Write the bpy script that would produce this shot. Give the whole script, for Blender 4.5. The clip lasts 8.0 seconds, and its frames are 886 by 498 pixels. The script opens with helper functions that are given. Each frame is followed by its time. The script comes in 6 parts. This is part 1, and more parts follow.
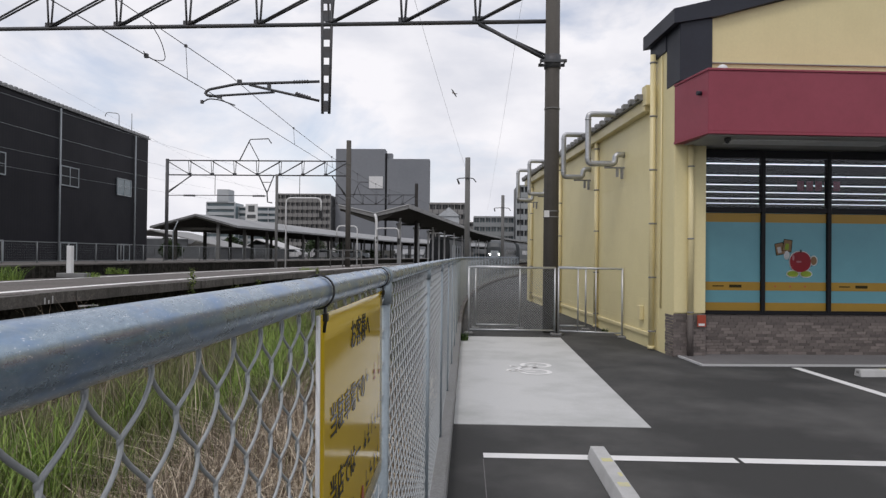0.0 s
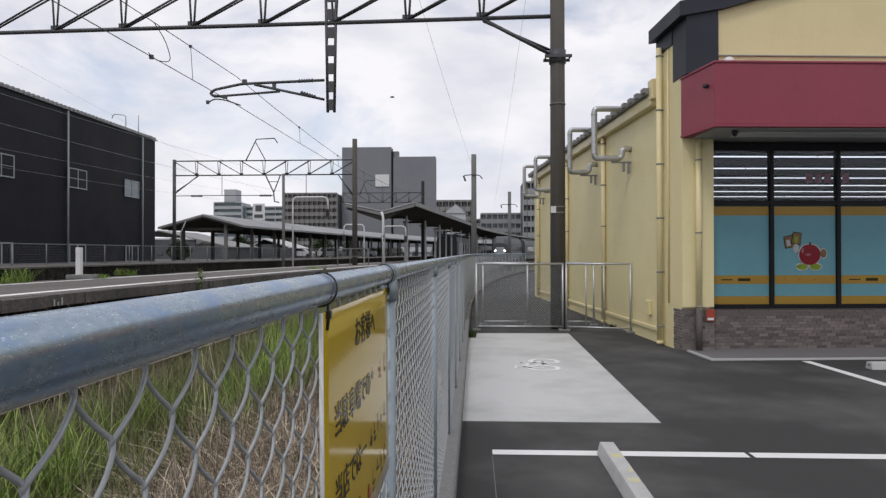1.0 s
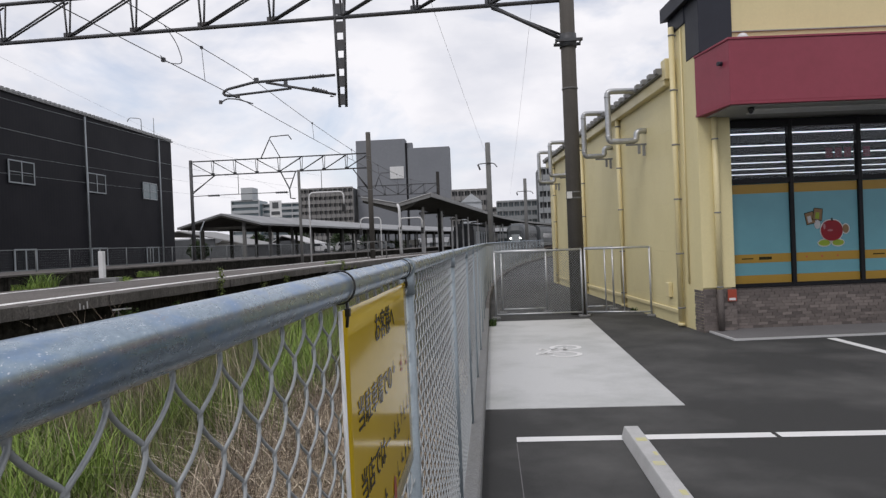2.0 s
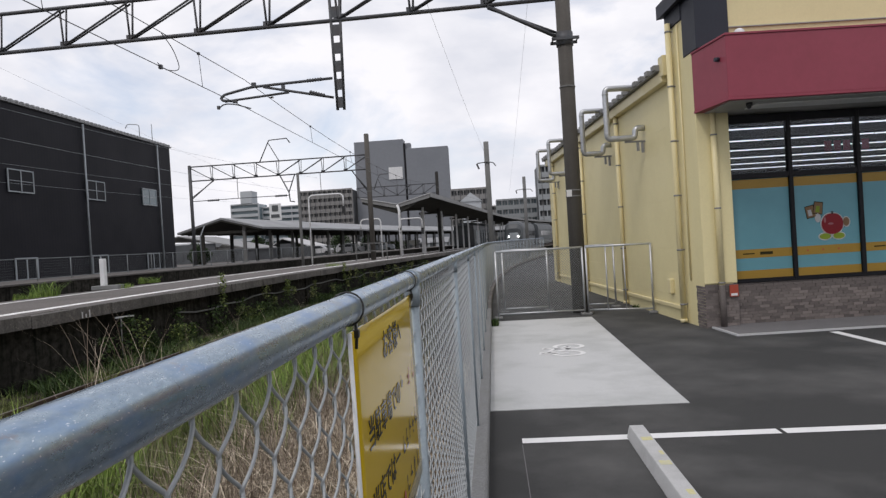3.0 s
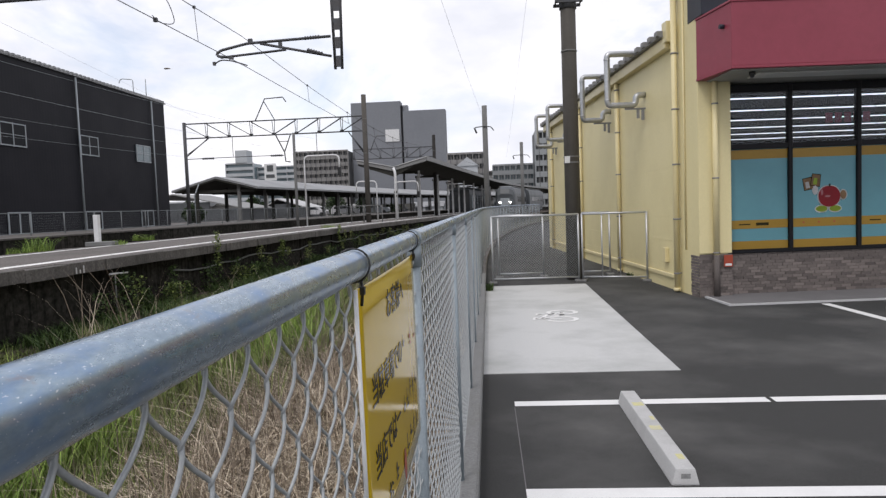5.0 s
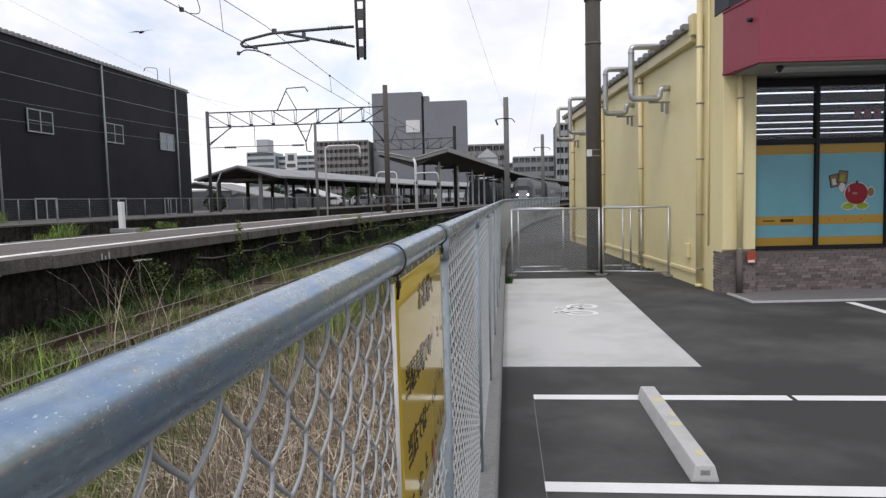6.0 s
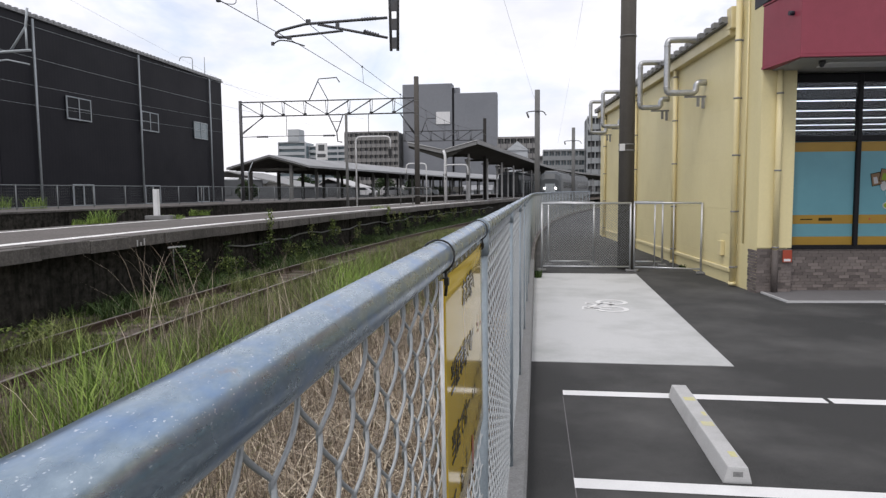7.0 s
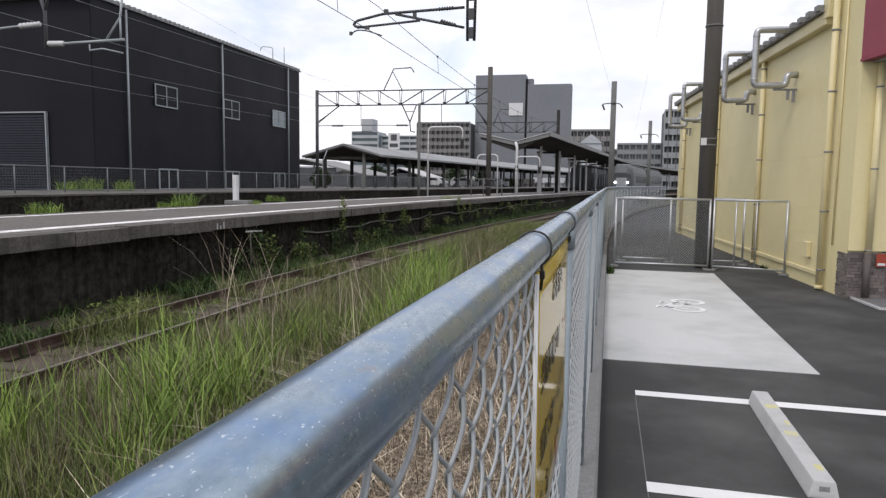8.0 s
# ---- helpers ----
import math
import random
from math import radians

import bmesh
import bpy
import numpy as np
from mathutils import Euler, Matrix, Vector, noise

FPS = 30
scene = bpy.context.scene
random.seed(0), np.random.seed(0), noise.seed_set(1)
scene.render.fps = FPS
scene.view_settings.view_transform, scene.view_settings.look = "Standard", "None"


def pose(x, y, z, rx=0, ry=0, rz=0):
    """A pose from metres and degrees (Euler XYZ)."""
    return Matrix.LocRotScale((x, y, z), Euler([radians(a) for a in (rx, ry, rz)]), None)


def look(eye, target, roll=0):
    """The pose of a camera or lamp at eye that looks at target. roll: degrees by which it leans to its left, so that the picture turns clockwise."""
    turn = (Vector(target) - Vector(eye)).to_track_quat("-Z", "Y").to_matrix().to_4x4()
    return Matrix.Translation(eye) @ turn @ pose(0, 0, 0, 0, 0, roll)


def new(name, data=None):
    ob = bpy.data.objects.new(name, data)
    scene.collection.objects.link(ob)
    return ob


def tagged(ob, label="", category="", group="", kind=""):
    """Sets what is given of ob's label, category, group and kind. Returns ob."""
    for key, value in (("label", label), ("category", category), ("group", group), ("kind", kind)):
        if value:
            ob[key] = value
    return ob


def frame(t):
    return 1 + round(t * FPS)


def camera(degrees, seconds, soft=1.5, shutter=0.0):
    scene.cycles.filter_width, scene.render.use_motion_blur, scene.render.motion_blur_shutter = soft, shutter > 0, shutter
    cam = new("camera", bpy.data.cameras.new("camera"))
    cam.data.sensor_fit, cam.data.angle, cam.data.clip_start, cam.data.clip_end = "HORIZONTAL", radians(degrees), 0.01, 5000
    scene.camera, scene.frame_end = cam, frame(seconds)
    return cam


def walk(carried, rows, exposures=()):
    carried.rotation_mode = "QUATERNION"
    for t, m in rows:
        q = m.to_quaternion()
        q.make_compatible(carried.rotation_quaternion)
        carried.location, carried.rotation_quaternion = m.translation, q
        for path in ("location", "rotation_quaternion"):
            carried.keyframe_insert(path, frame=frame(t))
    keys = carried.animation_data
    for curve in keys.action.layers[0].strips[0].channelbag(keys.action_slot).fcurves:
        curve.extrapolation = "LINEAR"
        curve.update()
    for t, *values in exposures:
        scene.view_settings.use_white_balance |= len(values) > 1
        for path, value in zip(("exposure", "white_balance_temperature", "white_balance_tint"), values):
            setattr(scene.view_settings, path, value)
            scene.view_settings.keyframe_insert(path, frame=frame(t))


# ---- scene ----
cam = camera(66.2, 8.0, soft=1.35)
PATH = [
    (0, (1.432, 0.042, 1.71), (1.358, 2.041, 1.73), 0.6),
    (0.5, (1.434, 0.049, 1.71), (1.363, 2.048, 1.727), 0.8),
    (1, (1.437, 0.057, 1.707), (1.342, 2.055, 1.719), -0.1),
    (1.5, (1.442, 0.049, 1.703), (1.314, 2.045, 1.692), -1.3),
    (3, (1.433, 0.042, 1.746), (1.285, 2.036, 1.728), -3.5),
    (3.5, (1.412, 0.017, 1.732), (1.291, 2.013, 1.713), -3.5),
    (4, (1.423, 0.054, 1.72), (1.363, 2.047, 1.569), -3.3),
    (4.5, (1.419, 0.072, 1.721), (1.362, 2.065, 1.556), -2.9),
    (4.7, (1.417, 0.069, 1.727), (1.321, 2.063, 1.597), -2.7),
    (5.8, (1.389, 0.034, 1.746), (1.212, 2.022, 1.626), -1.6),
    (6, (1.387, 0.035, 1.746), (1.194, 2.02, 1.599), -1.4),
    (6.5, (1.375, 0.044, 1.751), (1.168, 2.026, 1.577), -1.0),
    (7, (1.354, 0.034, 1.754), (1.08, 2.008, 1.585), -0.5),
    (7.5, (1.331, 0.047, 1.752), (1.0, 2.011, 1.572), 0.1),
    (8, (1.307, 0.067, 1.749), (0.837, 2.001, 1.554), 0.8),
]
walk(cam, [(t, look(eye, target, roll)) for t, eye, target, roll in PATH], exposures=[(0.0, 0.0, 6500, 14), (3.0, 0.06, 6500, 14), (4.5, 0.24, 6500, 14), (6.0, 0.26, 6500, 14), (8.0, 0.32, 6500, 14)])

# ---- daylight: bright overcast with broken cloud ----
world = bpy.data.worlds.new("sky")
scene.world = world
world.use_nodes = True
wn, wl = world.node_tree.nodes, world.node_tree.links
wn.clear()
w_out = wn.new("ShaderNodeOutputWorld")
w_bg = wn.new("ShaderNodeBackground")
w_sky = wn.new("ShaderNodeTexSky")
w_sky.sky_type, w_sky.sun_disc = "NISHITA", False
w_sky.sun_elevation, w_sky.sun_rotation = radians(55), radians(150)
w_scale = wn.new("ShaderNodeMixRGB")
w_scale.blend_type = "MULTIPLY"
w_scale.inputs[0].default_value = 1.0
w_scale.inputs[2].default_value = (0.13, 0.13, 0.13, 1)
wl.new(w_sky.outputs[0], w_scale.inputs[1])
w_tc = wn.new("ShaderNodeTexCoord")
w_map = wn.new("ShaderNodeMapping")
w_map.inputs["Scale"].default_value = (2.2, 2.2, 4.6)
wl.new(w_tc.outputs["Generated"], w_map.inputs["Vector"])
w_n1 = wn.new("ShaderNodeTexNoise")
w_n1.inputs["Scale"].default_value, w_n1.inputs["Detail"].default_value, w_n1.inputs["Roughness"].default_value = 1.5, 9, 0.55
w_n1.inputs["Distortion"].default_value = 0.35
wl.new(w_map.outputs[0], w_n1.inputs["Vector"])
w_r1 = wn.new("ShaderNodeValToRGB")
w_r1.color_ramp.elements[0].position, w_r1.color_ramp.elements[0].color = 0.33, (0.42, 0.42, 0.42, 1)
w_r1.color_ramp.elements[1].position, w_r1.color_ramp.elements[1].color = 0.5, (1, 1, 1, 1)
wl.new(w_n1.outputs["Fac"], w_r1.inputs[0])
w_n2 = wn.new("ShaderNodeTexNoise")
w_n2.inputs["Scale"].default_value, w_n2.inputs["Detail"].default_value = 2.6, 7
wl.new(w_map.outputs[0], w_n2.inputs["Vector"])
w_r2 = wn.new("ShaderNodeValToRGB")
w_r2.color_ramp.elements[0].position, w_r2.color_ramp.elements[0].color = 0.34, (0.74, 0.77, 0.825, 1)
w_r2.color_ramp.elements[1].position, w_r2.color_ramp.elements[1].color = 0.60, (0.95, 0.96, 0.98, 1)
wl.new(w_n2.outputs["Fac"], w_r2.inputs[0])
w_mix = wn.new("ShaderNodeMixRGB")
wl.new(w_r1.outputs[0], w_mix.inputs[0])
wl.new(w_scale.outputs[0], w_mix.inputs[1])
wl.new(w_r2.outputs[0], w_mix.inputs[2])
wl.new(w_mix.outputs[0], w_bg.inputs[0])
w_bg.inputs[1].default_value = 0.98
wl.new(w_bg.outputs[0], w_out.inputs[0])
sun = new("sun", bpy.data.lights.new("sun", "SUN"))
sun.data.energy, sun.data.angle, sun.data.color = 0.9, radians(14), (1.0, 0.97, 0.92)
sun.matrix_world = look((0, 0, 0), (0.35, 0.62, -1.0))


# ---- materials ----
def ramp(nt, src, stops):
    r = nt.nodes.new("ShaderNodeValToRGB")
    e = r.color_ramp.elements
    for i, (p, c) in enumerate(stops):
        el = e[i] if i < 2 else e.new(p)
        el.position, el.color = p, (*c, 1)
    nt.links.new(src, r.inputs[0])
    return r.outputs[0]


def noise_out(nt, vec, scale, detail=5, rough=0.55):
    n = nt.nodes.new("ShaderNodeTexNoise")
    n.inputs["Scale"].default_value, n.inputs["Detail"].default_value, n.inputs["Roughness"].default_value = scale, detail, rough
    nt.links.new(vec, n.inputs["Vector"])
    return n.outputs["Fac"]


def surface(name, base, dark=0.8, light=1.12, rough=0.7, metal=0.0, grain=60, stain=1.2, bump=0.15, stain_col=None, stain_amt=0.35, stretch=(1, 1, 1), random_amt=0.0, spec=0.5, streak=0.0):
    """Base colour with fine grain, broad stains, optional vertical streaks, and relief."""
    m = bpy.data.materials.new(name)
    m.use_nodes = True
    nt = m.node_tree
    b = nt.nodes["Principled BSDF"]
    b.inputs["Roughness"].default_value, b.inputs["Metallic"].default_value = rough, metal
    b.inputs["Specular IOR Level"].default_value = spec
    tc = nt.nodes.new("ShaderNodeTexCoord")
    geo = nt.nodes.new("ShaderNodeNewGeometry")
    mp = nt.nodes.new("ShaderNodeMapping")
    mp.inputs["Scale"].default_value = stretch
    nt.links.new(geo.outputs["Position"] if random_amt == 0 else tc.outputs["Object"], mp.inputs["Vector"])
    v = mp.outputs[0]
    g = noise_out(nt, v, grain, 6, 0.65)
    col = ramp(nt, g, [(0.3, [c * dark for c in base]), (0.7, [min(1, c * light) for c in base])])
    s = noise_out(nt, v, stain, 6, 0.6)
    sc = stain_col or [c * 0.6 for c in base]
    f = ramp(nt, s, [(0.45, (0, 0, 0)), (0.75, (stain_amt,) * 3)])
    mx = nt.nodes.new("ShaderNodeMixRGB")
    nt.links.new(f, mx.inputs[0])
    nt.links.new(col, mx.inputs[1])
    mx.inputs[2].default_value = (*sc, 1)
    out = mx.outputs[0]
    if streak:
        mp2 = nt.nodes.new("ShaderNodeMapping")
        mp2.inputs["Scale"].default_value = (5, 5, 0.22)
        nt.links.new(geo.outputs["Position"], mp2.inputs["Vector"])
        s2 = noise_out(nt, mp2.outputs[0], 1.6, 5, 0.6)
        f2 = ramp(nt, s2, [(0.48, (0, 0, 0)), (0.75, (streak,) * 3)])
        mx2 = nt.nodes.new("ShaderNodeMixRGB")
        nt.links.new(f2, mx2.inputs[0])
        nt.links.new(out, mx2.inputs[1])
        mx2.inputs[2].default_value = (*sc, 1)
        out = mx2.outputs[0]
    if random_amt:
        oi = nt.nodes.new("ShaderNodeObjectInfo")
        hv = nt.nodes.new("ShaderNodeHueSaturation")
        mr = nt.nodes.new("ShaderNodeMapRange")
        mr.inputs["To Min"].default_value, mr.inputs["To Max"].default_value = 1 - random_amt, 1 + random_amt
        nt.links.new(oi.outputs["Random"], mr.inputs["Value"])
        nt.links.new(mr.outputs[0], hv.inputs["Value"])
        nt.links.new(out, hv.inputs["Color"])
        out = hv.outputs[0]
    nt.links.new(out, b.inputs["Base Color"])
    if bump:
        bp = nt.nodes.new("ShaderNodeBump")
        bp.inputs["Strength"].default_value, bp.inputs["Distance"].default_value = bump, 0.01
        nt.links.new(g, bp.inputs["Height"])
        nt.links.new(bp.outputs[0], b.inputs["Normal"])
    rr = nt.nodes.new("ShaderNodeMapRange")
    rr.inputs["To Min"].default_value, rr.inputs["To Max"].default_value = max(0.02, rough - 0.1), min(1, rough + 0.1)
    nt.links.new(s, rr.inputs["Value"])
    nt.links.new(rr.outputs[0], b.inputs["Roughness"])
    return m


def glow(name, col, strength):
    m = bpy.data.materials.new(name)
    m.use_nodes = True
    b = m.node_tree.nodes["Principled BSDF"]
    b.inputs["Base Color"].default_value = (*col, 1)
    b.inputs["Emission Color"].default_value = (*col, 1)
    b.inputs["Emission Strength"].default_value = strength
    return m


def leafy(name, lo, hi):
    """Blades that differ island by island."""
    m = bpy.data.materials.new(name)
    m.use_nodes = True
    nt = m.node_tree
    b = nt.nodes["Principled BSDF"]
    b.inputs["Roughness"].default_value = 0.65
    b.inputs["Specular IOR Level"].default_value = 0.25
    geo = nt.nodes.new("ShaderNodeNewGeometry")
    c = ramp(nt, geo.outputs["Random Per Island"], [(0.0, lo), (0.55, [0.72 * p + 0.28 * q for p, q in zip(lo, hi)]), (1.0, hi)])
    nt.links.new(c, b.inputs["Base Color"])
    return m


def zinc_material():
    """Weathered hot-dip zinc: reflected sky blue in the base, blue-grey bloom, pale specks and faint brown handling
    marks.
    """
    m = bpy.data.materials.new("galvanised_steel")
    m.use_nodes = True
    nt = m.node_tree
    b = nt.nodes["Principled BSDF"]
    b.inputs["Metallic"].default_value = 0.85
    geo = nt.nodes.new("ShaderNodeNewGeometry")
    mp = nt.nodes.new("ShaderNodeMapping")
    mp.inputs["Scale"].default_value = (1, 0.45, 1)
    nt.links.new(geo.outputs["Position"], mp.inputs["Vector"])
    v = mp.outputs[0]

    def layer(col_in, src, lo, hi, amount, colour):
        mx = nt.nodes.new("ShaderNodeMixRGB")
        nt.links.new(ramp(nt, src, [(lo, (0, 0, 0)), (hi, (amount,) * 3)]), mx.inputs[0])
        nt.links.new(col_in, mx.inputs[1])
        mx.inputs[2].default_value = (*colour, 1)
        return mx.outputs[0]

    fine = noise_out(nt, v, 240, 4, 0.6)
    bloom = noise_out(nt, v, 34, 5, 0.6)
    # Blue base tint puts the sky's reflection into the metal's colour.
    col = ramp(nt, fine, [(0.3, (0.25, 0.325, 0.395)), (0.7, (0.36, 0.445, 0.515))])
    col = layer(col, bloom, 0.46, 0.64, 0.8, (0.20, 0.32, 0.52))
    col = layer(col, noise_out(nt, v, 12, 6, 0.65), 0.56, 0.72, 0.6, (0.22, 0.23, 0.24))
    col = layer(col, noise_out(nt, v, 60, 6, 0.7), 0.62, 0.70, 0.45, (0.30, 0.22, 0.19))
    col = layer(col, noise_out(nt, v, 700, 2, 0.5), 0.66, 0.72, 0.7, (0.80, 0.84, 0.87))
    nt.links.new(col, b.inputs["Base Color"])
    rr = nt.nodes.new("ShaderNodeMapRange")
    rr.inputs["To Min"].default_value, rr.inputs["To Max"].default_value = 0.17, 0.40
    nt.links.new(bloom, rr.inputs["Value"])
    nt.links.new(rr.outputs[0], b.inputs["Roughness"])
    bp = nt.nodes.new("ShaderNodeBump")
    bp.inputs["Strength"].default_value, bp.inputs["Distance"].default_value = 0.05, 0.002
    nt.links.new(bloom, bp.inputs["Height"])
    nt.links.new(bp.outputs[0], b.inputs["Normal"])
    return m


M = {}
M["asphalt"] = surface("asphalt", (0.0365, 0.0367, 0.036), 0.6, 1.45, 0.9, grain=110, stain=0.6, bump=0.22, stain_col=(0.105, 0.103, 0.10), stain_amt=0.95, spec=0.4)
M["pad"] = surface("pale_slab_concrete", (0.52, 0.526, 0.519), 0.93, 1.06, 0.88, grain=80, stain=0.75, bump=0.12, stain_col=(0.34, 0.35, 0.338), stain_amt=0.95)
M["stop"] = surface("stop_concrete", (0.47, 0.47, 0.465), 0.88, 1.08, 0.88, grain=120, stain=3.5, bump=0.2, stain_col=(0.30, 0.30, 0.29), stain_amt=0.7)
M["concrete"] = surface("concrete", (0.50, 0.50, 0.50), 0.9, 1.08, 0.85, grain=90, stain=0.9, bump=0.15, stain_col=(0.40, 0.39, 0.38), stain_amt=0.55)
M["kerb"] = surface("kerb_concrete", (0.20, 0.202, 0.20), 0.7, 1.2, 0.9, grain=70, stain=2.5, bump=0.35, stain_col=(0.16, 0.16, 0.14), stain_amt=0.5)
M["apron"] = surface("grey_apron_paving", (0.155, 0.15, 0.152), 0.85, 1.15, 0.85, grain=60, stain=1.4, bump=0.15)
M["line"] = surface("road_paint", (0.78, 0.78, 0.77), 0.9, 1.05, 0.7, grain=150, stain=3, bump=0.2, stain_col=(0.5, 0.5, 0.5), stain_amt=0.25)
M["galv"] = zinc_material()
M["galvpost"] = surface("galvanised_post", (0.30, 0.35, 0.38), 0.9, 1.1, 0.5, 0.5, grain=120, stain=9, bump=0.04)
M["wire"] = surface("fence_wire", (0.35, 0.37, 0.375), 0.85, 1.1, 0.5, 0.3, grain=90, stain=12, bump=0.03)
M["alu"] = surface("gate_aluminium", (0.55, 0.56, 0.57), 0.9, 1.06, 0.4, 0.6, grain=70, stain=6, bump=0.03)
M["yellow"] = surface("yellow_wall_panel", (0.74, 0.65, 0.36), 0.97, 1.03, 0.5, grain=25, stain=0.7, bump=0.03, stain_col=(0.56, 0.48, 0.25), stain_amt=0.35, streak=0.08)
M["yellowpipe"] = surface("yellow_drainpipe", (0.74, 0.64, 0.36), 0.97, 1.03, 0.4, grain=25, stain=1.5, bump=0.0, stain_amt=0.2)
M["red"] = surface("red_fascia", (0.28, 0.042, 0.068), 0.93, 1.06, 0.5, grain=8, stain=0.8, bump=0.02, stain_amt=0.25)
M["navy"] = surface("navy_metal", (0.013, 0.016, 0.028), 0.9, 1.1, 0.55, grain=20, stain=1, bump=0.02)
M["soffit"] = surface("grey_soffit", (0.34, 0.34, 0.32), 0.95, 1.05, 0.7, grain=30, stain=1, bump=0.02)
M["brick"] = surface("brown_brick_tile", (0.155, 0.131, 0.12), 0.8, 1.2, 0.75, grain=60, stain=6, bump=0.2, random_amt=0.4)
M["mortar"] = surface("brick_joint", (0.135, 0.118, 0.11), 0.9, 1.1, 0.9, grain=80, stain=4, bump=0.2)
M["frame"] = surface("black_window_frame", (0.009, 0.009, 0.011), 0.9, 1.1, 0.5, grain=30, stain=3, bump=0.0, spec=0.2)
M["warepane"] = surface("dark_warehouse_pane", (0.006, 0.007, 0.010), 0.9, 1.1, 0.35, grain=3, stain=1, bump=0.0, spec=0.12)
M["film"] = surface("turquoise_window_film", (0.095, 0.255, 0.30), 0.96, 1.03, 0.4, grain=4, stain=0.8, bump=0.0, stain_col=(0.14, 0.34, 0.39), stain_amt=0.45)
M["filmyellow"] = surface("amber_window_film", (0.29, 0.17, 0.014), 0.96, 1.03, 0.45, grain=6, stain=1, bump=0.0, stain_amt=0.15)
M["pipe"] = surface("vent_pipe_metal", (0.50, 0.51, 0.52), 0.85, 1.1, 0.35, 0.7, grain=30, stain=4, bump=0.03)
M["poleconc"] = surface("pole_concrete", (0.092, 0.084, 0.074), 0.8, 1.2, 0.9, grain=60, stain=1.2, bump=0.2, streak=0.35, stain_col=(0.05, 0.045, 0.04))
M["darkmast"] = surface("dark_weathered_mast", (0.034, 0.032, 0.030), 0.8, 1.2, 0.9, grain=30, stain=1.2, bump=0.1, spec=0.2)
M["polegrey"] = surface("grey_pole_concrete", (0.16, 0.16, 0.155), 0.85, 1.15, 0.9, grain=40, stain=1.2, bump=0.1)
M["truss"] = surface("painted_truss_steel", (0.075, 0.078, 0.084), 0.85, 1.15, 0.55, 0.3, grain=20, stain=3, bump=0.05, stain_col=(0.09, 0.06, 0.045), stain_amt=0.4)
M["cable"] = surface("cable", (0.05, 0.05, 0.055), 0.9, 1.1, 0.5, 0.3, grain=10, stain=3, bump=0)
M["whitecable"] = surface("insulator_white", (0.6, 0.6, 0.6), 0.9, 1.1, 0.35, 0.0, grain=10, stain=3, bump=0)
M["blackwall"] = surface("black_corrugated_cladding", (0.0085, 0.0085, 0.0125), 0.9, 1.1, 0.62, 0.0, grain=30, stain=0.5, bump=0.02, spec=0.22)
M["greytrim"] = surface("grey_trim", (0.33, 0.36, 0.38), 0.9, 1.1, 0.5, 0.2, grain=20, stain=3, bump=0.02)
M["fencegrey"] = surface("dull_fence_zinc", (0.20, 0.215, 0.22), 0.9, 1.1, 0.6, 0.2, grain=20, stain=3, bump=0.02)
M["platform"] = surface("platform_asphalt", (0.125, 0.112, 0.103), 0.5, 1.5, 0.95, grain=14, stain=0.5, bump=0.25, stain_col=(0.07, 0.066, 0.06), stain_amt=0.6)
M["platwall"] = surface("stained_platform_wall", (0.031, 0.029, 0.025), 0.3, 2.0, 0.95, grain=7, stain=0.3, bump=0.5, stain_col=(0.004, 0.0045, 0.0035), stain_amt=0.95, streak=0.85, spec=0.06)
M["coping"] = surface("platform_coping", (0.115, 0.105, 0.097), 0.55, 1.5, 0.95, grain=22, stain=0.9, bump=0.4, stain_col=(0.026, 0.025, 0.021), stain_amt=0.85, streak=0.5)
M["whitewear"] = surface("worn_white_line", (0.88, 0.87, 0.85), 0.88, 1.1, 0.85, grain=12, stain=5.0, bump=0.2, stain_col=(0.18, 0.17, 0.16), stain_amt=0.85)
M["ballast"] = surface("weedy_ballast", (0.080, 0.061, 0.047), 0.4, 1.8, 0.95, grain=22, stain=0.5, bump=0.9, stain_col=(0.06, 0.075, 0.025), stain_amt=0.6)
M["rail"] = surface("rusty_rail", (0.075, 0.046, 0.034), 0.7, 1.3, 0.75, 0.3, grain=40, stain=3, bump=0.2, stain_col=(0.05, 0.035, 0.03), stain_amt=0.5)
M["railtop"] = surface("worn_rail_top", (0.22, 0.19, 0.175), 0.8, 1.2, 0.45, 0.7, grain=40, stain=2, bump=0.05)
M["sleeper"] = surface("weathered_sleeper", (0.10, 0.078, 0.06), 0.6, 1.4, 0.9, grain=25, stain=2, bump=0.4, random_amt=0.3)
M["roof"] = surface("canopy_roof_sheet", (0.26, 0.265, 0.27), 0.9, 1.1, 0.6, 0.0, grain=8, stain=0.25, bump=0.05, stain_col=(0.17, 0.17, 0.17), stain_amt=0.6)
# Canopy shade is put into this near-black; some posts and house roofs share it.
M["under"] = surface("shade_dark_underside", (0.044, 0.043, 0.038), 0.8, 1.25, 0.9, grain=6, stain=0.5, bump=0.05, spec=0.15)
M["steelpost"] = surface("canopy_post_paint", (0.235, 0.235, 0.23), 0.9, 1.1, 0.6, 0.1, grain=10, stain=1, bump=0.02)
M["white"] = surface("white_paint", (0.70, 0.70, 0.70), 0.92, 1.05, 0.5, grain=15, stain=2, bump=0.02, stain_amt=0.3)
M["tower"] = surface("blue_grey_sheeting", (0.205, 0.215, 0.235), 0.95, 1.05, 0.8, grain=1.2, stain=0.06, bump=0, stain_col=(0.165, 0.175, 0.20), stain_amt=0.6)
M["flatwall"] = surface("apartment_wall", (0.24, 0.232, 0.225), 0.92, 1.06, 0.85, grain=1, stain=0.1, bump=0)
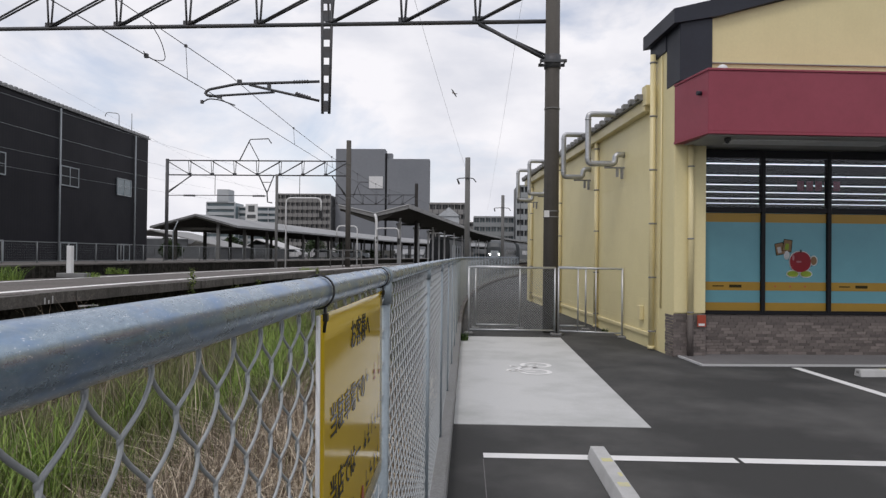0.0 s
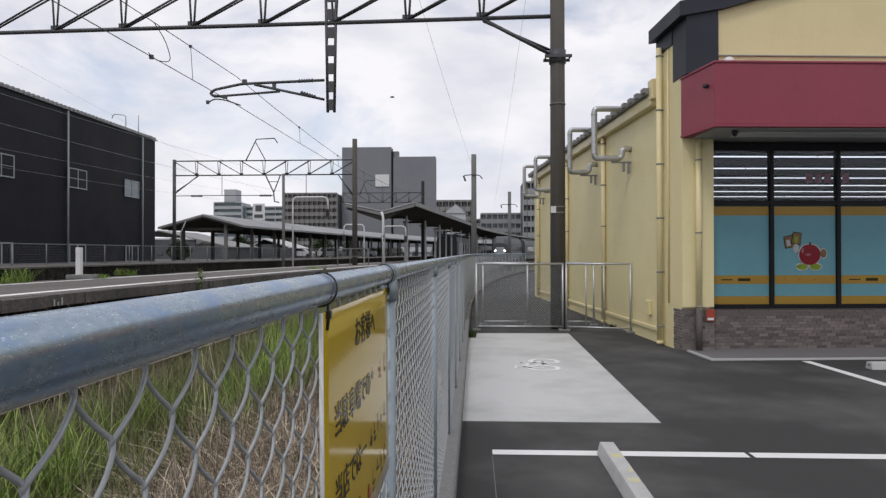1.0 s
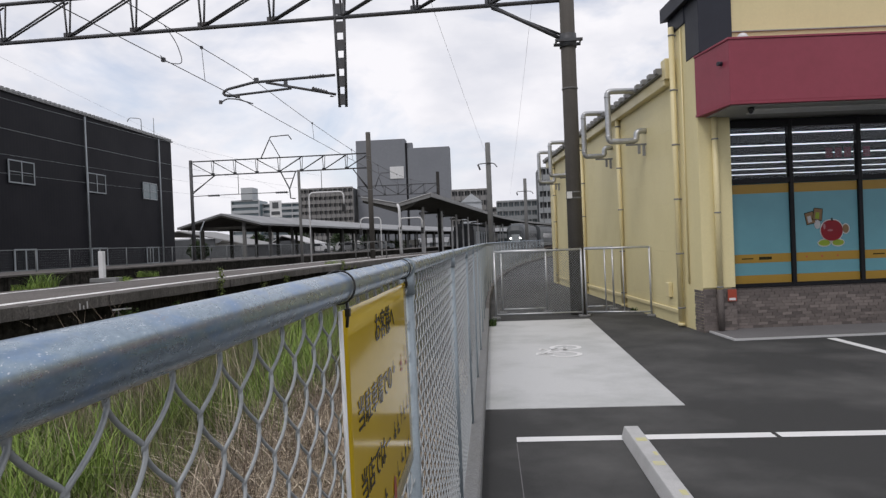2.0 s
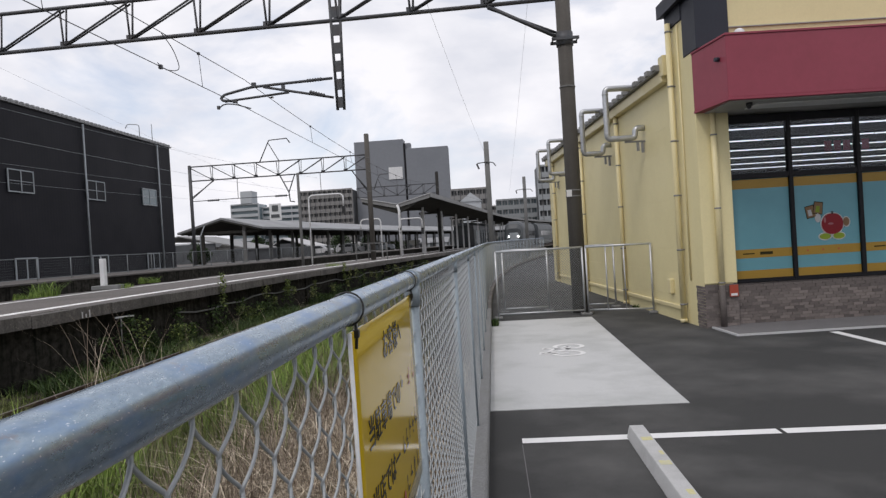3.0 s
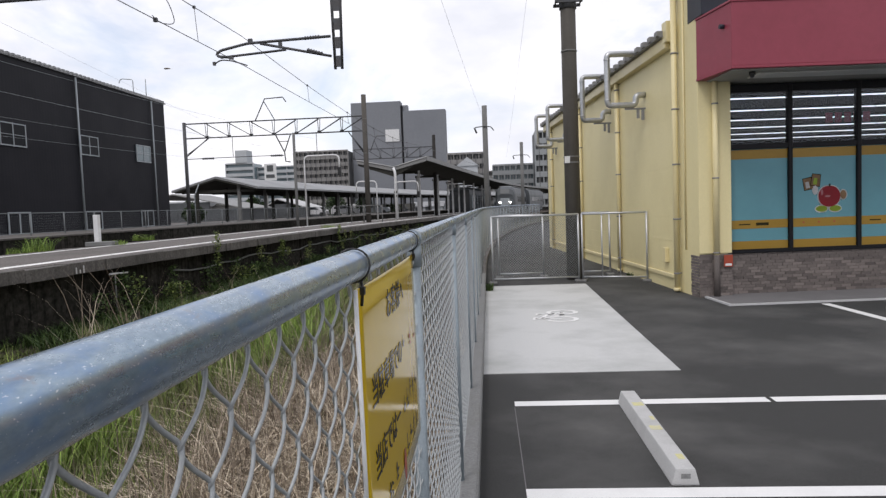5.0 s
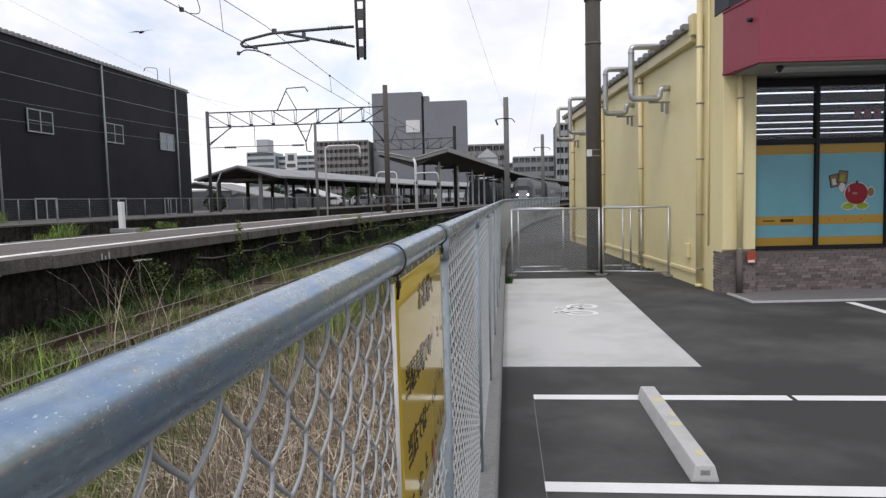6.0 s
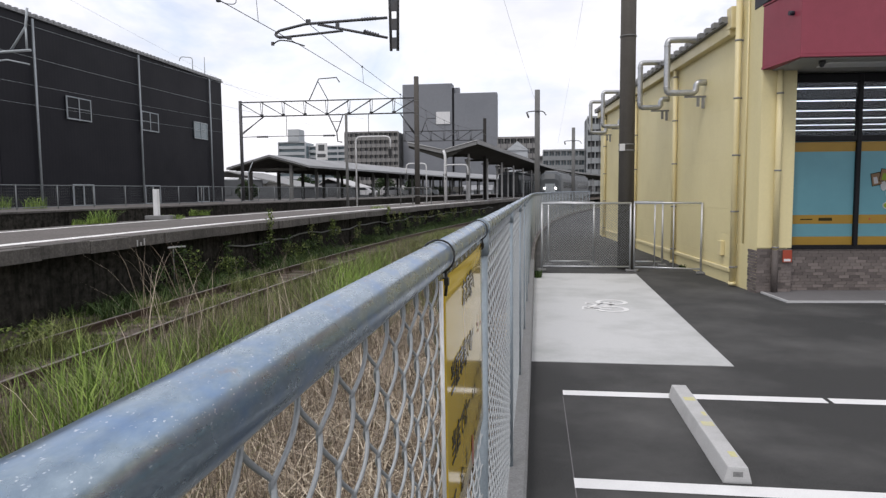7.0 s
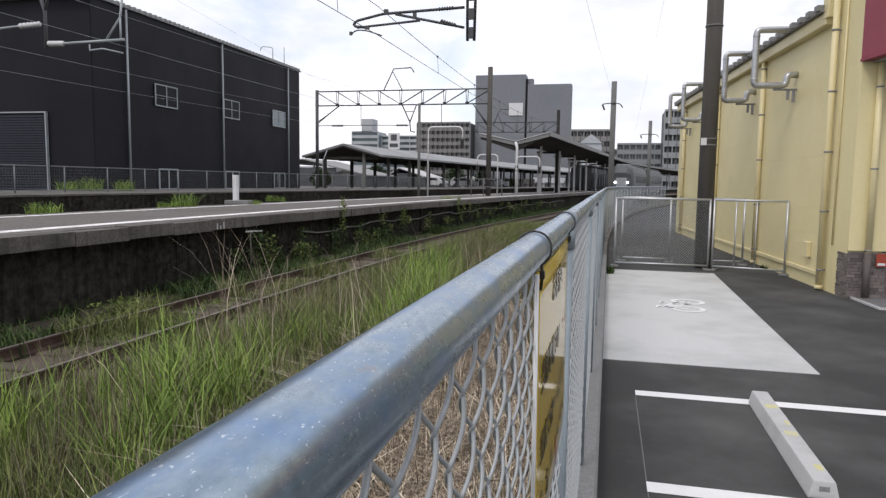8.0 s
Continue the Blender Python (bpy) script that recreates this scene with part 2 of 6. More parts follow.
# Distance haze is mixed into the next two wall colours.
M["flatwhite"] = surface("haze_tinted_pale_wall", (0.44, 0.46, 0.48), 0.94, 1.04, 0.85, grain=1, stain=0.1, bump=0)
M["flatpale"] = surface("haze_tinted_grey_wall", (0.30, 0.315, 0.32), 0.94, 1.05, 0.85, grain=1, stain=0.1, bump=0)
# Balcony shade is in this dark grey; windows and shed walls reuse it.
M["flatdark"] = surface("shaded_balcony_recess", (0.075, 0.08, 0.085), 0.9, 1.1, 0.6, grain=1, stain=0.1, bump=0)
M["train"] = surface("train_grey_metal", (0.062, 0.07, 0.076), 0.92, 1.06, 0.5, 0.0, grain=3, stain=0.4, bump=0)
M["traindark"] = surface("train_window_band", (0.02, 0.022, 0.026), 0.9, 1.1, 0.15, grain=3, stain=0.4, bump=0)
M["earth"] = surface("dry_earth", (0.065, 0.058, 0.036), 0.45, 1.6, 0.95, grain=18, stain=0.35, bump=0.7, stain_col=(0.055, 0.075, 0.022), stain_amt=0.7)
M["sign"] = surface("glossy_yellow_sign", (0.50, 0.34, 0.012), 0.97, 1.03, 0.06, grain=5, stain=2, bump=0.0, stain_amt=0.08, spec=0.13)
M["black"] = surface("black_plastic", (0.012, 0.012, 0.012), 0.9, 1.1, 0.4, grain=20, stain=5, bump=0)
M["ink"] = surface("black_print", (0.035, 0.03, 0.014), 0.95, 1.05, 0.06, grain=20, stain=5, bump=0, spec=0.16)
M["redink"] = surface("red_print", (0.36, 0.06, 0.03), 0.95, 1.05, 0.3, grain=20, stain=5, bump=0)
M["apple"] = surface("red_apple_print", (0.36, 0.015, 0.028), 0.9, 1.05, 0.3, grain=5, stain=5, bump=0)
M["filmhl"] = surface("pink_print", (0.55, 0.25, 0.27), 0.95, 1.05, 0.4, grain=5, stain=5, bump=0)
M["leafprint"] = surface("green_print", (0.35, 0.48, 0.04), 0.9, 1.05, 0.4, grain=5, stain=5, bump=0)
M["skinprint"] = surface("tan_print", (0.33, 0.20, 0.10), 0.9, 1.05, 0.4, grain=5, stain=5, bump=0)
M["stopyellow"] = surface("faded_yellow_paint", (0.56, 0.53, 0.27), 0.85, 1.1, 0.8, grain=60, stain=12, bump=0.1, stain_col=(0.46, 0.45, 0.40), stain_amt=0.95)
M["grass"] = leafy("green_grass", (0.03, 0.05, 0.010), (0.26, 0.32, 0.09))
M["grassdk"] = leafy("dark_weeds", (0.02, 0.042, 0.010), (0.09, 0.14, 0.035))
M["straw"] = leafy("dry_straw", (0.085, 0.055, 0.036), (0.78, 0.67, 0.52))
M["olive"] = leafy("olive_grass", (0.065, 0.082, 0.026), (0.31, 0.345, 0.12))
M["lush"] = leafy("lush_grass", (0.08, 0.145, 0.022), (0.33, 0.44, 0.10))
M["haze"] = leafy("brown_seed_heads", (0.10, 0.078, 0.058), (0.40, 0.33, 0.25))
M["palestraw"] = leafy("pale_straw", (0.28, 0.215, 0.14), (0.80, 0.70, 0.54))
M["oldstraw"] = leafy("old_grey_stems", (0.05, 0.032, 0.022), (0.36, 0.27, 0.20))
M["tree"] = leafy("tree_leaves", (0.015, 0.03, 0.010), (0.05, 0.075, 0.03))
M["headlamp"] = glow("headlamp", (1.0, 0.97, 0.9), 30.0)
M["tube"] = glow("shop_tube_light", (1.0, 1.0, 1.0), 1.1)
M["paleglass"] = surface("pale_window_pane", (0.15, 0.20, 0.22), 0.95, 1.05, 0.15, grain=4, stain=1, bump=0)
M["dullglass"] = surface("dull_window_pane", (0.05, 0.065, 0.075), 0.95, 1.05, 0.15, grain=4, stain=1, bump=0)
# Near-black linings put the dim room's shade into their colour.
M["shopin"] = surface("shade_dark_shop_interior", (0.006, 0.008, 0.014), 0.9, 1.1, 0.8, grain=4, stain=1, bump=0)
M["car"] = surface("white_car_paint", (0.62, 0.62, 0.63), 0.97, 1.02, 0.25, grain=5, stain=1, bump=0)


def glass_material():
    m = bpy.data.materials.new("window_glass")
    m.use_nodes = True
    b = m.node_tree.nodes["Principled BSDF"]
    b.inputs["Base Color"].default_value = (0.80, 0.87, 0.98, 1)
    b.inputs["Roughness"].default_value = 0.02
    b.inputs["Transmission Weight"].default_value = 1.0
    b.inputs["IOR"].default_value = 1.33
    return m


M["glass"] = glass_material()


# ---- building helpers ----
def box(bm, x0, x1, y0, y1, z0, z1, m=None):
    vs = [bm.verts.new(p) for p in ((x0, y0, z0), (x1, y0, z0), (x1, y1, z0), (x0, y1, z0), (x0, y0, z1), (x1, y0, z1), (x1, y1, z1), (x0, y1, z1))]
    if m is not None:
        for v in vs:
            v.co = m @ v.co
    for f in ((3, 2, 1, 0), (4, 5, 6, 7), (0, 1, 5, 4), (1, 2, 6, 5), (2, 3, 7, 6), (3, 0, 4, 7)):
        bm.faces.new([vs[i] for i in f])
    return bm


def bevelled(bm, w, seg=1):
    bmesh.ops.bevel(bm, geom=bm.edges[:], offset=w, segments=seg, affect="EDGES", profile=0.7)
    return bm


def tube(bm, pts, r, n=8, cap=True):
    """A round bar along points; r may be one radius or one for each point."""
    pts = [Vector(p) for p in pts]
    rs = r if isinstance(r, (list, tuple)) else [r] * len(pts)
    rings, ref = [], None
    for i, p in enumerate(pts):
        d = (pts[min(i + 1, len(pts) - 1)] - pts[max(i - 1, 0)]).normalized()
        if ref is None:
            ref = Vector((0, 0, 1)) if abs(d.z) < 0.9 else Vector((1, 0, 0))
        a = d.cross(ref).normalized()
        b = a.cross(d).normalized()
        ref = b
        rings.append([bm.verts.new(p + (a * math.cos(2 * math.pi * k / n) + b * math.sin(2 * math.pi * k / n)) * rs[i]) for k in range(n)])
    for q, w in zip(rings, rings[1:]):
        for k in range(n):
            f = bm.faces.new((q[k], q[(k + 1) % n], w[(k + 1) % n], w[k]))
            f.smooth = True
    if cap:
        bm.faces.new(rings[0])
        bm.faces.new(rings[-1][::-1])
    return bm


def rounded_path(pts, r, steps=4):
    """Points along a polyline with its corners rounded by radius r."""
    pts = [Vector(p) for p in pts]
    out = [pts[0]]
    for a, b, c in zip(pts, pts[1:], pts[2:]):
        p, q = b + (a - b).normalized() * r, b + (c - b).normalized() * r
        for i in range(steps + 1):
            t = i / steps
            out.append(p * (1 - t) ** 2 + b * 2 * t * (1 - t) + q * t * t)
    return out + [pts[-1]]


def B():
    return bmesh.new()


def mesh_of(name, bm, material):
    bmesh.ops.recalc_face_normals(bm, faces=bm.faces[:])
    me = bpy.data.meshes.new(name)
    bm.to_mesh(me)
    bm.free()
    me.materials.append(material)
    return me


def part(name, bm, material, parent, label=""):
    ob = new(name, mesh_of(name, bm, material))
    ob.parent = parent
    if label:
        ob["label"] = label
    return ob


def piece(name, me, parent, m):
    ob = new(name, me)
    ob.parent = parent
    ob.matrix_basis = m
    return ob


def thing(name, label, category, m=None, group="", kind=""):
    ob = new(name)
    ob.empty_display_size = 0.2
    if m is not None:
        ob.matrix_basis = m
    return tagged(ob, label, category, group, kind)


def solid(name, bm, material, label, category, group="", kind="", m=None):
    ob = new(name, mesh_of(name, bm, material))
    if m is not None:
        ob.matrix_basis = m
    return tagged(ob, label, category, group, kind)


def bend(y):
    """How far the railway has swung to the right at y metres ahead."""
    if y < 40:
        return max(0.0, y - 8.0) ** 2 / 520.0
    return 1.97 + 0.123 * (y - 40) + max(0.0, y - 95.0) ** 2 / 600.0


def bend_fence(y):
    return max(0.0, y - 18.0) ** 2 / 380.0


def grade(y):
    """The tracks climb a little farther on."""
    t = min(1.0, max(0.0, (y - 58.0) / 24.0))
    return 0.55 * t * t * (3 - 2 * t)


def sweep(bm, profile, ys, shift, rise=lambda y: 0.0):
    """A strip of constant section (x, z) swept along y, moved sideways by shift(y)."""
    rings = [[bm.verts.new((x + shift(y), y, z + rise(y))) for x, z in profile] for y in ys]
    n = len(profile)
    for a, b in zip(rings, rings[1:]):
        for k in range(n):
            bm.faces.new((a[k], a[(k + 1) % n], b[(k + 1) % n], b[k]))
    bm.faces.new(rings[0])
    bm.faces.new(rings[-1][::-1])
    return bm


def steps(a, b, d):
    n = max(1, round((b - a) / d))
    return [a + (b - a) * i / n for i in range(n + 1)]


# ================= ground, car park, railway =================
ground = B()
gx = [-2500, -600, -150, -60, -30, -12, -3, 4, 30, 150, 600, 2500]
gy = [-600, -100, -20, 0, 20, 60, 150, 400, 1000, 3500]
gv = [[ground.verts.new((x, y, -0.52)) for x in gx] for y in gy]
for a, b in zip(gv, gv[1:]):
    for k in range(len(gx) - 1):
        ground.faces.new((a[k], a[k + 1], b[k + 1], b[k]))
solid("ground", ground, M["earth"], "bare weedy railway ground reaching the horizon", "ground", kind="structure")

YS = steps(-14, 6, 10) + steps(8, 90, 2)
park = sweep(B(), [(1.30, -0.5), (1.30, 0.0), (60.0, 0.0), (60.0, -0.5)], YS, bend_fence)
solid("car_park", park, M["asphalt"], "dark new asphalt car park and alley", "car park", kind="structure")
kerb = sweep(B(), [(1.10, -0.5), (1.10, 0.135), (1.115, 0.15), (1.285, 0.15), (1.30, 0.135), (1.30, -0.5)], [y for y in YS if y <= 16], bend_fence)
solid("kerb", kerb, M["kerb"], "grey concrete kerb wall under the chain-link fence", "kerb", kind="structure")

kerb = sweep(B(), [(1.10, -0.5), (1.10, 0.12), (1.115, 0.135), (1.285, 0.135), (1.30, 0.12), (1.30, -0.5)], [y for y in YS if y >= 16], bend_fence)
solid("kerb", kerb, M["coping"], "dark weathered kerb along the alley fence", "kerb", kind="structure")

pad = B()
corners = ((1.302, 6.97), (3.29, 6.97), (3.40, 14.52), (1.302, 14.52))
lo = [pad.verts.new((x, y, -0.1)) for x, y in corners]
hi = [pad.verts.new((x, y, 0.006)) for x, y in corners]
pad.faces.new(hi)
pad.faces.new(lo[::-1])
for k in range(4):
    pad.faces.new((lo[k], lo[(k + 1) % 4], hi[(k + 1) % 4], hi[k]))
solid("bicycle_pad", pad, M["pad"], "pale concrete bicycle parking slab flush with the asphalt", "pavement", kind="structure")


def paint(name, label, rects, z=0.004):
    bm = B()
    for x0, x1, y0, y1 in rects:
        bm.faces.new([bm.verts.new(p) for p in ((x0, y0, z), (x1, y0, z), (x1, y1, z), (x0, y1, z))])
    return solid(name, bm, M["line"], label, "road marking", kind="structure")


for k, y in enumerate((5.90, 4.05, 2.20, 0.35)):
    paint("bay_line", "white painted parking bay line on asphalt", [(1.58, 3.72, y - 0.07, y + 0.07), (3.76, 7.6, y - 0.07, y + 0.07)])
slant = B()
slant.faces.new([slant.verts.new(p) for p in ((6.54, 10.98, 0.004), (6.68, 10.98, 0.004), (6.98, 5.6, 0.004), (6.84, 5.6, 0.004))])
solid("bay_line", slant, M["line"], "white painted parking bay line beside the shop", "road marking", kind="structure")
chalk = B()
chalk.faces.new([chalk.verts.new(p) for p in ((1.574, 5.8, 0.003), (1.581, 5.8, 0.003), (1.597, 0.3, 0.003), (1.590, 0.3, 0.003))])
solid("marking_out_line", chalk, M["apron"], "faint chalk setting-out line on asphalt", "road marking", kind="structure")


def bicycle_symbol():
    """A painted bicycle on the pad: two wheels, frame, bars."""
    bm = B()

    def ring(cx, cy, r, w):
        n = 24
        a = [[bm.verts.new((cx + (r + d) * math.cos(2 * math.pi * i / n), cy + (r + d) * math.sin(2 * math.pi * i / n), 0.0)) for i in range(n)] for d in (-w, w)]
        for i in range(n):
            bm.faces.new((a[0][i], a[1][i], a[1][(i + 1) % n], a[0][(i + 1) % n]))

    def bar(x0, y0, x1, y1, w=0.038):
        d = Vector((x1 - x0, y1 - y0, 0)).normalized()
        q = Vector((-d.y, d.x, 0)) * w
        a, b = Vector((x0, y0, 0)), Vector((x1, y1, 0))
        bm.faces.new([bm.verts.new(v) for v in (a + q, a - q, b - q, b + q)])

    ring(0.30, 0.30, 0.24, 0.042)
    ring(0.30, -0.42, 0.24, 0.042)
    for s in ((0.30, 0.30, 0.05, 0.05), (0.05, 0.05, -0.05, -0.35), (0.30, -0.42, -0.15, -0.38), (0.30, 0.0, 0.05, 0.05), (0.30, 0.0, -0.05, -0.35), (-0.15, -0.5, -0.15, -0.25), (0.0, 0.1, -0.12, 0.1), (-0.12, 0.02, -0.12, 0.18), (0.30, 0.0, 0.30, 0.30)):
        bar(*s)
    ob = solid("bicycle_symbol", bm, M["line"], "white painted bicycle symbol on the concrete slab", "road marking", kind="structure", m=pose(2.22, 10.55, 0.0105, 0, 0, -6) @ Matrix.Scale(0.88, 4))
    return ob


bicycle_symbol()

# ================= chain-link fence along the railway =================
RAIL_Z, FX, LINK_TOP = 1.652, 1.2, 1.6700
fence = thing("chain_link_fence", "galvanised chain-link fence with round top rail on a kerb", "fence")
post_ys = [1.91 + 2.0 * k for k in range(-4, 30)]


def fence_point(y, z, dx=0.0):
    return (FX + bend_fence(y) + dx, y, z)


def link_mesh(y0, y1, fine):
    """Woven wires: flattened spirals, each hooked into its neighbours."""
    p, h, zlo, zhi = 0.0435, 0.0435, 0.17, LINK_TOP
    half = int((zhi - zlo) / h)
    verts, faces = [], []
    k0 = math.ceil(y0 / p)
    k1 = math.floor(y1 / p)
    off = -0.008
    r = 0.0020 if fine else 0.0019
    n = 6 if fine else 3
    sub = 8 if fine else 2
    for k in range(k0, k1):
        yc = k * p + off
        sway = 0.0016 * math.sin(k * 12.9898) if fine else 0.0
        pts = []
        for i in range(half * sub + 1):
            a = math.pi * (i / sub + (1.5 if k % 2 == 0 else 0.5))
            c = math.sin(a)
            # rounded zigzag sideways, front strand rising away from the viewer
            w = 2 / math.pi * math.asin(0.985 * c) / 0.89
            pts.append((-0.0048 * math.cos(a), yc + sway + (p * 0.5 + 0.0016) * w, zhi - i * h / sub))
        base = len(verts)
        for i, q in enumerate(pts):
            a, b = pts[max(0, i - 1)], pts[min(len(pts) - 1, i + 1)]
            d = (Vector(b) - Vector(a)).normalized()
            u = Vector((1, 0, 0))
            w = d.cross(u).normalized()
            u = w.cross(d)
            for m in range(n):
                t = 2 * math.pi * m / n
                o = u * (r * math.cos(t)) + w * (r * math.sin(t))
                verts.append((FX + bend_fence(q[1]) + q[0] + o.x, q[1] + o.y, q[2] + o.z))
        for i in range(len(pts) - 1):
            for m in range(n):
                faces.append((base + i * n + m, base + i * n + (m + 1) % n, base + (i + 1) * n + (m + 1) % n, base + (i + 1) * n + m))
    me = bpy.data.meshes.new("wire_mesh")
    me.from_pydata(verts, [], faces)
    me.materials.append(M["wire"])
    me.polygons.foreach_set("use_smooth", [True] * len(me.polygons))
    ob = new("wire_mesh", me)
    ob.parent = fence
    return ob


for y0, y1 in zip(post_ys, post_ys[1:]):
    rail = part("top_rail", tube(B(), [fence_point(y, RAIL_Z) for y in steps(y0, y1, 1.0)], 0.0235, 20 if y0 < 4 else 10, cap=False), M["galv"], fence)
    if -1 < y0 < 4:
        # pale zinc flecks on the rail's near side
        for k in range(10):
            y, a, r = random.uniform(max(y0, 0.45), y1), random.uniform(0.2, 1.4), random.uniform(0.0004, 0.0009)
            c = fence_point(y, RAIL_Z + 0.0237 * math.sin(a), 0.0237 * math.cos(a))
            bm = B()
            bmesh.ops.create_icosphere(bm, subdivisions=1, radius=r, matrix=Matrix.Translation(c) @ Matrix.Diagonal((1, random.uniform(1.5, 3.5), 0.6, 1)))
            part("zinc_fleck", bm, M["white"], rail)
    if y1 < 66:
        link_mesh(y0, y1, y0 < 4.5 and y0 > -3)
    part("bottom_wire", tube(B(), [fence_point(y0, 0.19), fence_point(y1, 0.19)], 0.003, 4), M["wire"], fence)
for y in post_ys:
    bm = tube(B(), [fence_point(y, 0.1), fence_point(y, RAIL_Z - 0.015)], 0.019, 12)
    pst = part("post", bm, M["galvpost"], fence)
    cap = tube(B(), [fence_point(y - 0.03, RAIL_Z), fence_point(y + 0.03, RAIL_Z)], 0.0262, 16)
    tube(cap, [fence_point(y, RAIL_Z - 0.075), fence_point(y, RAIL_Z - 0.01)], 0.0225, 12)
    part("rail_bracket", cap, M["galvpost"], pst)


def tie(y, drop):
    bm = tube(B(), [fence_point(y + 0.004 * math.sin(a * 2), RAIL_Z + 0.0262 * math.cos(a), 0.0262 * math.sin(a)) for a in [2 * math.pi * i / 20 for i in range(21)]], 0.0017, 6)
    tube(bm, [fence_point(y, RAIL_Z - 0.022, 0.012), fence_point(y - 0.002, RAIL_Z - 0.04, 0.014), fence_point(y - 0.004, RAIL_Z - drop, 0.012)], 0.0025, 6)
    box(bm, FX + 0.008, FX + 0.017, y - 0.005, y + 0.005, RAIL_Z - 0.045, RAIL_Z - 0.033)
    return solid("cable_tie", bm, M["black"], "black plastic cable tie round the top rail", "cable tie", group="ties holding the notice")


tie(1.085, 0.062)
tie(1.80, 0.05)

# ================= shop =================
SHOP = pose(5.0, 12.0, 0, 0, 0, 4.5)
shop = thing("shop", "yellow roadside shop with red canopy band and brick plinth", "shop", SHOP)
L_WALL = 15.0   # side wall length
# side wall of the long low hall
bm = B()
box(bm, 0.0, 0.18, 1.0, L_WALL, 0.0, 4.62)
part("side_wall", bm, M["yellow"], shop)
for k in range(10):
    part("wall_panel", box(B(), -0.02, -0.001, 1.0, L_WALL, k * 0.462, k * 0.462 + 0.4606), M["yellow"], shop)
part("wall_base_trim", bevelled(box(B(), -0.06, -0.021, 1.1, L_WALL, 0.22, 0.30), 0.01), M["yellowpipe"], shop)
part("rear_wall", box(B(), -0.02, 22, L_WALL, L_WALL + 0.2, 0.0, 4.62), M["yellow"], shop)
bm = box(B(), -0.16, 0.2, 1.1, L_WALL + 0.2, 4.50, 4.72)
part("eaves_board", bevelled(bm, 0.015), M["yellowpipe"], shop)
bm = B()
for k in range(34):
    v = 1.15 + k * 0.42
    box(bm, -0.28, 0.9, v, v + 0.17, 4.745, 4.838)
    box(bm, -0.24, 22, v - 0.01, v + 0.40, 4.72, 4.745)
part("ribbed_roof", bm, M["steelpost"], shop, "grey ribbed metal roof edge")

part("gutter_end", bevelled(box(B(), -0.17, -0.02, 0.98, 1.22, 4.60, 4.98), 0.01), M["yellowpipe"], shop)
part("conduit", tube(B(), [(-0.02, 0.56, 0.8), (-0.02, 0.56, 5.4)], 0.016, 8), M["yellowpipe"], shop)
# taller front block
bm = B()
box(bm, 0.0, 0.5, 0.0, 1.15, 0.0, 5.60)
box(bm, 0.5, 22.0, 0.35, 1.15, 3.74, 5.6)
part("front_block", bm, M["yellow"], shop)
part("front_pier", bevelled(box(B(), 0.0, 0.56, -0.03, 0.0, 0.76, 3.72), 0.008), M["yellow"], shop)
bm = B()
part("gable_base", box(B(), 0.55, 22.0, -0.215, 0.35, 4.737, 5.055), M["yellow"], shop)
part("gable_flashing", box(B(), 0.551, 22.0, -0.25, 0.35, 5.056, 5.074), M["soffit"], shop, "thin grey flashing strip")
ga = [bm.verts.new(p) for p in ((0.55, -0.22, 5.075), (22.0, -0.22, 5.075), (22.0, -0.22, 11.6), (0.55, -0.22, 5.83))]
gb = [bm.verts.new(v.co + Vector((0, 0.3, 0))) for v in ga]
bm.faces.new(ga)
bm.faces.new(gb[::-1])
for k in range(4):
    bm.faces.new((ga[k], ga[(k + 1) % 4], gb[(k + 1) % 4], gb[k]))
part("gable_wall", bm, M["yellow"], shop)
part("corner_column", bevelled(box(B(), -0.012, 0.55, -0.27, 0.35, 4.737, 5.95), 0.01), M["navy"], shop, "navy metal corner column")
part("side_fascia", bevelled(box(B(), -0.03, 0.3, 0.352, 1.16, 5.42, 5.95), 0.01), M["navy"], shop)
# navy roof edge rising along the front
bm = B()
prof = [(-0.14, 5.70), (0.62, 5.84), (22.0, 12.0), (22.0, 12.3), (0.62, 6.14), (-0.14, 5.95)]
f = [bm.verts.new((u, -0.33, z)) for u, z in prof]
g2 = [bm.verts.new((u, 1.25, z)) for u, z in prof]
bm.faces.new(f)
bm.faces.new(g2[::-1])
for k in range(6):
    bm.faces.new((f[k], f[(k + 1) % 6], g2[(k + 1) % 6], g2[k]))
part("roof_fascia", bm, M["navy"], shop, "navy metal roof edge")
# red canopy band


def canopy_block(inset, z0, z1, w):
    bm = B()
    pts = ((0.0 - inset, -0.001), (0.13 - inset, -1.08 - inset), (22.0, -1.08 - inset), (22.0, -0.001))
    a = [bm.verts.new((x, y, z0)) for x, y in pts]
    b = [bm.verts.new((x, y, z1)) for x, y in pts]
    bm.faces.new(a[::-1])
    bm.faces.new(b)
    for k in range(4):
        bm.faces.new((a[k], a[(k + 1) % 4], b[(k + 1) % 4], b[k]))
    return bevelled(bm, w, 2)


part("canopy_fascia", canopy_block(0.0, 3.73, 4.70, 0.015), M["red"], shop, "dark red metal canopy band")
part("canopy_lower_trim", canopy_block(0.012, 3.69, 3.73, 0.008), M["red"], shop)
part("canopy_top_trim", canopy_block(0.015, 4.70, 4.735, 0.008), M["red"], shop)
part("canopy_soffit", box(B(), 0.16, 22.0, -1.02, 0.34, 3.672, 3.688), M["soffit"], shop, "grey canopy soffit")
part("soffit_recess", bevelled(box(B(), 0.7, 3.4, -0.75, -0.35, 3.65, 3.671), 0.005), M["white"], shop)
cm = tube(B(), [(0.55, -0.85, 3.68), (0.55, -0.85, 3.62)], 0.05, 10)
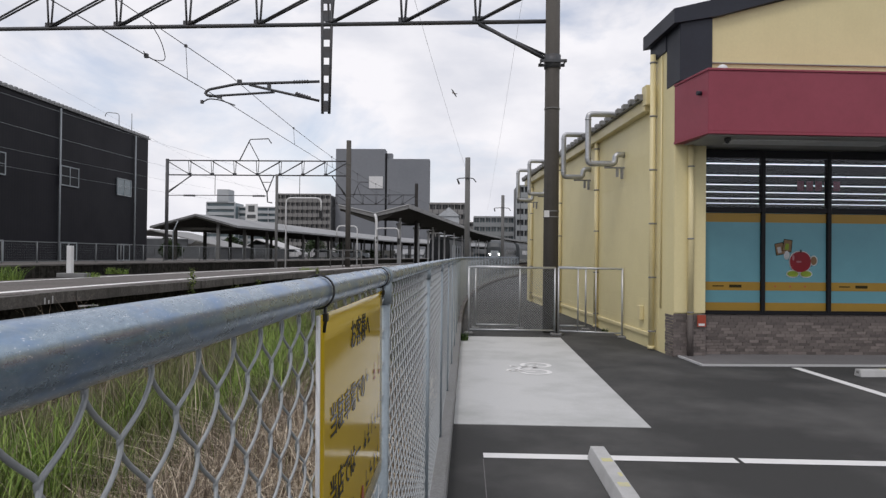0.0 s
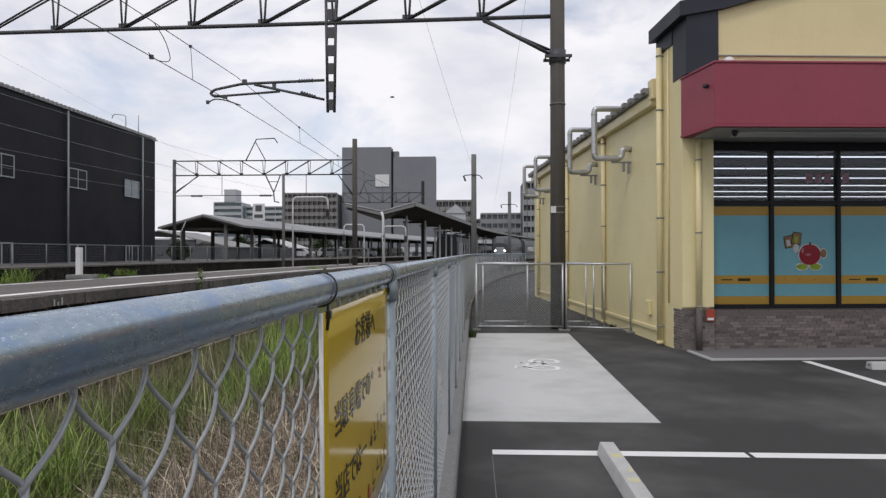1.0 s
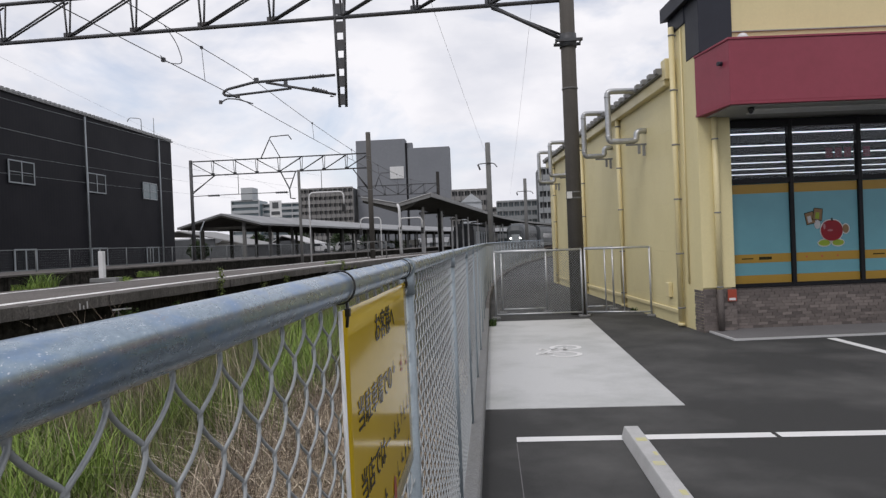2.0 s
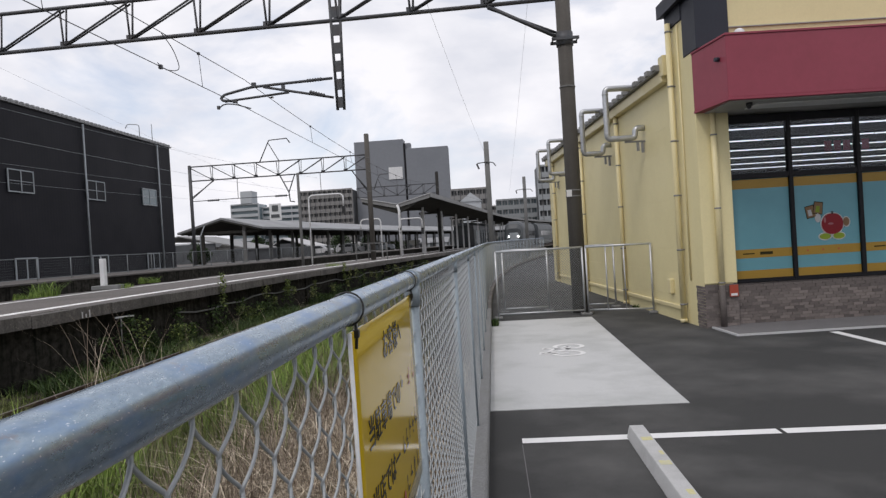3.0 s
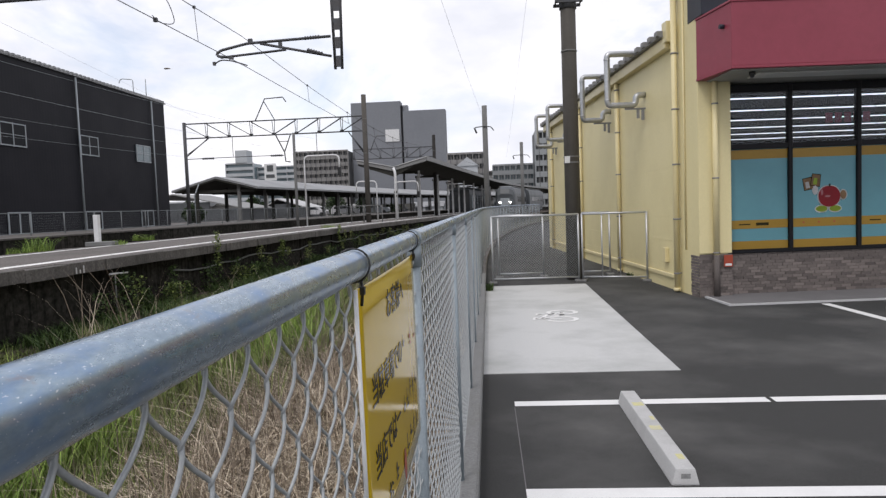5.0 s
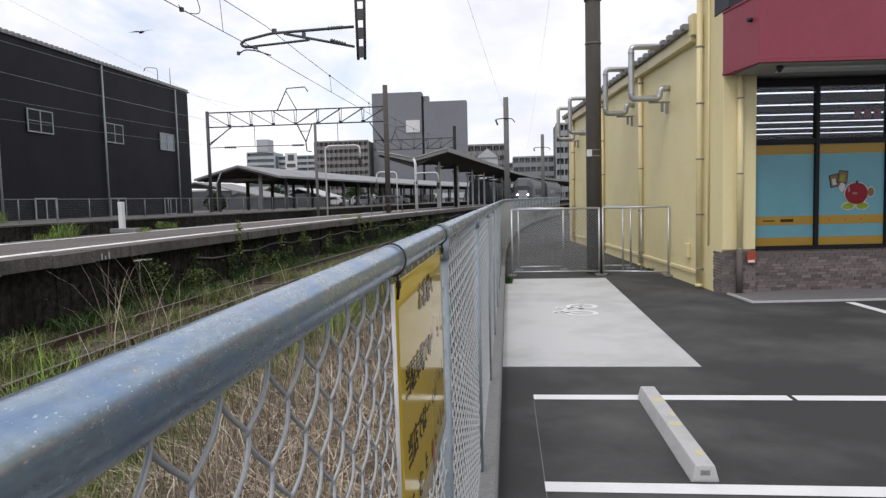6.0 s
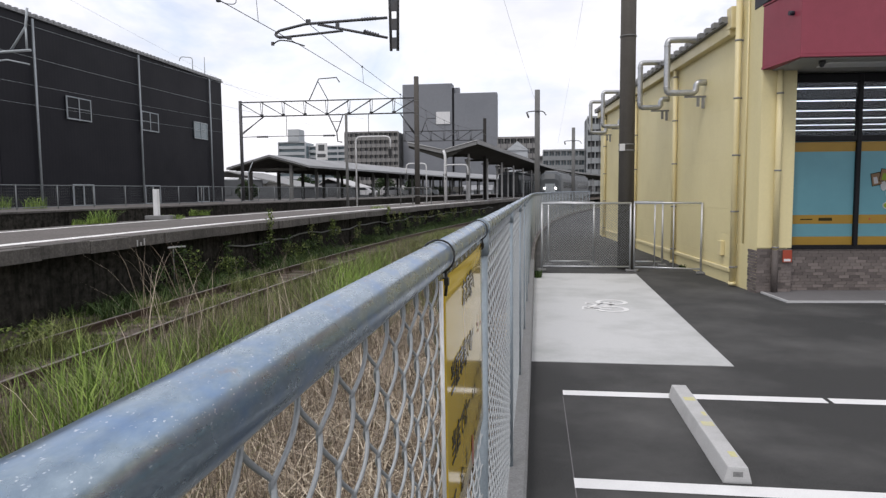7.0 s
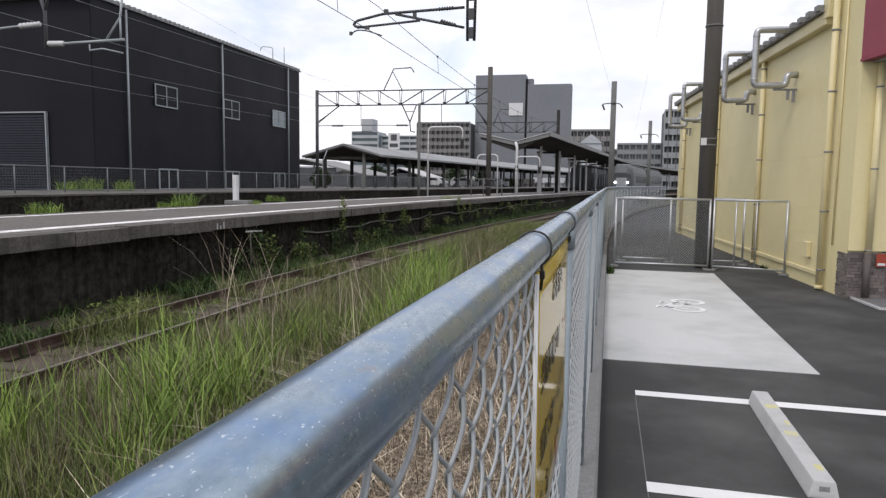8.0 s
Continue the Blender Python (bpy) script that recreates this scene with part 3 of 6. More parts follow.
tube(cm, [(0.55, -0.85, 3.62), (0.5, -0.95, 3.59)], 0.035, 8)
part("security_camera", cm, M["black"], shop)
cm = tube(B(), [(0.11, -0.86, 4.38), (0.03, -0.87, 4.38)], 0.035, 10)
part("bracket_stub", cm, M["navy"], shop, "small dark stub on the canopy side")
lampm = B()
bmesh.ops.create_uvsphere(lampm, u_segments=14, v_segments=8, radius=0.09, matrix=Matrix.Translation((0.50, -0.75, 4.80)))
tube(lampm, [(0.50, -0.75, 4.73), (0.50, -0.75, 4.8)], 0.04, 8)
part("canopy_lamp", lampm, M["white"], shop, "small white dome lamp on the canopy")

# brick plinth
def tile_field(u0, u1, vface, z0, z1, along):
    """Individual long thin tiles in running courses; along: 'u' front, 'v' side."""
    zz = z0
    th, tw = 0.045, 0.165
    row = 0
    while zz < z1 - 0.02:
        hh = min(th, z1 - zz)
        u = u0 - (tw * (0.0, 0.5, 0.25, 0.75)[row % 4])
        while u < u1:
            a, b = max(u, u0), min(u + tw, u1)
            if b - a > 0.03:
                yield a, b, zz, zz + hh
            u += tw + 0.007
        zz += th + 0.007
        row += 1


part("plinth_core", box(B(), 0.01, 0.56, -0.02, 0.6, 0.0, 0.745), M["mortar"], shop)
plinth = part("plinth_wall", box(B(), 0.56, 22.0, 0.13, 0.35, 0.0, 0.73), M["mortar"], shop, "brown thin-brick plinth under the windows")
part("window_sill", bevelled(box(B(), 0.56, 22.0, 0.10, 0.36, 0.73, 0.765), 0.006), M["frame"], shop)
part("apron", box(B(), 0.12, 22.0, -0.98, 0.13, -0.2, 0.028), M["apron"], shop, "dark grey paved strip along the shop front")
part("apron_edge", box(B(), 0.078, 22.0, -1.015, -0.985, -0.2, 0.031), M["concrete"], shop, "pale concrete edging")
part("apron_edge", box(B(), 0.078, 0.115, -0.984, 0.0, -0.2, 0.031), M["concrete"], shop, "pale concrete edging")

# shop windows
MULL = [0.56, 1.655] + [2.85 + 1.2 * k for k in range(10)]
for k in range(10):
    a, WP = MULL[k], MULL[k + 1] - MULL[k]
    win = thing("window_%d" % (k + 1), "black-framed shop window with turquoise and amber film", "window", SHOP, kind="structure")
    part("mullion", bevelled(box(B(), a - 0.035, a + 0.035, 0.10, 0.22, 0.765, 3.62), 0.006), M["frame"], win)
    part("transom", bevelled(box(B(), a + 0.035, a + WP - 0.035, 0.11, 0.21, 2.53, 2.62), 0.006), M["frame"], win)
    part("head", box(B(), a + 0.035, a + WP - 0.035, 0.11, 0.21, 3.50, 3.62), M["frame"], win)
    part("foot", box(B(), a + 0.035, a + WP - 0.035, 0.11, 0.21, 0.765, 0.80), M["frame"], win)
    gl = part("pane", box(B(), a + 0.04, a + WP - 0.04, 0.150, 0.158, 2.62, 3.52), M["glass"], win)
    gl.visible_shadow = False
    fm = part("film", box(B(), a + 0.04, a + WP - 0.04, 0.150, 0.158, 0.80, 2.53), M["film"], win, "turquoise window film")
    part("film_band", box(B(), a + 0.04, a + WP - 0.04, 0.1465, 0.149, 2.36, 2.52), M["filmyellow"], win, "amber film band")
    part("film_band", box(B(), a + 0.04, a + WP - 0.04, 0.1465, 0.149, 1.155, 1.305), M["filmyellow"], win, "amber film band")
    part("film_band", box(B(), a + 0.04, a + WP - 0.04, 0.1465, 0.149, 0.80, 0.94), M["filmyellow"], win, "amber film band")
    bars = B()
    if k % 2 == 0:
        box(bars, a + 0.20, a + 0.40, 0.144, 0.146, 1.22, 1.24)
        box(bars, a + 0.50, a + 0.72, 0.144, 0.146, 1.205, 1.255)
        part("print_bars", bars, M["ink"], win)
    else:
        for q in range(3):
            box(bars, a + 0.22 + q * 0.27, a + 0.25 + q * 0.27, 0.144, 0.146, 1.215, 1.245)
        part("print_bars", bars, M["redink"], win)


def fruit_print(win_u):
    """A flat printed apple shape with plain coloured blobs round it."""
    t = thing("fruit_sticker", "printed red apple sticker on turquoise window film", "sticker", SHOP @ Matrix.Translation((win_u, 0.142, 1.67)))

    def blob(cx, cz, rx, rz, y, seg=28, dent=0.0):
        bm = B()
        vs = []
        for i in range(seg):
            a = 2 * math.pi * i / seg
            rr = 1 - dent * max(0, math.sin(a)) ** 8 - dent * 0.5 * max(0, -math.sin(a)) ** 8
            vs.append(bm.verts.new((cx + rx * rr * math.cos(a), y, cz + rz * rr * math.sin(a))))
        bm.faces.new(vs)
        bmesh.ops.solidify(bm, geom=bm.faces[:], thickness=0.0015)
        return bm

    def sticker(name, cx, cz, rx, rz, mat, label="", dent=0.0, depth=0.0):
        part("white_border", blob(cx, cz, rx + 0.018, rz + 0.018, 0.003 - depth * 0.2, dent=dent), M["white"], t)
        return part(name, blob(cx, cz, rx, rz, -0.001 - depth, dent=dent), mat, t, label)

    sticker("leaf_foot", -0.135, -0.215, 0.10, 0.052, M["leafprint"])
    sticker("leaf_foot", 0.105, -0.215, 0.10, 0.052, M["leafprint"])
    def card(cx, cz, w, h, turn, y, mat):
        bm = B()
        c, q = math.cos(math.radians(turn)), math.sin(math.radians(turn))
        bm.faces.new([bm.verts.new((cx + a * c - b * q, y, cz + a * q + b * c)) for a, b in ((-w, -h), (w, -h), (w * 0.9, h), (-w * 0.9, h))])
        bmesh.ops.solidify(bm, geom=bm.faces[:], thickness=0.0015)
        return part("side_shape", bm, mat, t)

    for cx, cz, turn, y in ((-0.37, 0.225, 12, 0.001), (-0.235, 0.285, -8, -0.004)):
        card(cx, cz, 0.088, 0.108, turn, y + 0.002, M["ink"])
        card(cx, cz, 0.076, 0.096, turn, y, M["skinprint"])
        card(cx - 0.01, cz - 0.02, 0.035, 0.055, turn, y - 0.002, M["leafprint"] if cx > -0.3 else M["white"])
    sticker("arm", -0.245, 0.12, 0.035, 0.07, M["white"], depth=0.003)
    sticker("side_shape", 0.245, 0.02, 0.055, 0.075, M["skinprint"])
    sticker("apple", 0.0, 0.0, 0.19, 0.19, M["apple"], "red apple print", dent=0.07, depth=0.004)
    part("stem", box(B(), -0.012, 0.022, -0.008, -0.006, 0.165, 0.215), M["black"], t)
    part("highlight", blob(-0.03, 0.0, 0.05, 0.018, -0.008), M["filmhl"], t)
    part("highlight", blob(-0.13, 0.07, 0.02, 0.05, -0.008), M["filmhl"], t)
    return t


fruit_print(2.34)

# shop interior seen above the film; its dimness is in the lining colour
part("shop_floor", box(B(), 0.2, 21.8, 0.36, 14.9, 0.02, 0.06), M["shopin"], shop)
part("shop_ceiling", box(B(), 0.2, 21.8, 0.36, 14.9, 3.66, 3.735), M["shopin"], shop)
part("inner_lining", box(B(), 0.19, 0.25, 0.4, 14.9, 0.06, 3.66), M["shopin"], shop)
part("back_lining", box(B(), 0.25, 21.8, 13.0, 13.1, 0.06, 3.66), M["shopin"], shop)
for r, v in enumerate((0.62, 1.55, 3.4, 5.3, 7.2, 9.1, 11.0)):
    for k in range(5):
        lt = B()
        a = (1.15 if r == 0 else 0.85 if r == 1 else 0.3) + k * 2.5
        box(lt, a, a + 2.47, v, v + 0.03, 3.585, 3.607)
        fixture = part("tube_light", lt, M["tube"], shop)
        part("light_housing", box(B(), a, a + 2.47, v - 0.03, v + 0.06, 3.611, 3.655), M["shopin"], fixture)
for k in range(5):
    part("hanging_board", box(B(), 1.2 + k * 1.7, 1.7 + k * 1.7, 4.0 + (k % 3), 4.03 + (k % 3), 2.75, 2.95), M["frame"], shop)
for k in range(5):
    part("hanging_bar", box(B(), 2.55 + k * 0.17, 2.67 + k * 0.17, 0.60, 0.62, 2.98, 3.16), M["red"], shop)

# drainpipes and vent pipes on the side
def drainpipe(v, u, ztop, zlo=0.02):
    d = thing("drainpipe", "yellow painted round drainpipe strapped to the shop wall", "drainpipe", SHOP, group="drainpipes of the shop")
    part("pipe", tube(B(), [(u, v, zlo), (u, v, ztop)], 0.052, 14), M["yellowpipe"], d)
    z = 0.35
    while z < ztop - 0.1:
        bm = tube(B(), [(u, v, z - 0.015), (u, v, z + 0.015)], 0.058, 14)
        box(bm, u, u + 0.13, v - 0.012, v + 0.012, z - 0.012, z + 0.012)
        part("strap", bm, M["steelpost"], d)
        z += 1.0
    part("foot_collar", tube(B(), [(u, v, zlo), (u, v, zlo + 0.06)], 0.066, 14), M["yellowpipe"], d)
    return d


drainpipe(0.84, -0.085, 5.5)
drainpipe(4.74, -0.085, 4.6)
drainpipe(8.9, -0.085, 4.6)
drainpipe(13.95, -0.085, 4.6)
dp = thing("drainpipe", "yellow drainpipe down the front pier to a red box", "drainpipe", SHOP, group="drainpipes of the shop")
part("pipe", tube(B(), [(0.27, -0.085, 0.74), (0.27, -0.085, 3.68)], 0.05, 14), M["yellowpipe"], dp)
for z in (0.78, 2.05, 3.3):
    part("strap", tube(B(), [(0.27, -0.085, z - 0.012), (0.27, -0.085, z + 0.012)], 0.056, 14), M["steelpost"], dp)
part("lower_pipe", tube(B(), [(0.27, -0.085, 0.028), (0.27, -0.085, 0.74)], 0.053, 14), M["brick"], dp)
rs = thing("red_plate", "small red notice plate with white print bar on the brick pier", "sign", SHOP)
part("plate", box(B(), 0.40, 0.55, -0.075, -0.065, 0.53, 0.73), M["redink"], rs)
part("print_bar", box(B(), 0.42, 0.53, -0.077, -0.0755, 0.545, 0.585), M["white"], rs)


def vent_pipe(v, out, zt, zb):
    d = thing("vent_pipe", "grey metal vent pipe looping from roof to wall", "vent pipe", SHOP, group="vent pipes on the shop wall")
    p = rounded_path([(0.35, v, zt), (-out, v, zt), (-out, v, zb), (-0.22, v, zb), (-0.22, v, zb + 0.2), (-0.02, v, zb + 0.2)], 0.09)
    part("duct", tube(B(), p, 0.062, 14), M["pipe"], d)
    for q in ((-out, v, zt), (-out, v, zb)):
        bm = tube(B(), [(q[0], v, q[2] - 0.13 if q[2] == zt else q[2] + 0.10), (q[0], v, q[2] - 0.10 if q[2] == zt else q[2] + 0.13)], 0.068, 14)
        part("collar", bm, M["pipe"], d)
    bk = box(B(), -0.45, -0.02, v - 0.02, v + 0.02, zb - 0.10, zb - 0.065)
    box(bk, -0.10, -0.05, v - 0.02, v + 0.02, zb - 0.32, zb - 0.08)
    box(bk, -0.20, -0.15, v - 0.02, v + 0.02, zb - 0.28, zb - 0.08)
    part("bracket", bk, M["steelpost"], d)
    return d


vent_pipe(2.75, 0.81, 4.78, 3.72)
vent_pipe(5.55, 0.72, 4.84, 3.76)
vent_pipe(10.6, 0.75, 4.86, 3.78)
vent_pipe(13.0, 0.76, 4.86, 3.78)
ub = thing("meter_box", "small pale utility box low on the yellow wall", "utility box", SHOP)
part("body", bevelled(box(B(), -0.10, -0.02, 1.45, 1.62, 0.50, 0.78), 0.01), M["yellowpipe"], ub)

# ================= gate panels across the alley =================
def barrier(x0, x1, y, label, mesh=True, y1=None, mids=()):
    turn = math.degrees(math.atan2((y1 if y1 is not None else y) - y, x1 - x0))
    b = thing("barrier_panel", label, "barrier panel", pose(x0, y, 0, 0, 0, turn), group="barrier panels across the alley")
    w = x1 - x0
    for x in mids:
        part("upright", tube(B(), [(x, 0, 0.1), (x, 0, 1.47)], 0.016, 8), M["alu"], b)
    part("top_rail", tube(B(), [(0, 0, 1.47), (w, 0, 1.47)], 0.024, 10), M["alu"], b)
    part("bottom_rail", tube(B(), [(0, 0, 0.10), (w, 0, 0.10)], 0.02, 10), M["alu"], b)
    for x in (0.0, w):
        ps = part("post", tube(B(), [(x, 0, 0.03), (x, 0, 1.48)], 0.022, 10), M["alu"], b)
        part("foot", bevelled(box(B(), x - 0.09, x + 0.09, -0.12, 0.12, 0.0, 0.05), 0.012), M["kerb"], ps)
    if mesh:
        bm = B()
        p = 0.055
        n = int((w + 1.3) / p)
        for k in range(n):
            for s in (1, -1):
                xa = k * p if s == 1 else k * p - 1.3
                pts = []
                x_lo, x_hi = (xa - 1.34, xa) if s == 1 else (xa, xa + 1.34)
                a, c = max(0, x_lo), min(w, x_hi)
                if c - a < 0.02:
                    continue
                if s == 1:
                    za, zc = 0.12 + (a - x_lo), 0.12 + (c - x_lo)
                else:
                    za, zc = 1.46 - (a - x_lo), 1.46 - (c - x_lo)
                tube(bm, [(a, 0.004 * s, za), (c, 0.004 * s, zc)], 0.0027, 3, cap=False)
        part("wire_mesh", bm, M["wire"], b)
    return b


barrier(1.46, 3.34, 15.0, "silver tube barrier panel with wire mesh across the alley")
barrier(3.42, 4.77, 15.0, "short silver tube barrier panel beside the shop wall", mesh=False, y1=14.62, mids=(0.42, 0.80))
barrier(1.62, 2.66, 16.1, "silver tube barrier panel behind the first panel", mesh=False)
barrier(3.55, 4.20, 16.1, "narrow silver tube barrier panel behind the concrete pole", mesh=False)


# ================= parking stops =================
def car_stop(m, label):
    t = thing("parking_stop", label, "parking stop", m, group="parking stops")
    bm = B()
    prof = [(-0.085, 0.0), (0.085, 0.0), (0.058, 0.105), (-0.058, 0.105)]
    a = [bm.verts.new((x, -0.87, z)) for x, z in prof]
    b = [bm.verts.new((x, 0.87, z)) for x, z in prof]
    bm.faces.new(a)
    bm.faces.new(b[::-1])
    for k in range(4):
        bm.faces.new((a[k], a[(k + 1) % 4], b[(k + 1) % 4], b[k]))
    bevelled(bm, 0.012, 2)
    body = part("body", bm, M["stop"], t)
    for y in (-0.66, -0.1, 0.12, 0.48):
        part("paint_patch", box(B(), -0.01 + 0.03 * math.sin(9 * y), 0.045, y - 0.05, y + 0.04, 0.1048, 0.1060), M["stopyellow"], t, "faded yellow paint")
    for s in (-1, 1):
        part("end_socket", box(B(), -0.028, 0.028, s * 0.871 - 0.001, s * 0.871 + 0.001, 0.045, 0.075), M["kerb"], t)
    return t


car_stop(pose(2.545, 5.022, 0, 0, 0, -0.1), "long grey concrete parking stop with faded yellow patches")
car_stop(pose(2.60, 2.53, 0, 0, 0, -1.5), "long grey concrete parking stop beside a white line")
car_stop(pose(8.05, 10.35, 0, 0, 0, 94), "grey concrete parking stop before the shop step")

# ================= railway =================
RX, RZ = -4.94, -0.25
YT = steps(-14, 8, 11) + steps(10, 160, 2)
bed = sweep(B(), [(-14.7, -0.52), (-14.7, -0.42), (-6.95, -0.42), (-3.3, -0.42), (-2.6, -0.50), (-2.6, -0.52)], YT, bend, grade)
solid("track_bed", bed, M["ballast"], "old weedy ballast of two railway tracks", "track bed", kind="structure")


def track(cx, label):
    t = thing("railway_track", label, "railway track", group="railway tracks")
    for s in (-1, 1):
        x = cx + s * 0.5655
        prof = [(x - 0.06, RZ - 0.15), (x + 0.06, RZ - 0.15), (x + 0.055, RZ - 0.135), (x + 0.012, RZ - 0.115), (x + 0.012, RZ - 0.04), (x + 0.0325, RZ - 0.03), (x + 0.0325, RZ - 0.003), (x - 0.0325, RZ - 0.003), (x - 0.0325, RZ - 0.03), (x - 0.012, RZ - 0.04), (x - 0.012, RZ - 0.115), (x - 0.055, RZ - 0.135)]
        rail = part("rail", sweep(B(), prof, YT, bend, grade), M["rail"], t)
        part("running_surface", sweep(B(), [(x - 0.026, RZ - 0.003), (x + 0.026, RZ - 0.003), (x + 0.024, RZ), (x - 0.024, RZ)], YT, bend, grade), M["railtop"], rail)
    me = mesh_of("sleeper", bevelled(box(B(), -1.0, 1.0, -0.11, 0.11, -0.14, 0.0), 0.015), M["sleeper"])
    y = -6.0
    while y < 70:
        slope = (bend(y + 0.5) - bend(y - 0.5))
        piece("sleeper", me, t, pose(cx + bend(y) + random.uniform(-0.04, 0.04), y, RZ + grade(y) - 0.145 + random.uniform(-0.015, 0.01), 0, 0, -math.degrees(math.atan(slope)) + random.uniform(-1.5, 1.5)))
        y += 0.68
    return t


track(RX, "rusty narrow-gauge railway track overgrown with grass")
track(RX - 8.06, "second railway track beyond the platform")

# island platform
PE, PF, PT = -6.60, -11.40, 0.92
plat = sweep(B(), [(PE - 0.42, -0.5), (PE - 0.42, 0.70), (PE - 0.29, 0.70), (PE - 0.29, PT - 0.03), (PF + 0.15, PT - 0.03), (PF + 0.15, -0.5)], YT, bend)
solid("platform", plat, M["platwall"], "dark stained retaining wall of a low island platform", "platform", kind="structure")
solid("platform_paving", sweep(B(), [(PE - 0.30, PT - 0.02), (PE - 0.30, PT + 0.002), (PF + 0.3, PT + 0.002), (PF + 0.3, PT - 0.02)], YT, bend), M["platform"], "worn grey asphalt paving of the platform", "platform", kind="structure")
cop = thing("platform_edge", "weathered concrete edging blocks along the platform", "platform edge", kind="structure")
y = -8.0
while y < 120:
    d = 1.2 if y < 60 else 4.0
    for x0, x1 in ((PE - 0.30, PE), (PF, PF + 0.30)):
        dz, dxx = random.uniform(-0.015, 0.012), random.uniform(-0.02, 0.02)
        x0, x1 = x0 + dxx, x1 + dxx
        bm = B()
        a = [bm.verts.new((x + bend(y + 0.006), y + 0.006, z)) for x, z in ((x0, 0.70 + dz), (x1, 0.70 + dz), (x1, PT + dz), (x0, PT + dz))]
        b = [bm.verts.new((x + bend(y + d - 0.006), y + d - 0.006, z)) for x, z in ((x0, 0.70 + dz), (x1, 0.70 + dz), (x1, PT + dz), (x0, PT + dz))]
        bm.faces.new(a)
        bm.faces.new(b[::-1])
        for k in range(4):
            bm.faces.new((a[k], a[(k + 1) % 4], b[(k + 1) % 4], b[k]))
        part("edging_block", bm, M["coping"], cop)
    y += d
for x0, x1 in ((PE - 0.99, PE - 0.70), (PF + 0.70, PF + 0.90)):
    solid("platform_line", sweep(B(), [(x0, PT + 0.003), (x1, PT + 0.003), (x1, PT + 0.008), (x0, PT + 0.008)], YT, bend), M["whitewear"], "worn white painted line along the platform edge", "road marking", kind="structure")
# low pipe and cable run along the platform wall
cabm = B()
tube(cabm, [(PE - 0.34 + bend(y), y, 0.32 + 0.05 * math.sin(y * 0.9) + 0.04 * math.sin(y * 2.3)) for y in steps(17, 60, 1.0)], 0.025, 6)
solid("wall_conduit", cabm, M["kerb"], "grey sagging conduit along the platform wall", "conduit")
# buttress ribs on the wall
for k in range(9):
    y = 15.0 + k * 4.1
    bm = box(B(), -0.12, 0.02, -0.10, 0.10, -0.5, 0.70)
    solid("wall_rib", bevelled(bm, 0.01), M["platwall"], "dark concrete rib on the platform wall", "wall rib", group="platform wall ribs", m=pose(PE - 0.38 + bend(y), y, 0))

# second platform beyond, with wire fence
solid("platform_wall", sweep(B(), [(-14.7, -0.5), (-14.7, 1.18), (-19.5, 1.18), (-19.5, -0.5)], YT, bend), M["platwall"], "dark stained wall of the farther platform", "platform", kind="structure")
solid("platform_top", sweep(B(), [(-14.65, 1.183), (-14.65, 1.24), (-19.5, 1.24), (-19.5, 1.183)], YT, bend), M["coping"], "weathered top of the farther platform", "platform", kind="structure")
yard = sweep(B(), [(-19.5, -0.5), (-19.5, 1.0), (-60, 1.0), (-60, -0.5)], YT, bend)
solid("yard", yard, M["platform"], "grey paved yard behind the railway", "yard", kind="structure")

mf = thing("wire_fence", "low pale mesh fence in front of the black building", "fence")
post_mesh = mesh_of("post", tube(B(), [(0, 0, 0), (0, 0, 0.88)], 0.022, 6), M["fencegrey"])
fx = lambda y: -16.6 + bend(y)
y = 4.0
while y < 75:
    piece("post", post_mesh, mf, pose(fx(y), y, 1.24))
    y += 1.9
for z in (2.10, 1.32):
    part("fence_rail", tube(B(), [(fx(y), y, z) for y in steps(4, 75, 3)], 0.014, 5), M["fencegrey"], mf)
bm = B()
for yy in steps(4, 75, 0.10):
    tube(bm, [(fx(yy), yy, 1.30), (fx(yy), yy, 2.1)], 0.0016, 3, cap=False)
for z in [1.38 + 0.10 * k for k in range(8)]:
    tube(bm, [(fx(y), y, z) for y in steps(4, 75, 3)], 0.0016, 3, cap=False)
part("mesh_infill", bm, M["fencegrey"], mf)

# ================= overhead line =================
def bar(bm, p, q, r=0.03, n=4):
    return tube(bm, [p, q], r, n)


def portal(name, label, x0, x1, y, zb, zt, npan, brace_l, brace_r, r):
    """A lattice beam with chords, verticals and diagonals."""
    t = thing(name, label, "portal beam")
    part("bottom_chord", bar(B(), (x0, y, zb), (x1, y, zb), r), M["truss"], t)
    part("top_chord", bar(B(), (x0, y, zt), (x1, y, zt), r), M["truss"], t)
    w = (x1 - x0) / npan
    for k in range(npan + 1):
        x = x0 + k * w
        bm = B()
        bar(bm, (x - 0.03, y, zb), (x - 0.09, y, zt), r * 0.55)
        bar(bm, (x + 0.03, y, zb), (x + 0.09, y, zt), r * 0.55)
        part("upright", bm, M["truss"], t)
        part("node_plate", box(B(), x - 0.12, x + 0.12, y - 0.012, y + 0.012, zb - 0.02, zb + 0.14), M["truss"], t)
        if k < npan:
            bm = B()
            flip = k < npan * 0.5
            a, b = ((x + w, x) if (flip and npan < 9) else (x, x + w))
            bar(bm, (a, y - 0.03, zb + 0.03), (b, y - 0.03, zt - 0.03), r * 0.55)
            bar(bm, (a, y + 0.05, zb + 0.03), (b, y + 0.05, zt - 0.06), r * 0.55)
            part("diagonal", bm, M["truss"], t)
    for b in (brace_l, brace_r):
        if b:
            bm = bar(B(), b[0], b[1], r * 0.9)
            bar(bm, (b[0][0], y + 0.07, b[0][2] - 0.02), (b[1][0], y + 0.07, b[1][2] + 0.12), r * 0.6)
            part("knee_brace", bm, M["truss"], t)
    return t


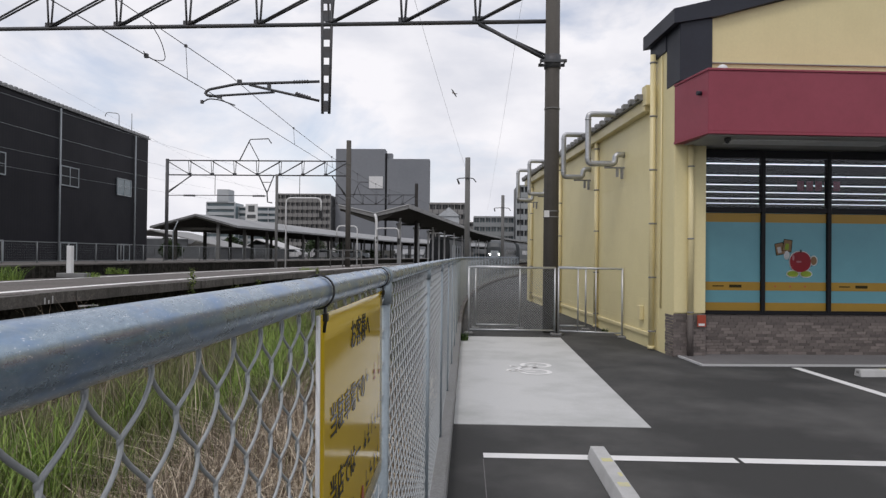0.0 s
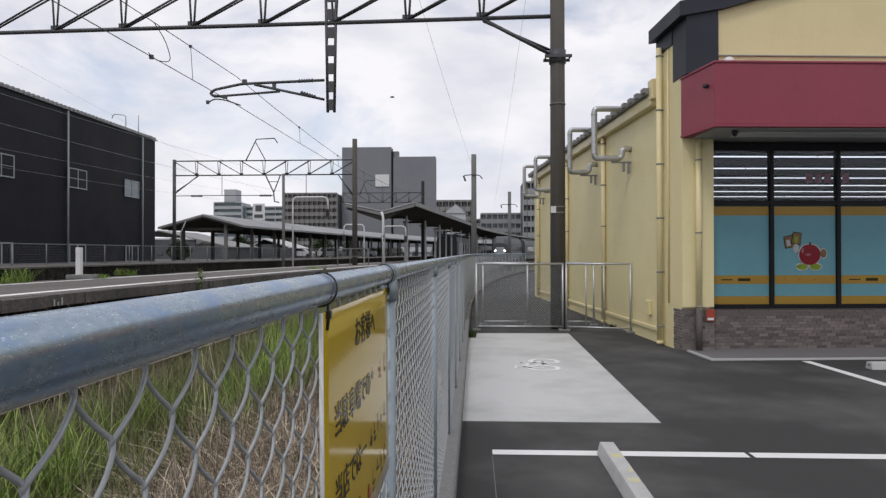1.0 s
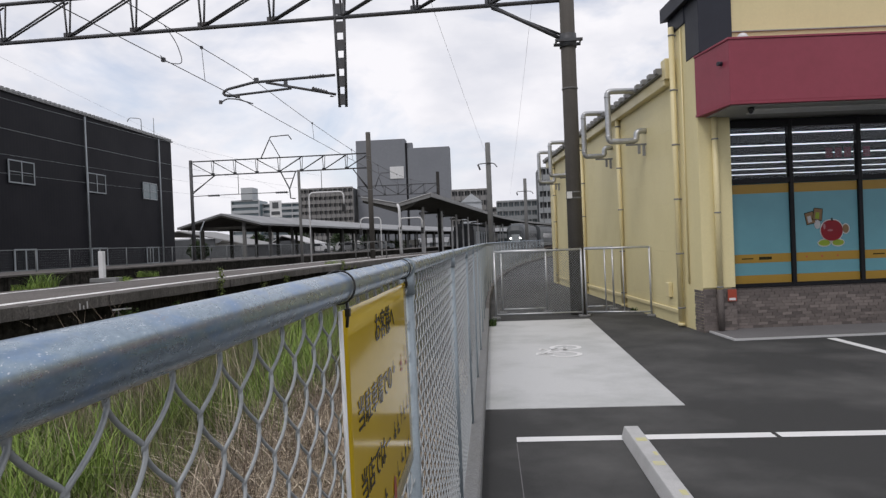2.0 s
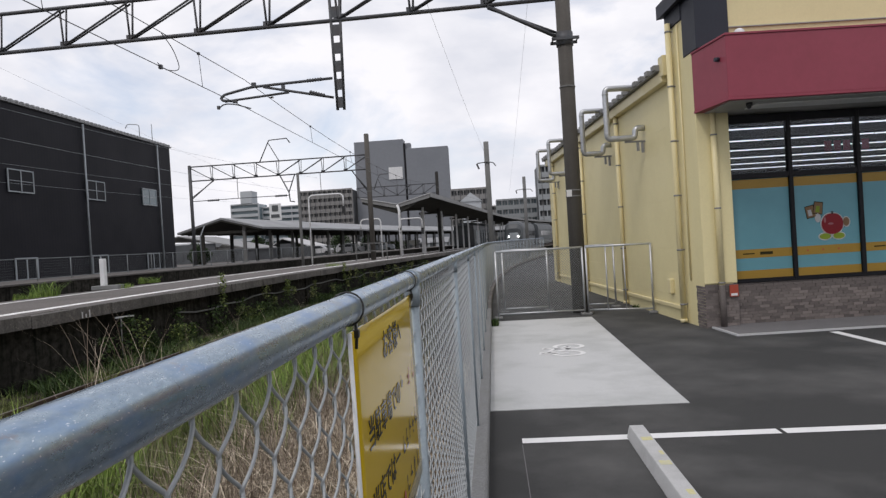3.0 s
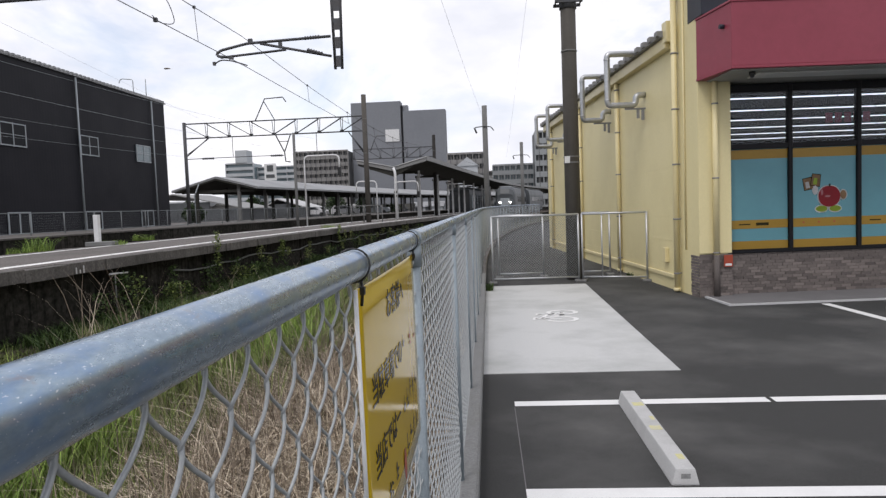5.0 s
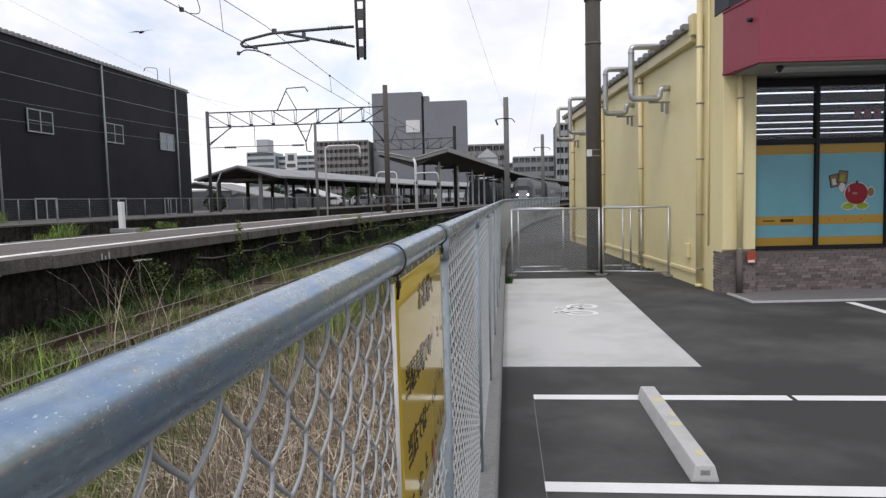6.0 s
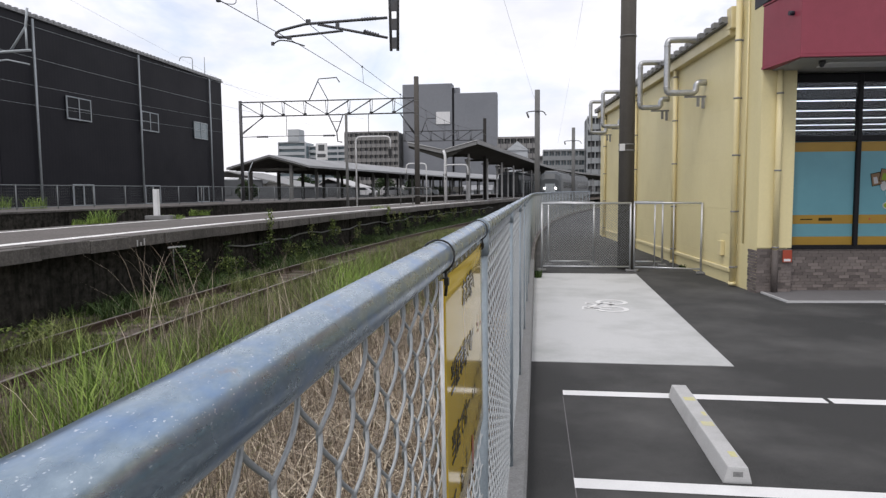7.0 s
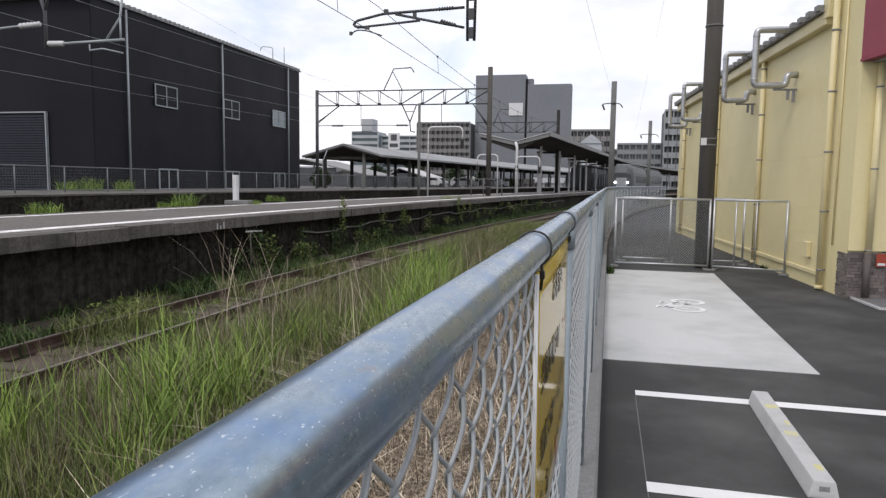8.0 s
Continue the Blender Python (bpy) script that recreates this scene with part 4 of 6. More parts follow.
GY = 15.5
near_beam = portal("portal_beam", "dark steel lattice beam carrying the overhead wires", -22.3, 3.30, GY, 7.06, 8.01, 15, None, ((1.62, GY, 7.04), (3.18, GY, 6.18)), 0.05)
near_beam.matrix_basis = pose(3.3, GY, 0, 0, 0, -2.0) @ Matrix.Translation((-3.3, -GY, 0))


def mast(x, y, z0, z1, r, mat, label, bands=(), arms=True):
    t = thing("overhead_mast", label, "mast", pose(x, y, 0), group="overhead line masts")
    n = 18 if y < 30 else 10
    part("pole", tube(B(), [(0, 0, z0), (0, 0, z1)], [r, r * 0.93], n), mat, t)
    for z in bands:
        part("band", tube(B(), [(0, 0, z - 0.016), (0, 0, z + 0.016)], r + 0.005, n), M["polegrey"], t)
    return t


m1 = mast(3.30, GY, 0.0, 8.6, 0.172, M["poleconc"], "thick brown-grey concrete overhead-line mast behind the barrier", (5.06, 2.61, 2.74))
clamp = tube(B(), [(0, 0, 5.98), (0, 0, 6.28)], 0.19, 16)
box(clamp, -0.30, 0.30, -0.21, -0.15, 6.08, 6.14)
box(clamp, -0.30, 0.30, 0.15, 0.21, 6.08, 6.14)
for s in (-0.27, 0.27):
    tube(clamp, [(s, -0.24, 6.11), (s, 0.24, 6.11)], 0.02, 6)
part("clamp", clamp, M["truss"], m1)
part("tag", box(B(), -0.175, -0.06, -0.185, -0.165, 2.60, 2.75), M["white"], m1, "small white plate")
mast(-22.4, GY + 0.9, 1.0, 8.6, 0.17, M["poleconc"], "concrete overhead-line mast at the far end of the beam")


def drop_post(x, y, zt, zb):
    """A ladder-like double post that hangs from the beam."""
    t = thing("drop_post", "dark steel laced post hanging from the lattice beam", "drop post", pose(x, y, 0), group="drop posts")
    for s in (-1, 1):
        part("leg", tube(B(), [(s * 0.125, 0, zt), (s * 0.078, 0, zb)], 0.036, 5), M["truss"], t)
    z = zb + 0.05
    while z < zt:
        w = 0.085 + 0.05 * (z - zb) / (zt - zb)
        part("lacing", box(B(), -w, w, -0.02, 0.02, z, z + 0.25), M["truss"], t)
        z += 0.42
    return t


drop_post(-1.90, GY + 0.18, 8.01, 4.98)


def insulator(bm, p, q, r=0.05):
    p, q = Vector(p), Vector(q)
    n = 6
    pts, rs = [], []
    for i in range(n * 2 + 1):
        pts.append(p.lerp(q, i / (n * 2)))
        rs.append(r if i % 2 else r * 0.5)
    return tube(bm, pts, rs, 8)


def cantilever(x, y, z, s, label):
    """Registration arms from a drop post at x towards -s, with insulators and a curled end."""
    t = thing("cantilever_arm", label, "cantilever", group="cantilever arms")
    up, lo = z + 0.68, z + 0.25
    top = part("upper_tube", tube(B(), rounded_path([(x + s * 0.1, y, up - 0.02), (x + s * 2.05, y, up - 0.08), (x + s * 2.75, y, up - 0.22), (x + s * 2.80, y, up - 0.34), (x + s * 2.5, y, up - 0.37)], 0.1), 0.033, 8), M["truss"], t)
    part("lower_tube", tube(B(), [(x + s * 0.1, y, lo - 0.04), (x + s * 1.75, y, up - 0.10)], 0.03, 8), M["truss"], t)
    part("steady_tube", tube(B(), [(x + s * 2.70, y, up - 0.37), (x + s * 1.15, y, up - 0.27)], 0.028, 8), M["truss"], t)
    part("registration_arm", tube(B(), rounded_path([(x + s * 2.83, y, up - 0.50), (x + s * 2.72, y, up - 0.42), (x + s * 2.45, y, up - 0.45), (x + s * 2.08, y, up - 0.58)], 0.1), 0.016, 6), M["truss"], t)
    bm = insulator(B(), (x + s * 0.35, y, up - 0.02), (x + s * 0.72, y, up - 0.035))
    part("insulator", bm, M["truss"], t, "ribbed dark insulator")
    bm = insulator(B(), (x + s * 0.3, y, lo + 0.02), (x + s * 0.66, y, lo + 0.135))
    part("insulator", bm, M["truss"], t, "ribbed dark insulator")
    part("clamp", box(B(), x + s * 1.28 - 0.04, x + s * 1.28 + 0.04, y - 0.03, y + 0.03, lo + 0.20, lo + 0.34), M["truss"], t)
    part("clamp", box(B(), x + s * 2.45 - 0.05, x + s * 2.45 + 0.05, y - 0.03, y + 0.03, up - 0.42, up - 0.34), M["truss"], t)
    part("clamp", box(B(), x + s * 2.86 - 0.03, x + s * 2.86 + 0.03, y - 0.03, y + 0.03, up - 0.54, up - 0.46), M["truss"], t)
    part("clamp", box(B(), x + s * 1.98 - 0.05, x + s * 1.98 + 0.05, y - 0.03, y + 0.03, up - 0.09, up + 0.02), M["truss"], t)
    return t


cantilever(-1.96, GY + 0.18, 5.07, -1, "dark steel cantilever arm with ribbed insulators over the near track")
# support over the second track: V hanger, white insulators, arm
t2 = thing("wire_hanger", "steel V hanger with white insulators over the second track", "wire hanger")
bm = tube(B(), [(-13.7, GY, 7.1), (-13.35, GY, 6.1), (-13.35, GY, 5.1)], 0.045, 6)
tube(bm, [(-13.05, GY, 7.1), (-13.35, GY, 6.1)], 0.04, 6)
part("hanger", bm, M["truss"], t2)
part("insulator", insulator(B(), (-13.3, GY, 5.26), (-12.8, GY, 5.25), 0.08), M["whitecable"], t2, "white ribbed insulator")
part("insulator", insulator(B(), (-13.5, GY, 5.78), (-14.2, GY, 5.75), 0.08), M["whitecable"], t2, "white ribbed insulator")
part("arm", tube(B(), [(-12.8, GY, 5.25), (-10.95, GY, 5.29)], 0.035, 8), M["greytrim"], t2)
part("arm", tube(B(), [(-14.2, GY, 5.75), (-16.5, GY, 5.62)], 0.03, 6), M["greytrim"], t2)
bm = tube(B(), [(-11.5, GY, 5.28), (-11.05, GY, 5.85), (-10.98, GY, 6.3)], 0.03, 6)
tube(bm, [(-11.05, GY, 5.85), (-11.05, GY, 5.28)], 0.025, 6)
part("brace", bm, M["greytrim"], t2)
part("registration_arm", tube(B(), [(-12.0, GY, 5.2), (-12.0, GY, 5.05), (-11.6, GY, 5.08), (-11.0, GY, 4.95)], 0.022, 6), M["greytrim"], t2)


def wire(label, pts, r, mat="cable", droppers=(), group="overhead wires"):
    t = thing("overhead_wire", label, "wire", group=group)
    part("wire", tube(B(), pts, r, 5, cap=False), M[mat], t)
    for p, q in droppers:
        d = part("dropper", tube(B(), [p, q], 0.006, 4), M[mat], t)
        part("dropper_clip", box(B(), p[0] - 0.022, p[0] + 0.022, p[1] - 0.03, p[1] + 0.03, p[2] - 0.025, p[2] + 0.025), M[mat], d)
    return t


def span(a, b, sag, n=12):
    a, b = Vector(a), Vector(b)
    return [tuple(a.lerp(b, i / n) - Vector((0, 0, sag * 4 * (i / n) * (1 - i / n)))) for i in range(n + 1)]


c0, c1, c2 = (-5.0, -12, 5.15), (-4.05, GY, 5.13), (-3.15, 46, 5.05)
g0, g1, g2_ = (-5.2, -12, 5.84), (-4.08, GY, 5.80), (-3.2, 46, 5.95)
mess = span(g0, g1, 0.02) + span(g1, g2_, 0.48)[1:] + [(2.3, 84, 5.9)]
cont = span(c0, c1, 0.0) + span(c1, c2, 0.10)[1:] + [(1.8, 84, 5.35)]
drops = [(mess[i], cont[i]) for i in (9, 11, 14, 16, 18, 20, 22)]
wire("dark contact wire over the near track", cont, 0.008)
wire("dark messenger wire with droppers over the near track", mess, 0.008, droppers=drops)
jm = B()
jt, jc = Vector(mess[10]).lerp(Vector(mess[11]), 0.38), Vector(cont[10]).lerp(Vector(cont[11]), 0.30)
tube(jm, rounded_path([jt, jt + Vector((0.10, 0.25, -0.25)), jc + Vector((0.16, 0.45, 0.02)), jc + Vector((0.02, 0.05, -0.05)), jc], 0.16), 0.008, 5)
box(jm, jc.x - 0.03, jc.x + 0.03, jc.y - 0.03, jc.y + 0.03, jc.z - 0.04, jc.z + 0.03)
solid("jumper_wire", jm, M["cable"], "curved dark jumper between two overhead wires", "wire")
for (x, z, xx, zz) in ((-13.0, 6.45, -9.8, 6.5), (-12.1, 5.35, -9.2, 5.4)):
    wire("pale overhead wire over the second track", span((x, -8, z), (x + 0.3, GY, z), 0.05) + span((x + 0.3, GY, z), (xx, 44, zz), 0.2)[1:], 0.0045, "greytrim")
for (x, z) in ((-19.6, 6.25), (-19.6, 5.45)):
    wire("thin pale wire in front of the black building", span((x, -6, z), (x + 1.2, 52, z + 0.45), 0.3), 0.005, "greytrim", group="pale wires")
wire("thin pale wire high over the railway", span((-0.6, 6, 9.2), (1.35, 45.4, 7.2), 0.3), 0.0045, "greytrim", group="pale wires")
wire("thin pale wire high over the railway", span((2.6, 6, 8.8), (3.1, 60, 5.8), 0.3), 0.0035, "greytrim", group="pale wires")
wire("thin pale wire high over the railway", span((-12.5, 10, 8.4), (-12.6, 62, 4.7), 0.3), 0.003, "greytrim", group="pale wires")

# second portal farther on
Y2 = 44.0
portal("portal_beam", "dark steel lattice beam between two masts farther along", -18.4, -6.4, Y2, 6.85, 7.80, 8, ((-16.8, Y2, 6.83), (-18.3, Y2, 5.7)), ((-7.5, Y2, 6.85), (-6.5, Y2, 5.4)), 0.042)
mast(-18.4, Y2, 1.2, 7.9, 0.115, M["truss"], "dark steel overhead-line mast on the farther platform")
mast(-6.4, Y2, 0.9, 9.15, 0.17, M["poleconc"], "dark concrete overhead-line mast on the platform", (5.4, 7.6))
mast(-11.05, Y2 - 0.2, -0.4, 6.9, 0.095, M["polegrey"], "slim grey mast between the tracks")
hz = thing("wire_hanger", "dark steel frame standing on the second lattice beam", "bracket frame")
bm = tube(B(), [(-13.6, Y2, 7.8), (-12.9, Y2, 9.2), (-11.7, Y2, 9.25), (-11.5, Y2, 8.95)], 0.04, 5)
tube(bm, [(-12.3, Y2, 7.8), (-12.95, Y2, 9.0)], 0.03, 5)
part("frame", bm, M["truss"], hz)
hv = thing("wire_hanger", "dark steel V hanger below the second lattice beam", "wire hanger")
bm = tube(B(), [(-12.3, Y2, 6.85), (-11.75, Y2, 5.7), (-11.7, Y2, 5.1), (-11.4, Y2, 5.05)], 0.045, 5)
tube(bm, [(-11.3, Y2, 6.85), (-11.75, Y2, 5.7)], 0.04, 5)
tube(bm, [(-12.1, Y2, 6.4), (-11.5, Y2, 6.4)], 0.025, 5)
part("frame", bm, M["truss"], hv)
wire("dark cross-span wire with insulators", span((-18.3, Y2, 5.5), (-11.8, Y2, 5.5), -0.02), 0.025)
for xx in (-16.9, -12.3):
    solid("span_insulator", insulator(B(), (xx - 0.4, Y2, 5.5), (xx + 0.4, Y2, 5.5), 0.08), M["truss"], "dark ribbed insulator on the cross-span wire", "insulator", group="span insulators")
sh = thing("wire_hanger", "short steel hangers below the second lattice beam", "wire hanger")
for xx in (-15.2, -9.6):
    part("rod", tube(B(), [(xx, Y2, 6.9), (xx, Y2, 5.55)], 0.022, 5), M["truss"], sh)
mast(1.35, 45.4, -0.4, 8.28, 0.19, M["polegrey"], "grey concrete overhead-line mast beside the fence")
mast(5.40, 79.0, -0.4, 8.8, 0.21, M["polegrey"], "grey concrete overhead-line mast far along the fence")
ax = B()
tube(ax, rounded_path([(0.78, 45.2, 6.5), (0.68, 45.2, 6.86), (1.35, 45.2, 6.92), (1.75, 45.2, 6.86), (1.92, 45.2, 6.62)], 0.1), 0.035, 5)
tube(ax, [(0.66, 45.2, 6.84), (0.80, 45.2, 6.48)], 0.06, 5)
solid("cross_arm", ax, M["truss"], "short steel cross-arm with insulators on the mast", "cross-arm", group="cross-arms")
ax = B()
tube(ax, rounded_path([(4.45, 78.81, 6.95), (4.4, 78.81, 7.3), (5.4, 78.81, 7.35), (6.1, 78.81, 7.3), (6.3, 78.81, 7.0)], 0.15), 0.04, 5)
tube(ax, [(4.4, 78.81, 7.25), (4.5, 78.81, 6.9)], 0.07, 5)
solid("cross_arm", ax, M["truss"], "short steel cross-arm with insulators on the far mast", "cross-arm", group="cross-arms")
Y3 = 66.0
portal("portal_beam", "dark steel lattice beam behind the platform canopy", -11.5, -3.7, Y3, 6.65, 7.6, 6, None, None, 0.042)
mast(-3.65, Y3, 0.9, 8.7, 0.17, M["darkmast"], "dark concrete mast rising through the canopy")

zf3 = thing("wire_hanger", "dark steel frame standing on the third lattice beam", "bracket frame")
bm = tube(B(), [(-9.85, Y3, 7.4), (-9.44, Y3, 8.45), (-9.2, Y3, 8.83), (-8.37, Y3, 8.83)], 0.045, 5)
tube(bm, [(-9.07, Y3, 7.4), (-9.44, Y3, 8.45)], 0.035, 5)
part("frame", bm, M["truss"], zf3)

# ================= platform canopies =================
def canopy_butterfly():
    t = thing("platform_canopy", "V-shaped platform canopy on slim posts, dark underneath", "canopy", group="platform canopies")
    ys = steps(54, 190, 4)
    sh_ = lambda y: bend(y) - bend(54.0)
    zf = lambda y: -0.006 * (y - 54)

    def slab(prof, mat, name):
        bm = B()
        rings = [[bm.verts.new((x + sh_(y), y, z + zf(y))) for x, z in prof] for y in ys]
        n = len(prof)
        for a, b in zip(rings, rings[1:]):
            for k in range(n):
                bm.faces.new((a[k], a[(k + 1) % n], b[(k + 1) % n], b[k]))
        bm.faces.new(rings[0])
        bm.faces.new(rings[-1][::-1])
        return part(name, bm, mat, t)

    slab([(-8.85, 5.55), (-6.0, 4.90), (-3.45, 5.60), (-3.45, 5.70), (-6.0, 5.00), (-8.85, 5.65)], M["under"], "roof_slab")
    slab([(-8.90, 5.655), (-8.90, 5.74), (-6.0, 5.09), (-3.40, 5.79), (-3.40, 5.705), (-6.0, 5.005)], M["roof"], "roof_sheet")
    slab([(-3.39, 5.47), (-3.31, 5.47), (-3.31, 5.82), (-3.39, 5.82)], M["steelpost"], "gutter_edge")
    front = B()
    for (xa, za), (xb, zb) in (((-8.9, 5.62), (-6.0, 4.97)), ((-6.0, 4.97), (-3.4, 5.67))):
        v = [front.verts.new(p) for p in ((xa, 53.94, za - 0.20), (xb, 53.94, zb - 0.26), (xb, 53.94, zb + 0.10), (xa, 53.94, za + 0.12))]
        w = [front.verts.new(p) for p in ((xa, 53.99, za - 0.20), (xb, 53.99, zb - 0.26), (xb, 53.99, zb + 0.10), (xa, 53.99, za + 0.12))]
        front.faces.new(v)
        front.faces.new(w[::-1])
        for k in range(4):
            front.faces.new((v[k], v[(k + 1) % 4], w[(k + 1) % 4], w[k]))
    part("end_fascia", front, M["steelpost"], t, "weathered grey end fascia")
    # Dark shape added in place of the shadow below the fascia.
    lower = B()
    for (xa, za, da), (xb, zb, db) in (((-8.85, 5.40, 0.16), (-6.0, 4.70, 0.42)), ((-6.0, 4.70, 0.42), (-4.4, 5.18, 0.10))):
        v = [lower.verts.new(p) for p in ((xa, 54.05, za - da), (xb, 54.05, zb - db), (xb, 54.05, zb + 0.1), (xa, 54.05, za + 0.1))]
        w = [lower.verts.new(q.co + Vector((0, 0.3, 0))) for q in v]
        lower.faces.new(v)
        lower.faces.new(w[::-1])
        for k in range(4):
            lower.faces.new((v[k], v[(k + 1) % 4], w[(k + 1) % 4], w[k]))
    part("fascia_shadow_beam", lower, M["under"], t, "dark beam added as the shadow under the roof edge")
    for (xa, za), (xb, zb) in (((-8.95, 5.70), (-6.0, 5.05)), ((-6.0, 5.05), (-3.35, 5.76))):
        part("edge_trim", tube(B(), [(xa, 53.9, za), (xb, 53.9, zb)], 0.035, 4), M["concrete"], t)
    for y in steps(58.5, 180, 8.0):
        for dx in (-1.0, 1.0):
            x = -6.0 + dx + sh_(y)
            part("post", box(B(), x - 0.09, x + 0.09, y - 0.09, y + 0.09, 0.92, 4.95 + zf(y)), M["concrete"], t)
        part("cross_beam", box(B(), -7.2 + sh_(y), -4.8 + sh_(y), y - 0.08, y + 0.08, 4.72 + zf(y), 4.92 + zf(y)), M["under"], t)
    dpp = tube(B(), rounded_path([(-6.0, 53.8, 4.95), (-5.85, 53.6, 4.6), (-5.85, 53.6, 0.92)], 0.2), 0.105, 8)
    part("white_downpipe", dpp, M["white"], t, "white downpipe")
    for z, r in ((3.05, 0.13), (2.75, 0.11)):
        sig = B()
        bmesh.ops.create_uvsphere(sig, u_segments=10, v_segments=6, radius=r, matrix=Matrix.Translation((-5.85, 53.42, z)))
        part("signal_lamp", sig, M["black"], t, "small dark lamp on the downpipe")
    return t


canopy_butterfly()


def canopy_gable():
    t = thing("platform_canopy", "long low-pitched grey platform canopy on dark posts", "canopy", group="platform canopies")
    ys = steps(58, 200, 4)
    sh_ = lambda y: bend(y) - bend(58.0)

    def slab(prof, mat, name):
        bm = B()
        rings = [[bm.verts.new((x + sh_(y), y, z)) for x, z in prof] for y in ys]
        n = len(prof)
        for a, b in zip(rings, rings[1:]):
            for k in range(n):
                bm.faces.new((a[k], a[(k + 1) % n], b[(k + 1) % n], b[k]))
        bm.faces.new(rings[0])
        bm.faces.new(rings[-1][::-1])
        return part(name, bm, mat, t)

    slab([(-26.2, 3.85), (-22.2, 4.95), (-18.5, 3.95), (-18.5, 4.13), (-22.2, 5.13), (-26.2, 4.03)], M["roof"], "roof_sheet")
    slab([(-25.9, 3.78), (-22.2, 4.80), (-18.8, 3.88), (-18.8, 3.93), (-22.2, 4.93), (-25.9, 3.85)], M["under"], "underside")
    for y in steps(58.5, 150, 5.0):
        for x0 in (-24.2, -20.4):
            x = x0 + sh_(y)
            part("post", box(B(), x - 0.13, x + 0.13, y - 0.13, y + 0.13, 1.0, 4.3), M["polegrey"] if x0 > -21 else M["under"], t)
        part("cross_beam", box(B(), -25.5 + sh_(y), -19.0 + sh_(y), y - 0.1, y + 0.1, 3.72, 3.95), M["under"], t)
    return t


canopy_gable()


def hook_lamp(x, y, z0, z1, reach, label):
    t = thing("platform_lamp", label, "platform lamp", group="white hook lamps")
    part("post", tube(B(), rounded_path([(x, y, z0), (x, y, z1), (x + reach, y, z1), (x + reach, y, z1 - 0.8)], 0.3), 0.046, 8), M["white"], t)
    part("lamp_head", box(B(), x + reach - 0.1, x + reach + 0.1, y - 0.1, y + 0.1, z1 - 1.2, z1 - 0.75), M["black"], t)
    return t


hook_lamp(-9.4, 40.0, PT, 5.05, 2.1, "white hook-shaped platform lamp post")
hook_lamp(-6.45, 48.0, PT, 3.75, -1.45, "white hook-shaped platform lamp post, low")
hook_lamp(-5.4, 50.0, PT, 3.7, 1.7, "pale hook-shaped platform lamp post beside the canopy")
wp = thing("marker_post", "white square post on a low concrete footing", "marker post", pose(-10.85, 20.6, PT))
part("post", bevelled(box(B(), -0.075, 0.075, -0.08, 0.08, 0, 0.98), 0.01), M["white"], wp)
part("footing", bevelled(box(B(), -0.32, 0.55, -0.2, 0.2, 0, 0.14), 0.02), M["kerb"], wp)
lp = thing("platform_lamp", "slim grey lamp post with a leaning arm by the far canopy", "platform lamp", group="white hook lamps")
part("post", tube(B(), [(-23.68, 57.0, 0.9), (-23.70, 57.0, 3.5), (-23.28, 57.0, 4.45)], 0.05, 8), M["greytrim"], lp)
# small fittings on the near platform wall
fb = thing("wall_bracket", "pale T-shaped pipe bracket on the platform wall", "bracket")
part("stem", tube(B(), [(PE + 0.1, 13.85, -0.42), (PE + 0.1, 13.85, 0.58)], 0.013, 6), M["polegrey"], fb)
part("bar", tube(B(), [(PE + 0.1, 13.65, 0.60), (PE + 0.1, 14.35, 0.57)], 0.02, 6), M["concrete"], fb)
mk = thing("edge_mark", "small white painted mark on the platform edge", "marking", pose(PE + bend(12.7) + 0.022, 12.7, 0.72))
for y, h in ((-0.12, 0.12), (0.0, 0.07), (0.12, 0.14)):
    part("stroke", box(B(), 0.0, 0.004, y - 0.018, y + 0.018, 0.0, h), M["concrete"], mk)
rl = thing("platform_railing", "small steel railing round the mast foot", "railing")
for x in (-7.4, -6.6, -5.4):
    part("post", tube(B(), [(x, 43.4, PT), (x, 43.4, 2.0)], 0.035, 6), M["polegrey"], rl)
part("rail", tube(B(), [(-7.4, 43.4, 2.0), (-5.4, 43.4, 2.0)], 0.03, 6), M["polegrey"], rl)
part("rail", tube(B(), [(-7.4, 43.4, 1.5), (-5.4, 43.4, 1.5)], 0.03, 6), M["polegrey"], rl)

# ================= black building =================
bb = thing("warehouse", "black corrugated warehouse with white-framed windows", "warehouse")
bm = B()
prof, y = [], 27.2
while y < 48.7:
    prof += [(y, 0.0), (y + 0.09, 0.0), (y + 0.12, 0.0012), (y + 0.21, 0.0012)]
    y += 0.24
va = [bm.verts.new((-22.0 + d, yy, 1.0)) for yy, d in prof]
vb = [bm.verts.new((-22.0 + d, yy, 10.0)) for yy, d in prof]
for k in range(len(prof) - 1):
    bm.faces.new((va[k], va[k + 1], vb[k + 1], vb[k]))
part("side_cladding", bm, M["blackwall"], bb)
bm = B()
pts = [(-22.03, 10.0), (-32.0, 13.2), (-42.0, 10.0), (-42.0, 1.0), (-22.03, 1.0)]
fa = [bm.verts.new((x, 27.2, z)) for x, z in pts]
fb = [bm.verts.new((x, 48.7, z)) for x, z in pts]
bm.faces.new(fa)
bm.faces.new(fb[::-1])
for k in range(5):
    bm.faces.new((fa[k], fa[(k + 1) % 5], fb[(k + 1) % 5], fb[k]))
part("body", bm, M["blackwall"], bb)
bm = B()
y = 26.8
while y < 48.7:
    box(bm, -22.4, -21.86, y, y + 0.20, 10.05, 10.17)
    y += 0.4
box(bm, -42, -21.88, 26.8, 48.9, 9.98, 10.05)
part("roof_edge", bm, M["roof"], bb)
